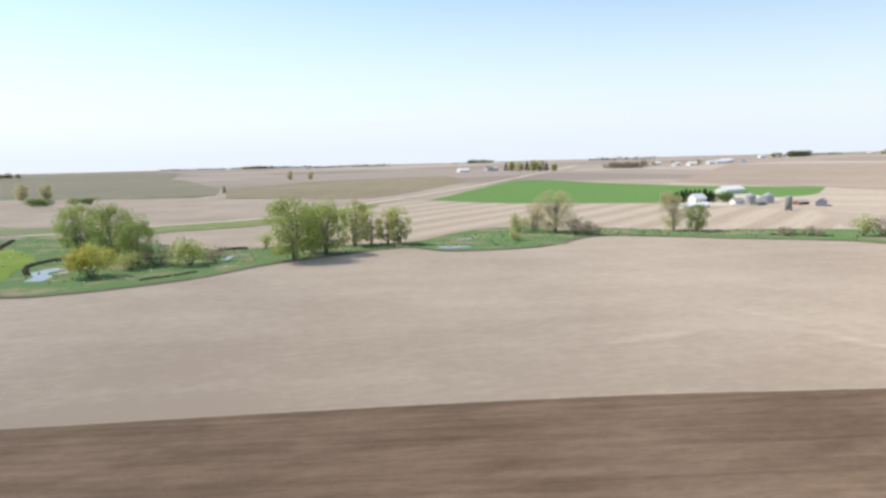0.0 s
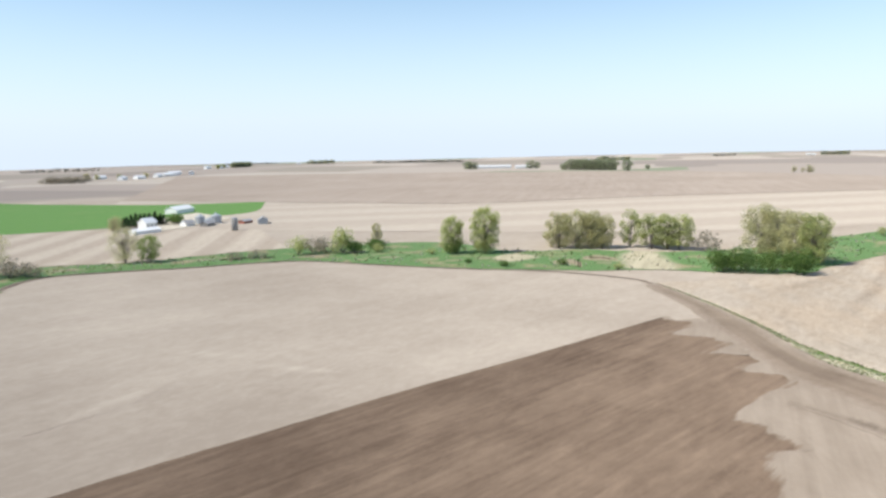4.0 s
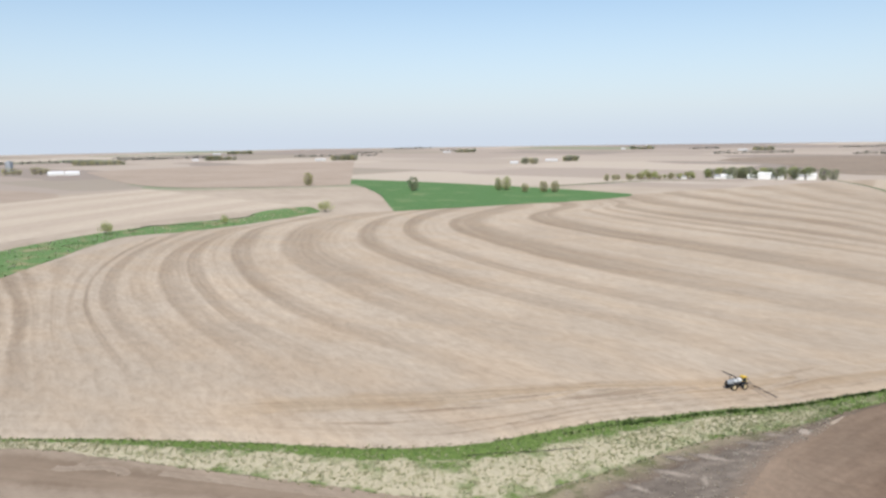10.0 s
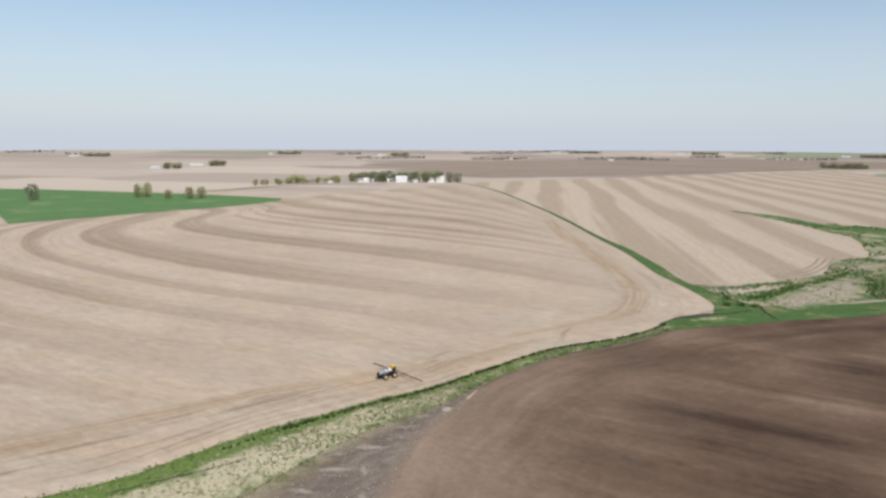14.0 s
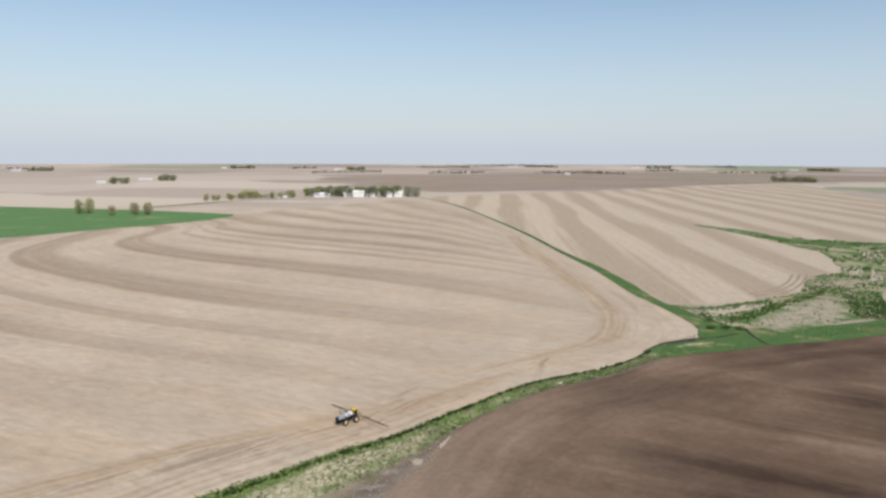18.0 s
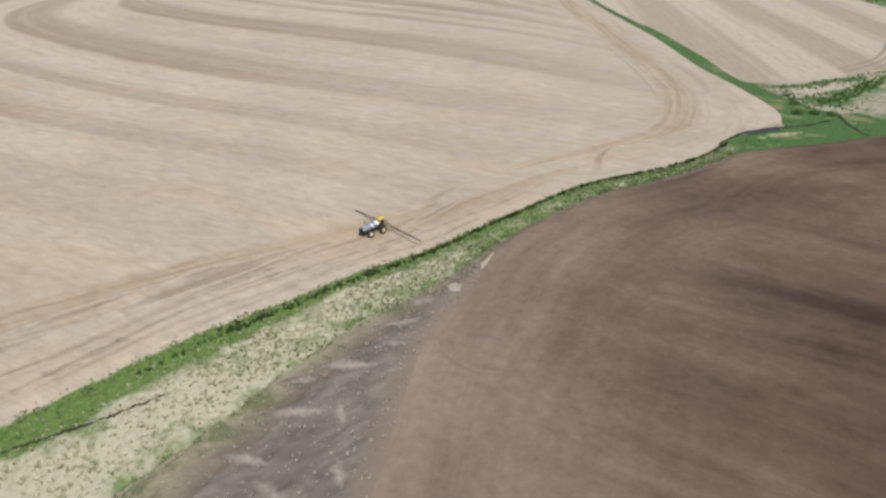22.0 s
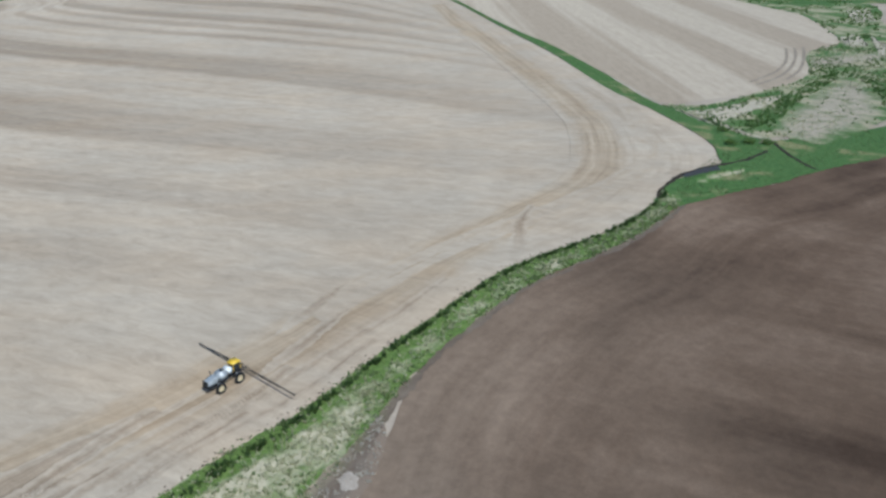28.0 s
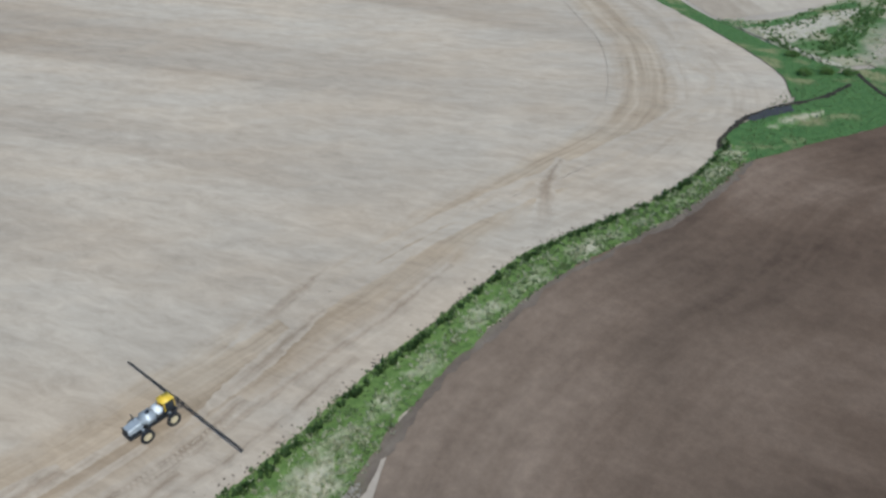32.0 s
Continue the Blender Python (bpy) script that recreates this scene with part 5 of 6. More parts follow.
for x, y, hgt in ((312, 598, 8), (318, 604, 7), (300, 612, 7)):
    plant("darkbush", x, y, hgt, 0.9, "farm windbreak")


def far_building(name, x, y, length, width, wall, roof, turn, mat, roof_mat, label, group):
    return place(gable_building(name, length, width, wall, roof, mat, roof_mat, 0, True, label, group), x, y, turn)


far_building("barn", 243, 1688, 26, 14, 5, 4, 20, M_WHITE, M_ROOF_WHITE, "white farm shed far off by the road", "farmstead by the road")
far_building("house", 303, 1712, 14, 11, 7, 5, 50, M_WHITE, M_ROOF_GREY, "white farmhouse far off by the road", "farmstead by the road")
far_building("barn", 322, 1722, 18, 13, 6, 5, 50, M_STEEL, M_ROOF_WHITE, "grey-blue barn far off by the road", "farmstead by the road")
for i, (x, y, hgt) in enumerate(((340, 1668, 20), (352, 1662, 22), (366, 1640, 20), (378, 1620, 23), (390, 1606, 24), (402, 1596, 23), (414, 1585, 20), (428, 1575, 16))):
    plant(("conifer", "tall", "pale")[i % 3], x, y, hgt, 1.2, "farmstead by the road")
for i in range(9):
    plant("twig", 575 + i * 8, 1638 - i * 4, 11 + i % 3, 1.4, "farmstead on the ridge")
for x, y, ln, wl, tn in ((757, 1806, 26, 5, 10), (753, 1677, 22, 6, 40), (800, 1690, 26, 5, 20), (874, 1746, 24, 6, 30), (984, 1876, 40, 6, 15), (1010, 1830, 26, 6, 60), (930, 1800, 46, 5, 20)):
    far_building("barn", x, y, ln, 13, wl, 3.6, tn, M_WHITE, M_ROOF_WHITE, "white farm building on the distant ridge", "farmstead on the ridge")
for x, y, hgt in ((720, 1790, 14), (735, 1770, 12), (770, 1730, 12), (845, 1752, 12)):
    plant("pale", x, y, hgt, 1.3, "farmstead on the ridge")
for x, y, ln, tn in ((1330, 2300, 26, 20), (1372, 2280, 22, 60), (1420, 2330, 22, 30)):
    far_building("barn", x, y, ln, 12, 6, 5, tn, M_WHITE, M_ROOF_WHITE, "white farm building far off on the skyline", "farmstead on the skyline")
for i in range(12):
    plant("shade", 1462 + i * 9, 2352 + i * 5, 17 + i % 3, 1.8, "farmstead on the skyline")
for i in range(4):
    plant("tall", 1350 + i * 17, 2268 + i * 14, 15, 1.1, "farmstead on the skyline")
# long low sheds and a grove
far_building("livestock_shed", 1655, 1305, 100, 16, 5, 4, -47, M_HAZED_WHITE, M_HAZED_WHITE, "very long pale livestock shed, far off", "far livestock farm")
far_building("livestock_shed", 1668, 1210, 42, 14, 5, 4, -47, M_HAZED_WHITE, M_HAZED_WHITE, "long pale livestock shed, far off", "far livestock farm")
for x, y, hgt in ((1545, 1300, 21), (1556, 1292, 19), (1660, 1180, 22), (1672, 1166, 17), (1566, 1330, 20), (1600, 1010, 26), (1606, 1000, 24), (1602, 990, 26), (1606, 978, 25), (1600, 968, 27), (1606, 958, 24),
                  (1602, 948, 25), (1608, 938, 26), (1604, 928, 24), (1608, 918, 25), (1612, 906, 24), (1612, 896, 23), (1592, 849, 25), (1664, 834, 12), (1590, 1020, 18), (1598, 1034, 16)):
    plant("shade", x, y, hgt, 1.2, "far grove")
far_building("house", 1950, 175, 34, 14, 5, 4, -80, M_WHITE, M_ROOF_WHITE, "white farm building far across the fields", "far farm across the fields")
far_building("house", 1945, 140, 30, 14, 5, 4, -80, M_WHITE, M_ROOF_WHITE, "white farm building far across the fields", "far farm across the fields")
for i, (x, y, hgt) in enumerate(((2000, 285, 17), (2004, 270, 16), (2002, 258, 13), (2008, 225, 18), (2006, 212, 17), (2010, 200, 14))):
    plant("bare", x, y, hgt, 1.3, "far farm across the fields")
place(grain_bin(9, 26, "tall white grain tank far off", "far farm across the fields"), 2237, 310)
for x, y, hgt in ((1576, 470, 12), (1580, 455, 9), (1577, 443, 14), (1575, 436, 11)):
    plant("bare", x, y, hgt, 1.0, "lone field trees")
for i in range(12):
    plant(("shade", "pale")[i % 2], 2647 + (i % 3) * 8, 40 + i * 13, 13 + i % 4, 1.3, "far grove across the fields")
# farm behind the contour field
RF = "farm behind the contour field"
for x, y, ln, wd, wl, tn, rm in ((1009, -1058, 22, 14, 9, 42, M_ROOF_WHITE), (992, -1073, 18, 12, 6, 42, M_ROOF_GREY), (1055, -1014, 20, 10, 5, 42, M_ROOF_WHITE), (1066, -1004, 14, 9, 4, 42, M_ROOF_GREY),
                                 (953, -1110, 16, 12, 8, 42, M_ROOF_WHITE), (966, -1098, 13, 10, 6, 42, M_ROOF_GREY), (1026, -1046, 16, 10, 5, 42, M_ROOF_WHITE), (1096, -945, 16, 9, 4, 42, M_ROOF_GREY)):
    far_building("barn", x, y, ln, wd, wl, 3.5, tn, M_WHITE, rm, "white farm building among trees behind the field", RF)
for i in range(30):
    q = i / 29
    plant(("shade", "tall", "shade")[i % 3], 1085 - 150 * q + tree_rng.uniform(-8, 8) + (22, 18, -12)[i % 3], -1005 - 122 * q + tree_rng.uniform(-8, 8), tree_rng.uniform(14, 22), 1.05, RF)
for i in range(18):
    q = i / 17
    plant(("pale", "bush", "pale")[i % 3], 1130 - 40 * q + tree_rng.uniform(-5, 5), -850 - 112 * q + tree_rng.uniform(-4, 4), tree_rng.uniform(6, 13), 1.0, "hedge of trees by the farm")
for x, y, hgt in ((1119, -792, 11), (1116, -806, 10), (1124, -820, 9), (1108, -836, 10)):
    plant("pale", x, y, hgt, 1.1, "hedge of trees by the farm")
# farms and groves near the horizon
for i, (x, y, n, houses) in enumerate(((2023, -1292, 5, 2), (1923, -1085, 4, 1), (541, -2540, 12, 0), (2122, -3726, 16, 3), (2600, -700, 8, 2), (2900, -300, 10, 1), (3300, -1500, 9, 2), (1500, -3900, 12, 2),
                                       (700, -3900, 12, 2), (3600, 900, 10, 2), (2700, 1500, 12, 1), (600, 3600, 12, 2), (-500, 3700, 14, 1), (-1200, 2600, 12, 0), (2500, -2600, 8, 2), (3900, -500, 12, 2),
                                       (-200, -4200, 14, 2), (3100, -2400, 10, 1), (2300, 2900, 12, 1), (1400, -2700, 0, 1))):
    g = "far farm and grove %s" % "ABCDEFGHIJKLMNOPQRSTUVWX"[i]
    dx, dy = -y / math.hypot(x, y), x / math.hypot(x, y)
    for k in range(n):
        s = (k - n / 2) * 11 + tree_rng.uniform(-4, 4)
        # pale and greyed crowns chosen here in place of distance haze
        plant(("shade", "pale", "shade")[k % 3], x + dx * s, y + dy * s + 12, tree_rng.uniform(11, 19), 1.3, g)
    for k in range(houses):
        s = (n / 2 + 1 + k) * 16
        far_building("barn", x + dx * s, y + dy * s, 22, 11, 4.5, 3, math.degrees(math.atan2(dy, dx)), M_HAZED_WHITE, M_HAZED_WHITE, "farm building near the horizon, its white greyed for haze", g)
for kind in KINDS:
    for p in KINDS[kind]:
        if p.name not in used_kinds:
            for c in list(p.children):
                bpy.data.objects.remove(c)
            bpy.data.objects.remove(p)

# ---- the sprayer ----
M_YELLOW = plain("yellow_paint", (0.72, 0.47, 0.04), 0.45, spec=0.4, vary=0.06)
M_WHITE_PLASTIC = plain("white_tank_plastic", (0.74, 0.75, 0.75), 0.5, vary=0.05)
M_GREY_PAINT = plain("grey_steel", (0.38, 0.40, 0.415), 0.45, 0.3, 0.4, 0.15)
M_BLACK = plain("black_steel", (0.025, 0.025, 0.028), 0.6, 0.2, 0.4, 0.2)
M_RUBBER = plain("tyre_rubber", (0.028, 0.026, 0.025), 0.9, vary=0.25)
M_RIM = plain("cream_wheel_rim", (0.55, 0.45, 0.28), 0.5, vary=0.1)


def tyre(bm, r, w, hole):
    """A lugged tyre on the y axis."""
    n = 40
    prof = ((hole, -w * 0.36), (r * 0.86, -w * 0.5), (r * 0.97, -w * 0.42), (r, 0), (r * 0.97, w * 0.42), (r * 0.86, w * 0.5), (hole, w * 0.36))
    rings = [[bm.verts.new((p[0] * math.cos(6.28319 * k / n), p[1], p[0] * math.sin(6.28319 * k / n))) for p in prof] for k in range(n)]
    for k in range(n):
        a, b = rings[k], rings[(k + 1) % n]
        for i in range(len(prof)):
            j = (i + 1) % len(prof)
            bm.faces.new((a[i], b[i], b[j], a[j]))
    for k in range(24):
        t = Matrix.Rotation(6.28319 * k / 24, 4, "Y")
        s = -1 if k % 2 else 1
        c = t @ Vector((r * 1.0, s * w * 0.22, 0))
        box(bm, c.x, c.y, c.z, 0.07, w * 0.5, 0.07, 0.0, t @ Matrix.Rotation(s * 0.6, 4, "X"))
    bmesh.ops.recalc_face_normals(bm, faces=bm.faces[:])


def make_sprayer():
    root = new("crop_sprayer")
    # chassis
    bm = bmesh.new()
    for s in (-1, 1):
        box(bm, 0.1, s * 0.55, 1.55, 6.6, 0.18, 0.3, 0.03)
    for x in (-2.9, -1.4, 0.2, 1.8, 3.2):
        box(bm, x, 0, 1.55, 0.16, 1.1, 0.22, 0.02)
    part("chassis", bm, M_BLACK, root)
    # wheels on tall legs
    for x in (-1.9, 2.1):
        for s in (-1, 1):
            bm = bmesh.new()
            tyre(bm, 0.98, 0.42, 0.60)
            w = part("wheel", bm, M_RUBBER, root, "black lugged tyre")
            w.location = (x, s * 1.62, 0.98)
            bm = bmesh.new()
            bmesh.ops.create_cone(bm, cap_ends=True, segments=28, radius1=0.60, radius2=0.56, depth=0.22, matrix=Matrix.Rotation(math.pi / 2, 4, "X"))
            bmesh.ops.create_cone(bm, cap_ends=True, segments=14, radius1=0.22, radius2=0.18, depth=0.36, matrix=Matrix.Rotation(math.pi / 2, 4, "X"))
            for k in range(8):
                c = 6.28319 * k / 8
                tube(bm, (0.3 * math.cos(c), -0.14, 0.3 * math.sin(c)), (0.3 * math.cos(c), 0.14, 0.3 * math.sin(c)), 0.03, seg=6)
            part("rim", bm, M_RIM, w, "cream steel rim")
            bm = bmesh.new()
            box(bm, x, s * 1.25, 1.35, 0.34, 0.2, 1.1, 0.04)
            box(bm, x, s * 0.9, 1.75, 0.3, 0.85, 0.22, 0.03)
            part("leg", bm, M_GREY_PAINT, root)
            bm = bmesh.new()
            for k in range(-4, 5):
                c = math.pi / 2 + k * 0.16
                box(bm, x + 1.08 * math.cos(c), s * 1.62, 0.98 + 1.1 * math.sin(c), 0.2, 0.5, 0.03, 0.0, Matrix.Rotation(math.pi / 2 - c, 4, "Y"))
            part("fender", bm, M_BLACK, root)
    # engine hood at the back
    bm = bmesh.new()
    r = box(bm, -2.75, 0, 2.5, 2.1, 1.7, 1.1)
    for w in r["verts"]:
        if w.co.z > 2.5 and w.co.x < -3:
            w.co.z -= 0.38
            w.co.y *= 0.86
    bmesh.ops.bevel(bm, geom=list(bm.edges), offset=0.14, segments=3, affect="EDGES")
    part("engine_hood", bm, M_GREY_PAINT, root, "blue-grey engine hood")
    bm = bmesh.new()
    for k in range(7):
        box(bm, -3.83, 0, 1.85 + k * 0.16, 0.06, 1.5, 0.09, 0.01)
    box(bm, -3.0, 0, 1.72, 1.9, 1.66, 0.62, 0.05)
    part("grille", bm, M_BLACK, root, "black rear grille and engine bay")
    bm = bmesh.new()
    tube(bm, (-2.2, 0.6, 2.9), (-2.2, 0.6, 3.75), 0.09, seg=12)
    tube(bm, (-2.2, 0.6, 3.75), (-2.32, 0.6, 3.95), 0.09, 0.085, seg=12)
    part("exhaust", bm, M_BLACK, root)
    # solution tank
    bm = bmesh.new()
    box(bm, -0.55, 0, 2.5, 2.1, 2.1, 1.6, 0.38)
    part("tank", bm, M_GREY_PAINT, root, "grey solution tank", True)
    bm = bmesh.new()
    tube(bm, (-0.4, 0, 3.28), (-0.4, 0, 3.42), 0.3, seg=16)
    part("tank_lid", bm, M_BLACK, root)
    bm = bmesh.new()
    box(bm, 0.95, 0, 2.75, 1.0, 1.7, 1.15, 0.2)
    part("rinse_tank", bm, M_WHITE_PLASTIC, root, "white plastic rinse tank", True)
    # cab
    bm = bmesh.new()
    box(bm, 2.35, 0, 2.05, 1.55, 1.6, 0.5, 0.08)
    part("cab_floor", bm, M_BLACK, root)
    bm = bmesh.new()
    box(bm, 2.4, 0, 2.95, 1.45, 1.5, 1.35, 0.1)
    part("cab_glass", bm, M_GLASS, root, "dark tinted cab glass")
    bm = bmesh.new()
    for x in (1.66, 3.14):
        for s in (-1, 1):
            box(bm, x, s * 0.77, 2.95, 0.1, 0.1, 1.4, 0.02)
    part("cab_post", bm, M_YELLOW, root)
    bm = bmesh.new()
    box(bm, 2.38, 0, 3.75, 1.85, 1.85, 0.28, 0.12)
    part("cab_roof", bm, M_YELLOW, root, "bright yellow cab roof", True)
    bm = bmesh.new()
    tube(bm, (2.0, 0.4, 3.85), (2.0, 0.4, 4.15), 0.05, seg=8)
    tube(bm, (2.0, 0.4, 4.1), (2.0, 0.4, 4.22), 0.1, seg=10)
    part("beacon", bm, M_YELLOW, root)
    for s in (-1, 1):
        bm = bmesh.new()
        tube(bm, (3.1, s * 0.8, 3.3), (3.3, s * 1.3, 3.35), 0.025, seg=6)
        box(bm, 3.3, s * 1.35, 3.15, 0.08, 0.25, 0.45, 0.03)
        part("mirror", bm, M_BLACK, root)
        bm = bmesh.new()
        box(bm, 3.32, s * 0.6, 3.68, 0.1, 0.25, 0.14, 0.03)
        part("lamp", bm, M_WHITE_PLASTIC, root)
    # ladder and walkway
    bm = bmesh.new()
    for s in (-0.25, 0.25):
        tube(bm, (1.6 + s, 1.15, 1.9), (1.6 + s, 1.6, 0.5), 0.03, seg=6)
    for k in range(5):
        q = k / 4
        tube(bm, (1.35, 1.2 + 0.38 * q, 1.75 - 1.15 * q), (1.85, 1.2 + 0.38 * q, 1.75 - 1.15 * q), 0.025, seg=6)
    part("ladder", bm, M_BLACK, root)
    bm = bmesh.new()
    box(bm, 0.5, 1.05, 1.78, 2.6, 0.4, 0.06, 0.01)
    for x in (-0.7, 0.3, 1.3):
        tube(bm, (x, 1.22, 1.8), (x, 1.22, 2.7), 0.02, seg=6)
    tube(bm, (-0.7, 1.22, 2.7), (1.3, 1.22, 2.7), 0.02, seg=6)
    part("walkway", bm, M_BLACK, root)
    # boom across the front
    bm = bmesh.new()
    for s in (-1, 1):
        tube(bm, (3.2, s * 0.5, 1.6), (4.3, s * 0.5, 1.25), 0.07, seg=8)
        tube(bm, (3.2, s * 0.5, 1.9), (4.3, s * 0.5, 1.75), 0.05, seg=8)
        box(bm, 4.35, s * 0.55, 1.5, 0.14, 0.14, 1.0, 0.02)
    box(bm, 4.35, 0, 1.15, 0.12, 2.6, 0.12, 0.02)
    box(bm, 4.35, 0, 1.85, 0.12, 2.6, 0.12, 0.02)
    part("boom_rack", bm, M_BLACK, root)
    cuts = (1.3, 5.0, 9.2, 13.4)
    for s in (-1, 1):
        for k in range(3):
            y0, y1 = s * cuts[k], s * cuts[k + 1]
            d0, d1 = (0.62, 0.5, 0.36, 0.2)[k], (0.62, 0.5, 0.36, 0.2)[k + 1]
            bm = bmesh.new()
            tube(bm, (4.35, y0, 1.12), (4.35, y1, 1.12), 0.055, seg=6)
            tube(bm, (4.35, y0, 1.12 + d0), (4.35, y1, 1.12 + d1), 0.05, seg=6)
            tube(bm, (4.6, y0, 1.12), (4.6, y1, 1.12), 0.035, seg=6)
            n = 7
            for i in range(n):
                qa, qb = i / n, (i + 1) / n
                ya, yb = y0 + (y1 - y0) * qa, y0 + (y1 - y0) * qb
                da, db = d0 + (d1 - d0) * qa, d0 + (d1 - d0) * qb
                tube(bm, (4.35, ya, 1.12), (4.35, (ya + yb) / 2, 1.12 + (da + db) / 2), 0.025, seg=5)
                tube(bm, (4.35, (ya + yb) / 2, 1.12 + (da + db) / 2), (4.35, yb, 1.12), 0.025, seg=5)
                tube(bm, (4.35, ya, 1.12), (4.6, yb, 1.12), 0.02, seg=5)
            boom = part("boom_section", bm, M_BLACK, root, "black lattice spray boom")
            bm = bmesh.new()
            for i in range(9):
                y = y0 + (y1 - y0) * (i + 0.5) / 9
                tube(bm, (4.6, y, 1.1), (4.6, y, 0.88), 0.03, 0.015, seg=6)
            part("nozzle_row", bm, M_BLACK, boom)
            bm = bmesh.new()
            box(bm, 4.35, y1, 1.12 + d1 / 2, 0.2, 0.16, d1 + 0.2, 0.03)
            part("hinge", bm, M_BLACK, boom)
    return tagged(root, "high-clearance crop sprayer, yellow cab roof, grey tank, wide front boom", "sprayer")


sprayer = place(make_sprayer(), 172.6, -179.5, -97.5, 1.0, 0.2)

# ---- ditch vegetation, debris, water, tracks ----
def blades(name, spots, heights, mat, seed, label, per=6, wide=0.12, lean=0.5, lift=0.2):
    """Many grass tufts as one mass."""
    rng = np.random.default_rng(seed)
    v, f = [], []
    zz = rise(spots[:, 0], spots[:, 1]) + lift
    for (x, y), z, h in zip(spots, zz, heights):
        for _ in range(per):
            a = rng.uniform(0, 6.283)
            r = rng.uniform(0, 0.3) * h
            b = np.array((x + r * math.cos(a), y + r * math.sin(a), z - 0.05))
            tip = b + np.array((math.cos(a) * lean * h, math.sin(a) * lean * h, h * rng.uniform(0.6, 1.1)))
            s = np.array((-math.sin(a), math.cos(a), 0)) * wide * h * rng.uniform(0.6, 1.5)
            mid = (b + tip) / 2 + np.array((0, 0, h * 0.12))
            k = len(v)
            v += [b - s, b + s, mid + s * 0.9, tip, mid - s * 0.9]
            f.append((k, k + 1, k + 2, k + 3, k + 4))
    ob = raw_part(name, v, f, mat)
    return tagged(ob, label, "grass", kind="stuff")


M_TUFT_G = foliage("green_grass_blades", (0.13, 0.185, 0.075), (0.27, 0.33, 0.15))
M_TUFT_K = foliage("ditch_weed_leaves", (0.035, 0.065, 0.022), (0.10, 0.16, 0.05))
M_TUFT_D = foliage("dark_weed_leaves", (0.085, 0.15, 0.048), (0.20, 0.30, 0.10))
M_TUFT_S = foliage("straw_blades", (0.38, 0.38, 0.235), (0.60, 0.585, 0.40))
M_TUFT_P = foliage("pale_debris", (0.38, 0.34, 0.28), (0.58, 0.52, 0.44))
EA, EB = smooth_line(DITCH_E, 1200)[0], smooth_line(DITCH_W, 1200)[0]


def along_ditch(n, seed, v_mean, v_sd, clump=0.0):
    rng = np.random.default_rng(seed)
    t = rng.beta(2.0, 1.0, n) * 1199
    if clump:
        t = np.clip(np.round(t / clump) * clump + rng.normal(size=n) * clump * 0.22, 0, 1199)
    i = t.astype(int)
    v = np.clip(rng.normal(v_mean, v_sd, n), -0.04, 1.04)
    return EA[i] * (1 - v)[:, None] + EB[i] * v[:, None] + rng.normal(size=(n, 2)) * 0.2, rng


s, rng = along_ditch(800, 101, 0.135, 0.016, clump=6)
s = s[(s[:, 1] < -105) & ((s[:, 1] > -215) | (rng.uniform(size=len(s)) < 0.35))]
blades("ditch_weeds", s, rng.uniform(0.3, 0.8, len(s)), M_TUFT_K, 1, "dark green weeds lining the ditch bottom", 6, 0.2)
s, rng = along_ditch(600, 114, 0.125, 0.03, clump=17)
s = s[(s[:, 1] < -125) & ((s[:, 1] > -215) | (rng.uniform(size=len(s)) < 0.4))]
blades("ditch_weeds", s, rng.uniform(0.5, 1.1, len(s)), M_TUFT_K, 14, "clumps of dark green weeds on the ditch bank", 7, 0.26)
s, rng = along_ditch(1500, 102, 0.05, 0.04, clump=9)
blades("green_grass", s, rng.uniform(0.25, 0.6, len(s)), M_TUFT_G, 2, "tufts of fresh green grass in the ditch", 6, 0.16)
s, rng = along_ditch(650, 110, 0.22, 0.08, clump=19)
blades("green_grass", s, rng.uniform(0.25, 0.6, len(s)), M_TUFT_G, 10, "thin green grass among dead stalks", 6, 0.16)
s, rng = along_ditch(7500, 103, 0.56, 0.25, clump=5)
s = s[(s[:, 1] > -195) | (np.arange(len(s)) % 4 == 0)]
blades("straw_grass", s, rng.uniform(0.25, 0.7, len(s)), M_TUFT_S, 3, "flattened straw-coloured dead grass in the ditch", 5, 0.18, 0.9)
s, rng = along_ditch(900, 104, 0.84, 0.14, clump=23)
blades("green_grass", s, rng.uniform(0.25, 0.6, len(s)), M_TUFT_G, 4, "patchy green grass on the ditch bank", 6, 0.16)


def inside(points, ring):
    """Which points lie within a ring of corners."""
    hit = np.zeros(len(points), bool)
    for (ax, ay), (bx, by) in zip(ring, ring[1:] + ring[:1]):
        spans = (points[:, 1] < ay) != (points[:, 1] < by)
        hit ^= spans & (points[:, 0] < ax + (bx - ax) * (points[:, 1] - ay) / ((by - ay) or 1))
    return hit


def scatter(poly_a, poly_b, n, seed, patchy=None):
    rng = np.random.default_rng(seed)
    a, b = smooth_line(poly_a, 300)[0], smooth_line(poly_b, 300)[0]
    i, v = rng.integers(0, 300, n), rng.uniform(0, 1, n)
    p = a[i] * (1 - v)[:, None] + b[i] * v[:, None]
    if patchy is None:
        return p, rng
    keep = [noise.noise(Vector((x * 0.045, y * 0.045, 3.0))) * patchy > -0.02 for x, y in p]
    return p[np.array(keep)], rng


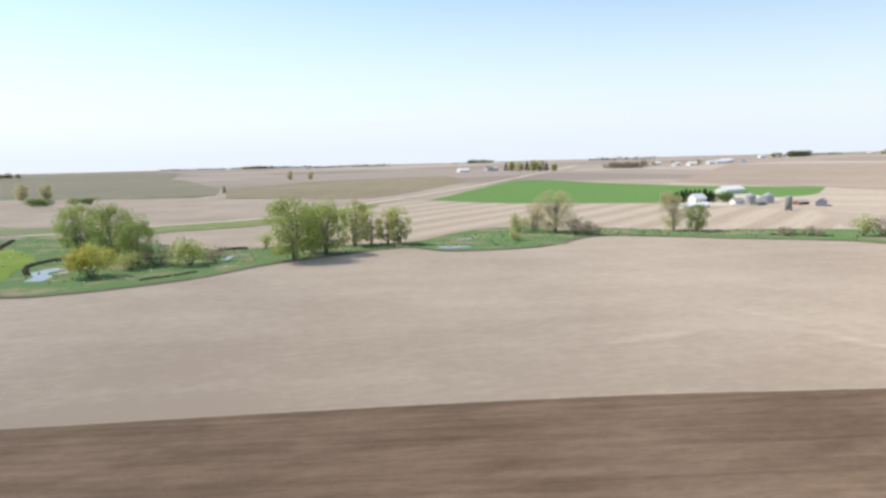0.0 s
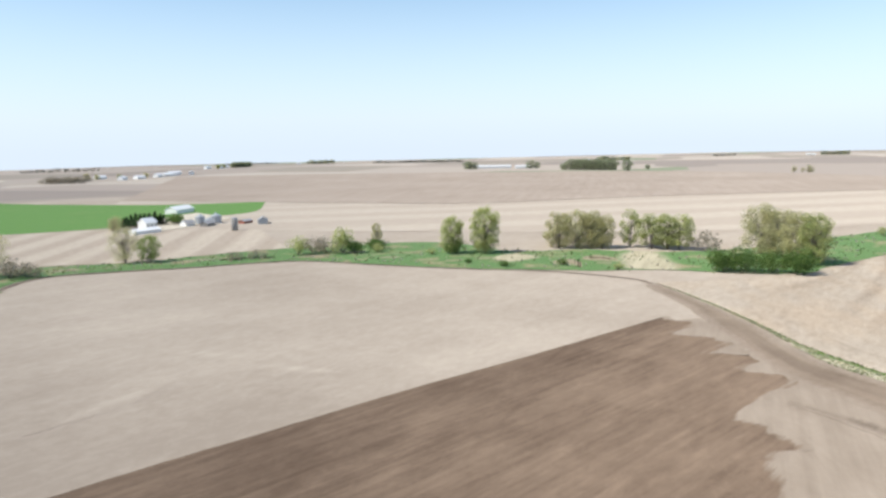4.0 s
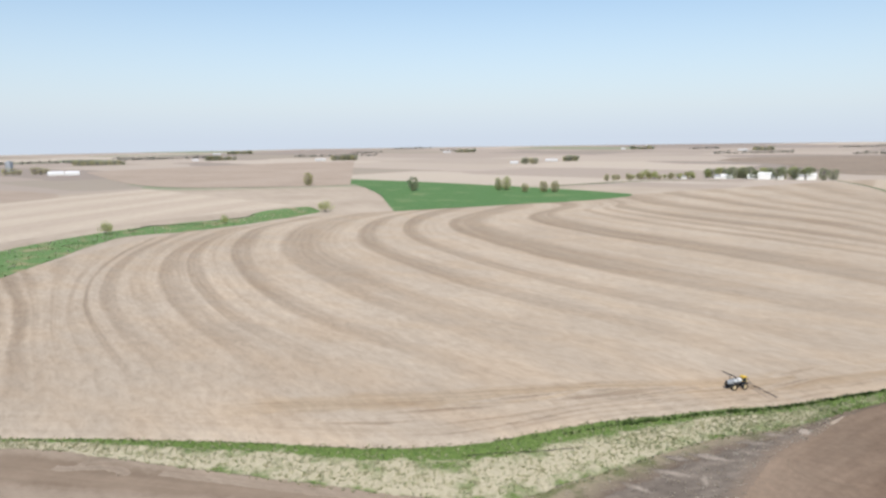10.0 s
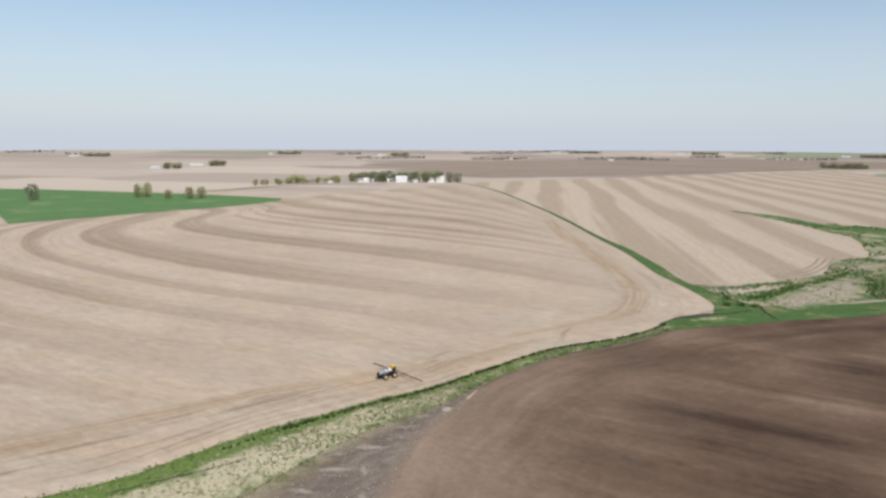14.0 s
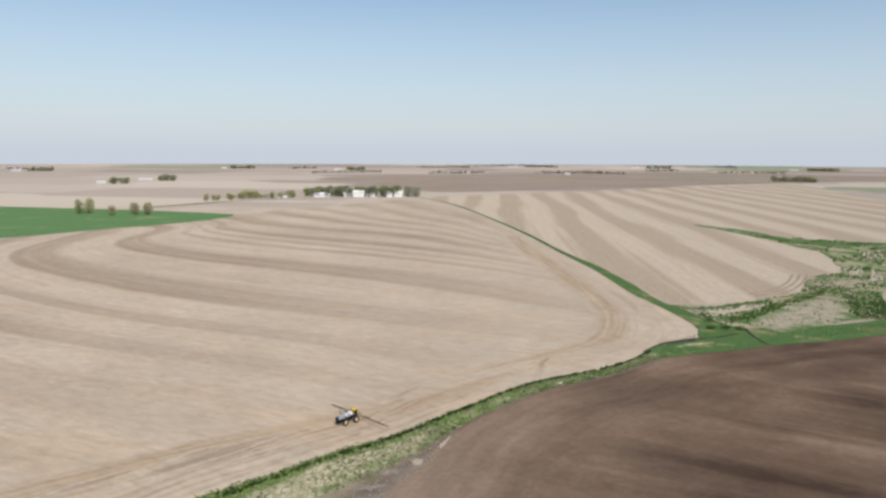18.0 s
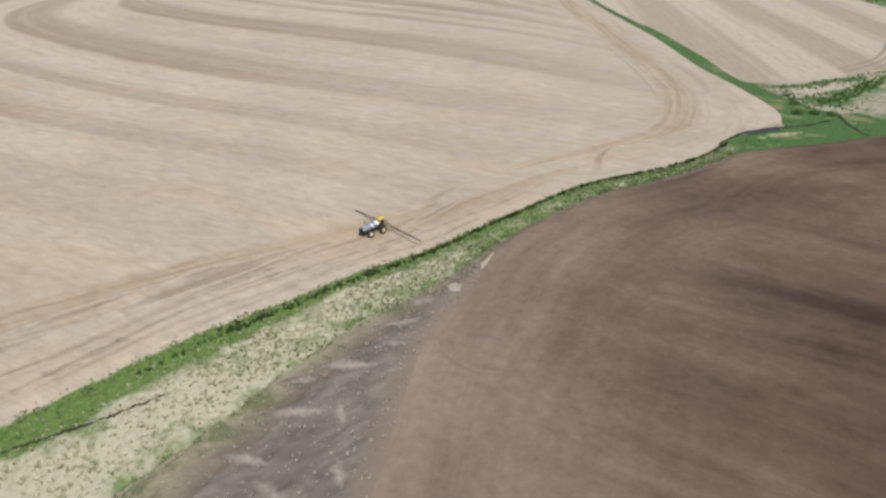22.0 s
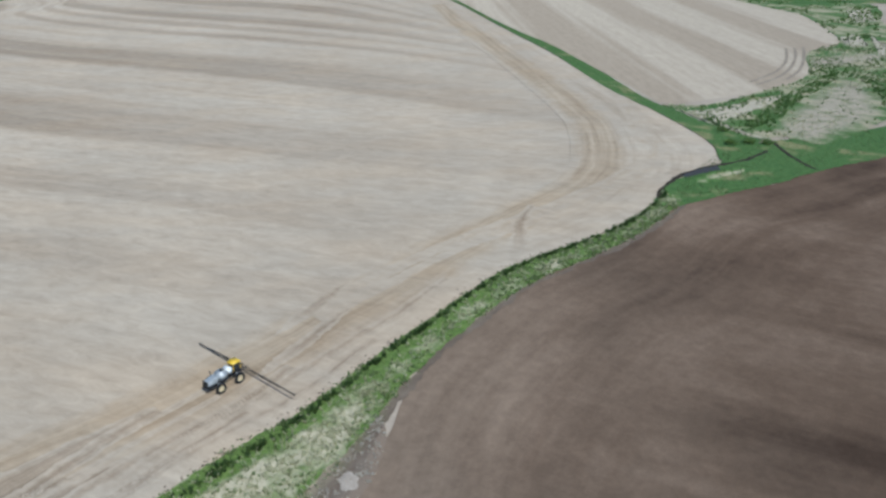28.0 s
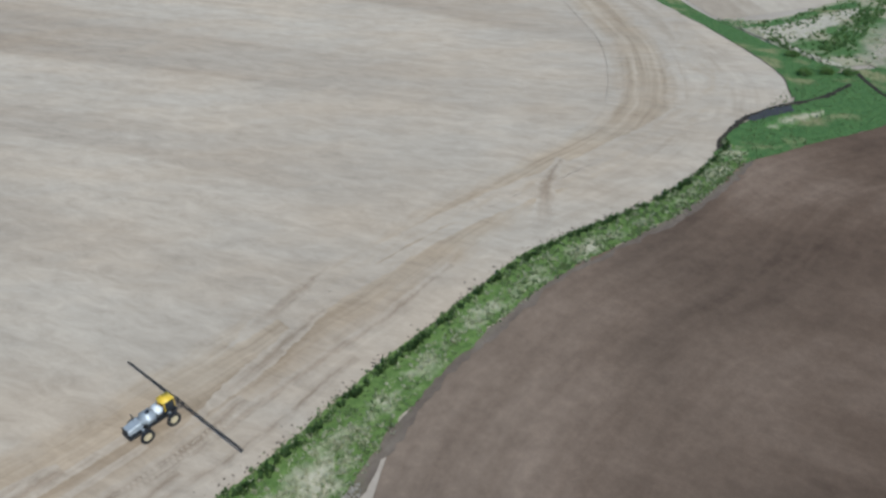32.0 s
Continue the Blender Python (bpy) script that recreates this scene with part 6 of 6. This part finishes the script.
s, rng = scatter(EA[740::30], EB[740::30], 2200, 113, 1)
blades("green_grass", s, rng.uniform(0.25, 0.65, len(s)), M_TUFT_G, 13, "fresh green grass in the narrow ditch", 6, 0.18)
s, rng = scatter(MEADOW_E[4:], MEADOW_W[7:], 3000, 105, 1)
s = s[(~inside(s, FLAT_E + FLAT_W[::-1])) | (rng.uniform(size=len(s)) < 0.15)]
blades("meadow_tussocks", s, rng.uniform(0.4, 1.0, len(s)), M_TUFT_D, 5, "dark green tussocks scattered over the meadow", 6, 0.25)
s, rng = scatter(((121, -388), (118, -416), (114, -444), (107, -475), (101, -505)), ((118, -380), (111, -402), (108, -432), (103, -460), (97, -488)), 480, 115)
blades("meadow_tussocks", s, rng.uniform(0.5, 1.1, len(s)), M_TUFT_D, 15, "belt of dark green tussocks beside dry grass", 6, 0.25)
s, rng = scatter(((90, -502), (83, -513), (74, -515), (66, -476), (58, -452)), ((76, -440), (70, -430), (65, -431), (60, -434), (56, -442)), 1000, 116)
blades("meadow_tussocks", s, rng.uniform(0.4, 1.0, len(s)), M_TUFT_D, 16, "dense green tussocks at the end of the meadow", 6, 0.25)
s, rng = scatter(MEADOW_E[1:5], MEADOW_W[2:7], 1500, 117, 1)
blades("meadow_tussocks", s, rng.uniform(0.6, 1.4, len(s)), M_TUFT_D, 17, "dark green tussocks in the far meadow", 6, 0.3)
s, rng = scatter(MEADOW_E[4:], MEADOW_W[7:], 1500, 106, -1)
blades("meadow_straw", s, rng.uniform(0.4, 0.9, len(s)), M_TUFT_S, 6, "pale dead grass tufts in the meadow", 5, 0.22, 0.9)
s, rng = scatter(((126, -308), (121, -345), (104, -377), (76, -408), (52, -436)), ((121, -297), (100, -331), (86, -360), (72, -388), (55, -416)), 2600, 107)
blades("green_grass", s, rng.uniform(0.15, 0.4, len(s)), M_TUFT_G, 7, "lush green grass at the ditch junction", 6, 0.2)
s, rng = scatter(LANE_E[2:], LANE_W[2:], 2600, 108)
blades("waterway_grass", s, rng.uniform(0.15, 0.4, len(s)), M_TUFT_G, 8, "green grass along the waterway", 6, 0.2)
s, rng = scatter(DITCH_W[9:15], ((98, -98), (116, -128), (130, -152), (135, -168), (138.6, -179.5), (143.5, -187)), 800, 109)
blades("field_debris", s, rng.uniform(0.10, 0.3, len(s)), M_TUFT_P, 9, "pale crop debris strewn on the muddy margin", 4, 0.6, 1.8, 0.17)


CREEK_N = ((-148, 318), (-98, 300), (-41, 339), (24, 380), (89, 364), (128, 398), (197, 367), (248, 337), (284, 243), (318, 184), (355, 117), (395, 98), (553, 52), (653, 12), (715, -108), (803, -188))
CREEK_S = ((-224, 488), (-123, 436), (-40, 398), (31, 400), (102, 455), (147, 433), (236, 394), (311, 357), (352, 300), (358, 247), (388, 198), (444, 148), (595, 97), (712, 8), (765, -100), (860, -190))
s, rng = scatter(CREEK_N, CREEK_S, 2200, 111, 1)
blades("meadow_tussocks", s, rng.uniform(0.4, 1.1, len(s)), M_TUFT_G, 11, "green tussocks in the creek meadow", 6, 0.3)
s, rng = scatter(CREEK_N, CREEK_S, 1600, 112, -1)
blades("meadow_straw", s, rng.uniform(0.5, 1.2, len(s)), M_TUFT_P, 12, "brown dead stalks in the creek meadow", 6, 0.22, 0.6)


def clods(name, spots, sizes, mat, seed, label):
    """Many small uneven lumps of earth as one mass."""
    rng = np.random.default_rng(seed)
    v, f = [], []
    ring = [(math.cos(6.28319 * k / 6), math.sin(6.28319 * k / 6)) for k in range(6)]
    for (x, y), r in zip(spots, sizes):
        z, k = float(rise(x, y)) + 0.2, len(v)
        a = rng.uniform(0.6, 1.5)
        v += [(x + cx * r * a * rng.uniform(0.7, 1.2), y + cy * r / a * rng.uniform(0.7, 1.2), z - 0.05) for cx, cy in ring]
        v += [(x + cx * r * a * 0.55, y + cy * r / a * 0.55, z + r * rng.uniform(0.3, 0.6)) for cx, cy in ring]
        f += [(k + i, k + (i + 1) % 6, k + 6 + (i + 1) % 6, k + 6 + i) for i in range(6)] + [tuple(k + 6 + i for i in range(6))]
    return tagged(raw_part(name, v, f, mat), label, "soil", kind="stuff")


M_CLOD = soil("dark_clod_soil", (0.075, 0.058, 0.045), (0.19, 0.155, 0.125), patch=0.5, grain=2.0)
clod_rng = np.random.default_rng(115)
at = np.clip(np.round(clod_rng.beta(2.2, 1.2, 700) * 1150 / 7) * 7 + clod_rng.normal(size=700) * 2, 0, 1199).astype(int)
side = (EA - EB)[at] / np.hypot(*(EA - EB)[at].T)[:, None]
clods("soil_clods", EA[at] + side * (clod_rng.exponential(0.7, 700) + 0.1)[:, None], clod_rng.uniform(0.08, 0.26, 700), M_CLOD, 16, "dark broken clods along the crumbling field edge")


def heap(x, y, r, h, seed, mat, name, label, category):
    """A low uneven mound."""
    rng = np.random.default_rng(seed)
    ph = rng.uniform(0, 6.28, 6)
    n, m = 26, 9
    v, f = [(x, y, float(rise(x, y)) + h + 0.1)], []
    for i in range(1, m):
        q = i / (m - 1)
        for k in range(n):
            a = 6.28319 * k / n
            rr = r * q * (1 + 0.18 * math.sin(2 * a + ph[0]) + 0.12 * math.sin(5 * a + ph[1]))
            z = h * (1 - q * q) * (1 + 0.25 * math.sin(3 * a + ph[2] + 4 * q)) + 0.05 * rng.normal() * (q < 0.95) - 0.1 * (q > 0.95)
            px, py = x + rr * math.cos(a), y + rr * math.sin(a)
            v.append((px, py, float(rise(px, py)) + z + 0.12))
    f = [(0, 1 + k, 1 + (k + 1) % n) for k in range(n)]
    for i in range(m - 2):
        for k in range(n):
            a, b = 1 + i * n + k, 1 + i * n + (k + 1) % n
            f.append((a, a + n, b + n, b))
    return tagged(mesh_object(name, v, f, mat), label, category)


M_HEAP = soil("pale_clod_soil", (0.26, 0.22, 0.19), (0.42, 0.37, 0.32), patch=0.8, grain=2.5)
heap(139.3, -171.5, 1.9, 0.45, 1, M_HEAP, "soil_mound", "low pale mound of dry soil on the field margin", "mound")
M_CRUMB = soil("pale_crumbling_soil", (0.27, 0.23, 0.195), (0.44, 0.385, 0.33), patch=0.6, grain=2.0, soft=1.0, most=0.9, base=lambda nt: soil_color(nt, **MARGIN)[0])
for k, (ax, ay, bx, by, w) in enumerate(((138, -129, 129, -138, 4.5), (134, -114, 125, -123, 4.0), (140, -146, 134, -158, 3.2), (139, -122, 133, -128, 3.0), (142, -158, 138, -166, 3.0), (131, -104, 122, -108, 3.4),
                                         (128, -126, 120, -120, 3.0), (124, -104, 112, -104, 3.5), (134, -142, 130, -148, 2.6), (118, -116, 110, -110, 3.0))):
    mx, my, dl = (ax + bx) / 2, (ay + by) / 2, math.hypot(bx - ax, by - ay)
    nx, ny = -(by - ay) / dl * w / 2, (bx - ax) / dl * w / 2
    patch("dry_soil", ((ax, ay), (mx + nx, my + ny), (bx, by)), ((ax - 0.1, ay), (mx - nx, my - ny), (bx - 0.1, by)), M_CRUMB, 0.2, 30, 9, (0.3, 0.3), 140 + k, "pale crumbling dry soil on the muddy margin", "soil")

DRIVE = np.array(((230, 20), (205, -25), (188, -65), (180, -100), (178, -120), (177, -140), (175.2, -158), (173.4, -172), (172.8, -177)))
for side, wid in ((1.6, 1.5), (-1.6, 1.3)):
    patch("wheel_track", offset(DRIVE, side - wid / 2), offset(DRIVE, side + wid / 2), M_STAIN, 0.218, 260, 5, (0.3, 0.3), 61, "dark wheel track pressed into the stubble", "track")
for k, (ya, yb, o, w) in enumerate(((-108, -168, 1.0, 6.5), (-124, -146, 5.0, 5.0), (-60, -108, 3.0, 4.5), (-92, -128, 8.0, 4.0), (-196, -222, 1.0, 4.0), (-40, -80, -4.0, 4.0), (-130, -160, -6.0, 4.0), (-180, -216, -5.0, 3.0))):
    run = [(np.interp(-y, -DRIVE[:, 1], DRIVE[:, 0]) + o + 0.5 * w - 0.5 * w * math.sin(math.pi * q), y) for q, y in zip(np.linspace(0, 1, 9), np.linspace(ya, yb, 9))]
    run2 = [(np.interp(-y, -DRIVE[:, 1], DRIVE[:, 0]) + o + 0.5 * w + 0.2 + 0.5 * w * math.sin(math.pi * q), y) for q, y in zip(np.linspace(0, 1, 9), np.linspace(ya, yb, 9))]
    patch("soil_streak", run, run2, M_STAIN, 0.223, 80, 9, (0.3, 0.3), 160 + k, "dark damp streak along the wheel tracks", "soil")
for k, (ya, yb, o, w) in enumerate(((-84, -176, 5.0, 0.8), (-96, -190, 8.5, 1.0), (-70, -150, 12.5, 1.2), (-110, -205, 3.0, 0.7), (-120, -168, 15.0, 1.4), (-150, -232, 6.5, 0.8), (-60, -112, 7.0, 1.0))):
    run = [(np.interp(-y, [-p[1] for p in DITCH_E], [p[0] for p in DITCH_E]) + o + 0.7 * math.sin(y * 0.09 + k), y) for y in np.linspace(ya, yb, 14)]
    patch("soil_streak", run, offset(run, 1.2 + 1.6 * w), M_STAIN, 0.225, 120, 5, (0.25, 0.25), 180 + k, "thin dark furrow along the stubble headland", "soil")
for k, (run, w) in enumerate(((((193, 17), (191, 13.9), (188.6, 6.3), (184.2, 1.2), (180.6, 0.6), (179.9, 1.8)), 1.6), (((179, -7), (176.8, -10), (164.9, -25.3), (150.7, -44.3), (146, -51)), 1.3))):
    patch("soil_streak", run, offset(run, -1.2 - w), M_STAIN_W, 0.175, 80, 7, (0.3, 0.3), 190 + k, "dark wheel mark curving over the brown soil", "soil")
patch("soil_streak", ((183, 50), (181, 42.7), (179.5, 30.2), (173, 17.8), (166.3, 7.9), (157, 0), (147, -6)), ((180, 50), (176.5, 41.5), (171.2, 28.7), (164, 19.3), (156, 10.7), (149, 5.4), (141, 0)), M_STAIN_W, 0.17, 90, 12, (0.4, 0.4), 63, "dark damp streak across the bare soil", "soil")
patch("soil_streak", ((190, 14), (197, 5), (183, -5)), ((189.5, 14), (190, 5), (182.5, -4)), M_STAIN_W, 0.18, 50, 8, (0.4, 0.4), 64, "dark curved turning mark in bare soil", "soil")
patch("soil_streak", ((150, -247), (153, -256), (157, -266), (158, -278)), ((147, -249), (148.5, -257), (153, -266), (156, -278)), M_STAIN, 0.227, 60, 8, (0.4, 0.4), 65, "dark damp streak across the headland", "soil")
M_TURN = soil("turned_soil", (0.15, 0.112, 0.083), (0.215, 0.165, 0.125), patch=0.2)
M_CORNER = soil("churned_corner_soil", (0.20, 0.163, 0.128), (0.30, 0.25, 0.198), patch=0.3)
for k, rr in enumerate((9.0, 11.0)):
    arc = [(117 + rr * math.cos(c), -158 + rr * math.sin(c)) for c in np.linspace(0.6, 2.6, 9)]
    arc2 = [(117 + (rr + 0.7) * math.cos(c), -158 + (rr + 0.7) * math.sin(c)) for c in np.linspace(0.6, 2.6, 9)]
    patch("wheel_track", arc, arc2, M_TURN, 0.15, 60, 3, (0.1, 0.1), 80 + k, "dark circular turning mark in the worked soil", "track")

# the turn of earlier passes: along the ditch, round the corner and up beside the waterway
PASS = np.array(((216, -22), (205, -60), (196, -90), (188, -120), (182, -145), (177, -162), (173.8, -178), (171, -192), (168.5, -206), (165.5, -223), (161, -250), (155.5, -272), (150, -291), (149, -311), (156, -334), (174, -369), (213, -420), (270, -487), (340, -566), (403, -645)), float)
patch("wheel_track", offset(PASS, -9), offset(PASS, 11), M_OCHRE, 0.208, 420, 13, (0.5, 0.5), 67, "ochre churned track along the headland and round its corner", "track")
RUT = np.array(((172, -205), (166, -232), (158, -256), (150.5, -273), (141.2, -300), (136, -323), (137, -341), (148, -354), (168, -401), (217, -472)), float)
for k, (o, w) in enumerate(((0.0, 1.6), (3.6, 2.2))):
    patch("wheel_track", offset(RUT, o - w), offset(RUT, o + w), M_OCHRE, 0.213, 260, 7, (0.5, 0.5), 68 + k, "churned rut curving round the headland corner", "track")
for k, run in enumerate((((129, -558), (125, -529), (124, -504), (126, -485), (132, -462)), ((125, -562), (121, -531), (120, -502), (122, -480), (128, -458)), ((121, -567), (117, -531), (115.5, -500), (118, -476)))):
    patch("wheel_track", offset(run, 0.8), offset(run, -0.8), M_CORNER, 0.24, 60, 3, (0.15, 0.15), 69 + k, "dark curved wheel track at the field's corner", "track")

# creek water and cut banks
M_WATER, nt, b = material("creek_water", 0.06, 0, 0.5)
b.inputs[0].default_value = (0.06, 0.075, 0.08, 1)
bump(nt, b, noise_of(nt, where(nt), 1.5, 2), 0.05, 0.05)
M_BANK = soil("wet_bank_and_shade", (0.02, 0.017, 0.014), (0.055, 0.045, 0.035), patch=0.3)
M_MUD = soil("pale_mud", (0.34, 0.29, 0.23), (0.50, 0.44, 0.36), patch=0.2)


M_POOL, nt, b = material("muddy_pool_water", 0.55, 0, 0.12)
b.inputs[0].default_value = (0.05, 0.048, 0.05, 1)
bump(nt, b, noise_of(nt, where(nt), 1.5, 2), 0.1, 0.05)


def water(a, b, label="shallow pale creek water winding through grass", mat=M_WATER):
    patch("creek_water", a, b, mat, 0.34, 40, 4, (0.3, 0.3), 90, label, "water")


water(((-130, 312), (-131, 324), (-137, 336), (-131, 345)), ((-138, 313), (-139, 325), (-145, 338), (-140, 350)))
water(((38, 373), (46, 376), (57, 371)), ((40, 368), (48, 365), (56, 367)), "still pond water in the meadow")
water(((-67, 354), (-65, 368)), ((-63, 354), (-62, 368)))
water(((53, 404), (63, 405)), ((54, 400), (63, 400)), "still pond water in the meadow")
water(((126.8, -317.5), (124.2, -324.5), (119.4, -331.5)), ((125, -317), (121.8, -322.5), (118, -328.5)), "dark muddy pool at the ditch junction", M_POOL)


def bank(pts, h, label="undercut black earth bank of the creek"):
    """A steep bare earth face, thick, along a line."""
    line, _ = smooth_line(pts, 30)
    line = rag(line, 0.9, 5)
    back = offset(line, 1.1)
    v, f = [], []
    for (x, y), (bx, by) in zip(line, back):
        z = float(rise(x, y)) + 0.2
        v += [(x, y, z - 0.3), (x * 0.9 + bx * 0.1, y * 0.9 + by * 0.1, z + h * 0.55), (bx, by, z + h * 0.5), (bx + (bx - x), by + (by - y), z - 0.3)]
    for i in range(29):
        for k in range(3):
            a = i * 4 + k
            f.append((a, a + 4, a + 5, a + 1))
    tagged(mesh_object("creek_bank", v, f, M_BANK), label, "bank", kind="structure")


bank(((-146, 381), (-153, 372), (-155, 356), (-145, 331)), 2.2)
bank(((-215, 478), (-206, 443), (-200, 425)), 2.5)
bank(((-60, 396), (-67, 397), (-74, 393), (-75, 378)), 2.0)
bank(((-72, 322), (-78, 315), (-90, 306)), 1.0)
bank(((728, -60), (731, -30), (728, -8), (690, 5)), 0.8)
bank(((800, -118), (770, -104), (752, -70)), 0.7)
bank(((222, 372), (236, 366), (246, 355)), 1.0)
patch("mud_bar", ((-134, 330), (-130, 342), (-124, 352)), ((-130, 330), (-126, 340), (-121, 349)), M_MUD, 0.31, 30, 4, (0.6, 0.6), 93, "pale mud bar beside the creek", "soil")
M_SAND_G = soil("pale_sand_in_grass", (0.36, 0.31, 0.22), (0.50, 0.43, 0.32), patch=0.08, turn=20, soft=2.0, base=lambda nt: grass_color(nt, (0.048, 0.11, 0.03), (0.105, 0.195, 0.055), (0.25, 0.24, 0.12), 0.18, 0.05)[0])
patch("sand_patch", ((325, 254), (341, 256), (346, 244), (342, 233)), ((314, 247), (310, 232), (323, 229), (333, 228)), M_SAND, 0.3, 50, 10, (1.0, 1.0), 97, "bare pale soil worn into the creek meadow", "soil")
patch("dead_grass", ((333, 219), (345, 216), (338, 204)), ((320, 210), (322, 201), (319, 192)), M_DULL, 0.31, 40, 8, (1.0, 1.0), 98, "brown dead grass beside the creek", "grass")
patch("dead_grass", ((354, 213), (366, 211), (362, 196)), ((341, 206), (342, 196), (347, 187)), M_DULL, 0.315, 40, 8, (1.0, 1.0), 99, "brown dead grass on a creek bank", "grass")
patch("creek_bank", ((352, 208), (356, 203), (356, 196)), ((350, 207), (353.5, 202), (353.5, 195.5)), M_BANK, 0.33, 30, 4, (0.5, 0.5), 100, "dark eroded bank of the creek", "soil")
patch("sand_patch", ((388, 206), (362, 200), (336, 184), (330, 176)), ((396, 184), (370, 164), (350, 150), (342, 150)), M_SAND, 0.3, 60, 10, (1.0, 1.0), 95, "pale sandy track through the meadow", "soil")
patch("sand_patch", ((123, -316), (118.4, -325.5), (112, -334.5)), ((120.5, -314), (116.3, -320), (111.2, -328.5)), M_SAND_G, 0.32, 40, 5, (0.8, 0.8), 96, "pale sandy patch by the ditch pool", "soil")
patch("sand_patch", ((129, -296), (127, -300), (123, -301)), ((126.5, -293), (123.5, -296), (121.5, -297.5)), M_SAND_G, 0.325, 30, 6, (0.5, 0.5), 94, "pale sandy spot at the end of the ditch", "soil")
# the washed-out channel in the grassy ditch, and the dark cut through the junction grass
CUT = np.array(((157.6, -76), (156.2, -82.7), (154.1, -90.2), (152.1, -97.5), (150.4, -107.4)), float)
BED = np.array(((128, -297), (129, -306), (127.3, -317), (123.7, -326), (118, -334.5), (112.5, -343.5), (108.8, -356)), float)
patch("ditch_cut", offset(BED, -0.7), offset(BED, 0.6), M_BANK, 0.31, 160, 4, (0.4, 0.4), 99, "dark undercut bank below the tip of the field", "ditch")
# flat black strip that paints the shadow inside the channel
patch("ditch_cut", offset(CUT, -0.3), offset(CUT, 0.3), M_BANK, 0.30, 120, 4, (0.35, 0.35), 98, "narrow washed-out channel in the grassy ditch, its shade painted black", "ditch")
patch("ditch_cut", ((108.5, -369), (103.2, -358), (96, -348), (92.4, -345.3)), ((109.6, -368.2), (104.4, -357.2), (97, -347.2), (93, -344.4)), M_BANK, 0.3, 40, 3, (0.3, 0.3), 97, "narrow dark drainage cut in the grass", "ditch")
for x, y in ((116, -361), (120, -356), (110, -364), (126, -372)):
    plant("darkbush", x, y, 1.6, 1.3, "weeds at the ditch junction")

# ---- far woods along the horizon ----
# leaf colour greyed and paled: the haze over the far treelines is painted in
M_WOOD = foliage("hazy_distant_woods", (0.22, 0.225, 0.19), (0.34, 0.335, 0.29))


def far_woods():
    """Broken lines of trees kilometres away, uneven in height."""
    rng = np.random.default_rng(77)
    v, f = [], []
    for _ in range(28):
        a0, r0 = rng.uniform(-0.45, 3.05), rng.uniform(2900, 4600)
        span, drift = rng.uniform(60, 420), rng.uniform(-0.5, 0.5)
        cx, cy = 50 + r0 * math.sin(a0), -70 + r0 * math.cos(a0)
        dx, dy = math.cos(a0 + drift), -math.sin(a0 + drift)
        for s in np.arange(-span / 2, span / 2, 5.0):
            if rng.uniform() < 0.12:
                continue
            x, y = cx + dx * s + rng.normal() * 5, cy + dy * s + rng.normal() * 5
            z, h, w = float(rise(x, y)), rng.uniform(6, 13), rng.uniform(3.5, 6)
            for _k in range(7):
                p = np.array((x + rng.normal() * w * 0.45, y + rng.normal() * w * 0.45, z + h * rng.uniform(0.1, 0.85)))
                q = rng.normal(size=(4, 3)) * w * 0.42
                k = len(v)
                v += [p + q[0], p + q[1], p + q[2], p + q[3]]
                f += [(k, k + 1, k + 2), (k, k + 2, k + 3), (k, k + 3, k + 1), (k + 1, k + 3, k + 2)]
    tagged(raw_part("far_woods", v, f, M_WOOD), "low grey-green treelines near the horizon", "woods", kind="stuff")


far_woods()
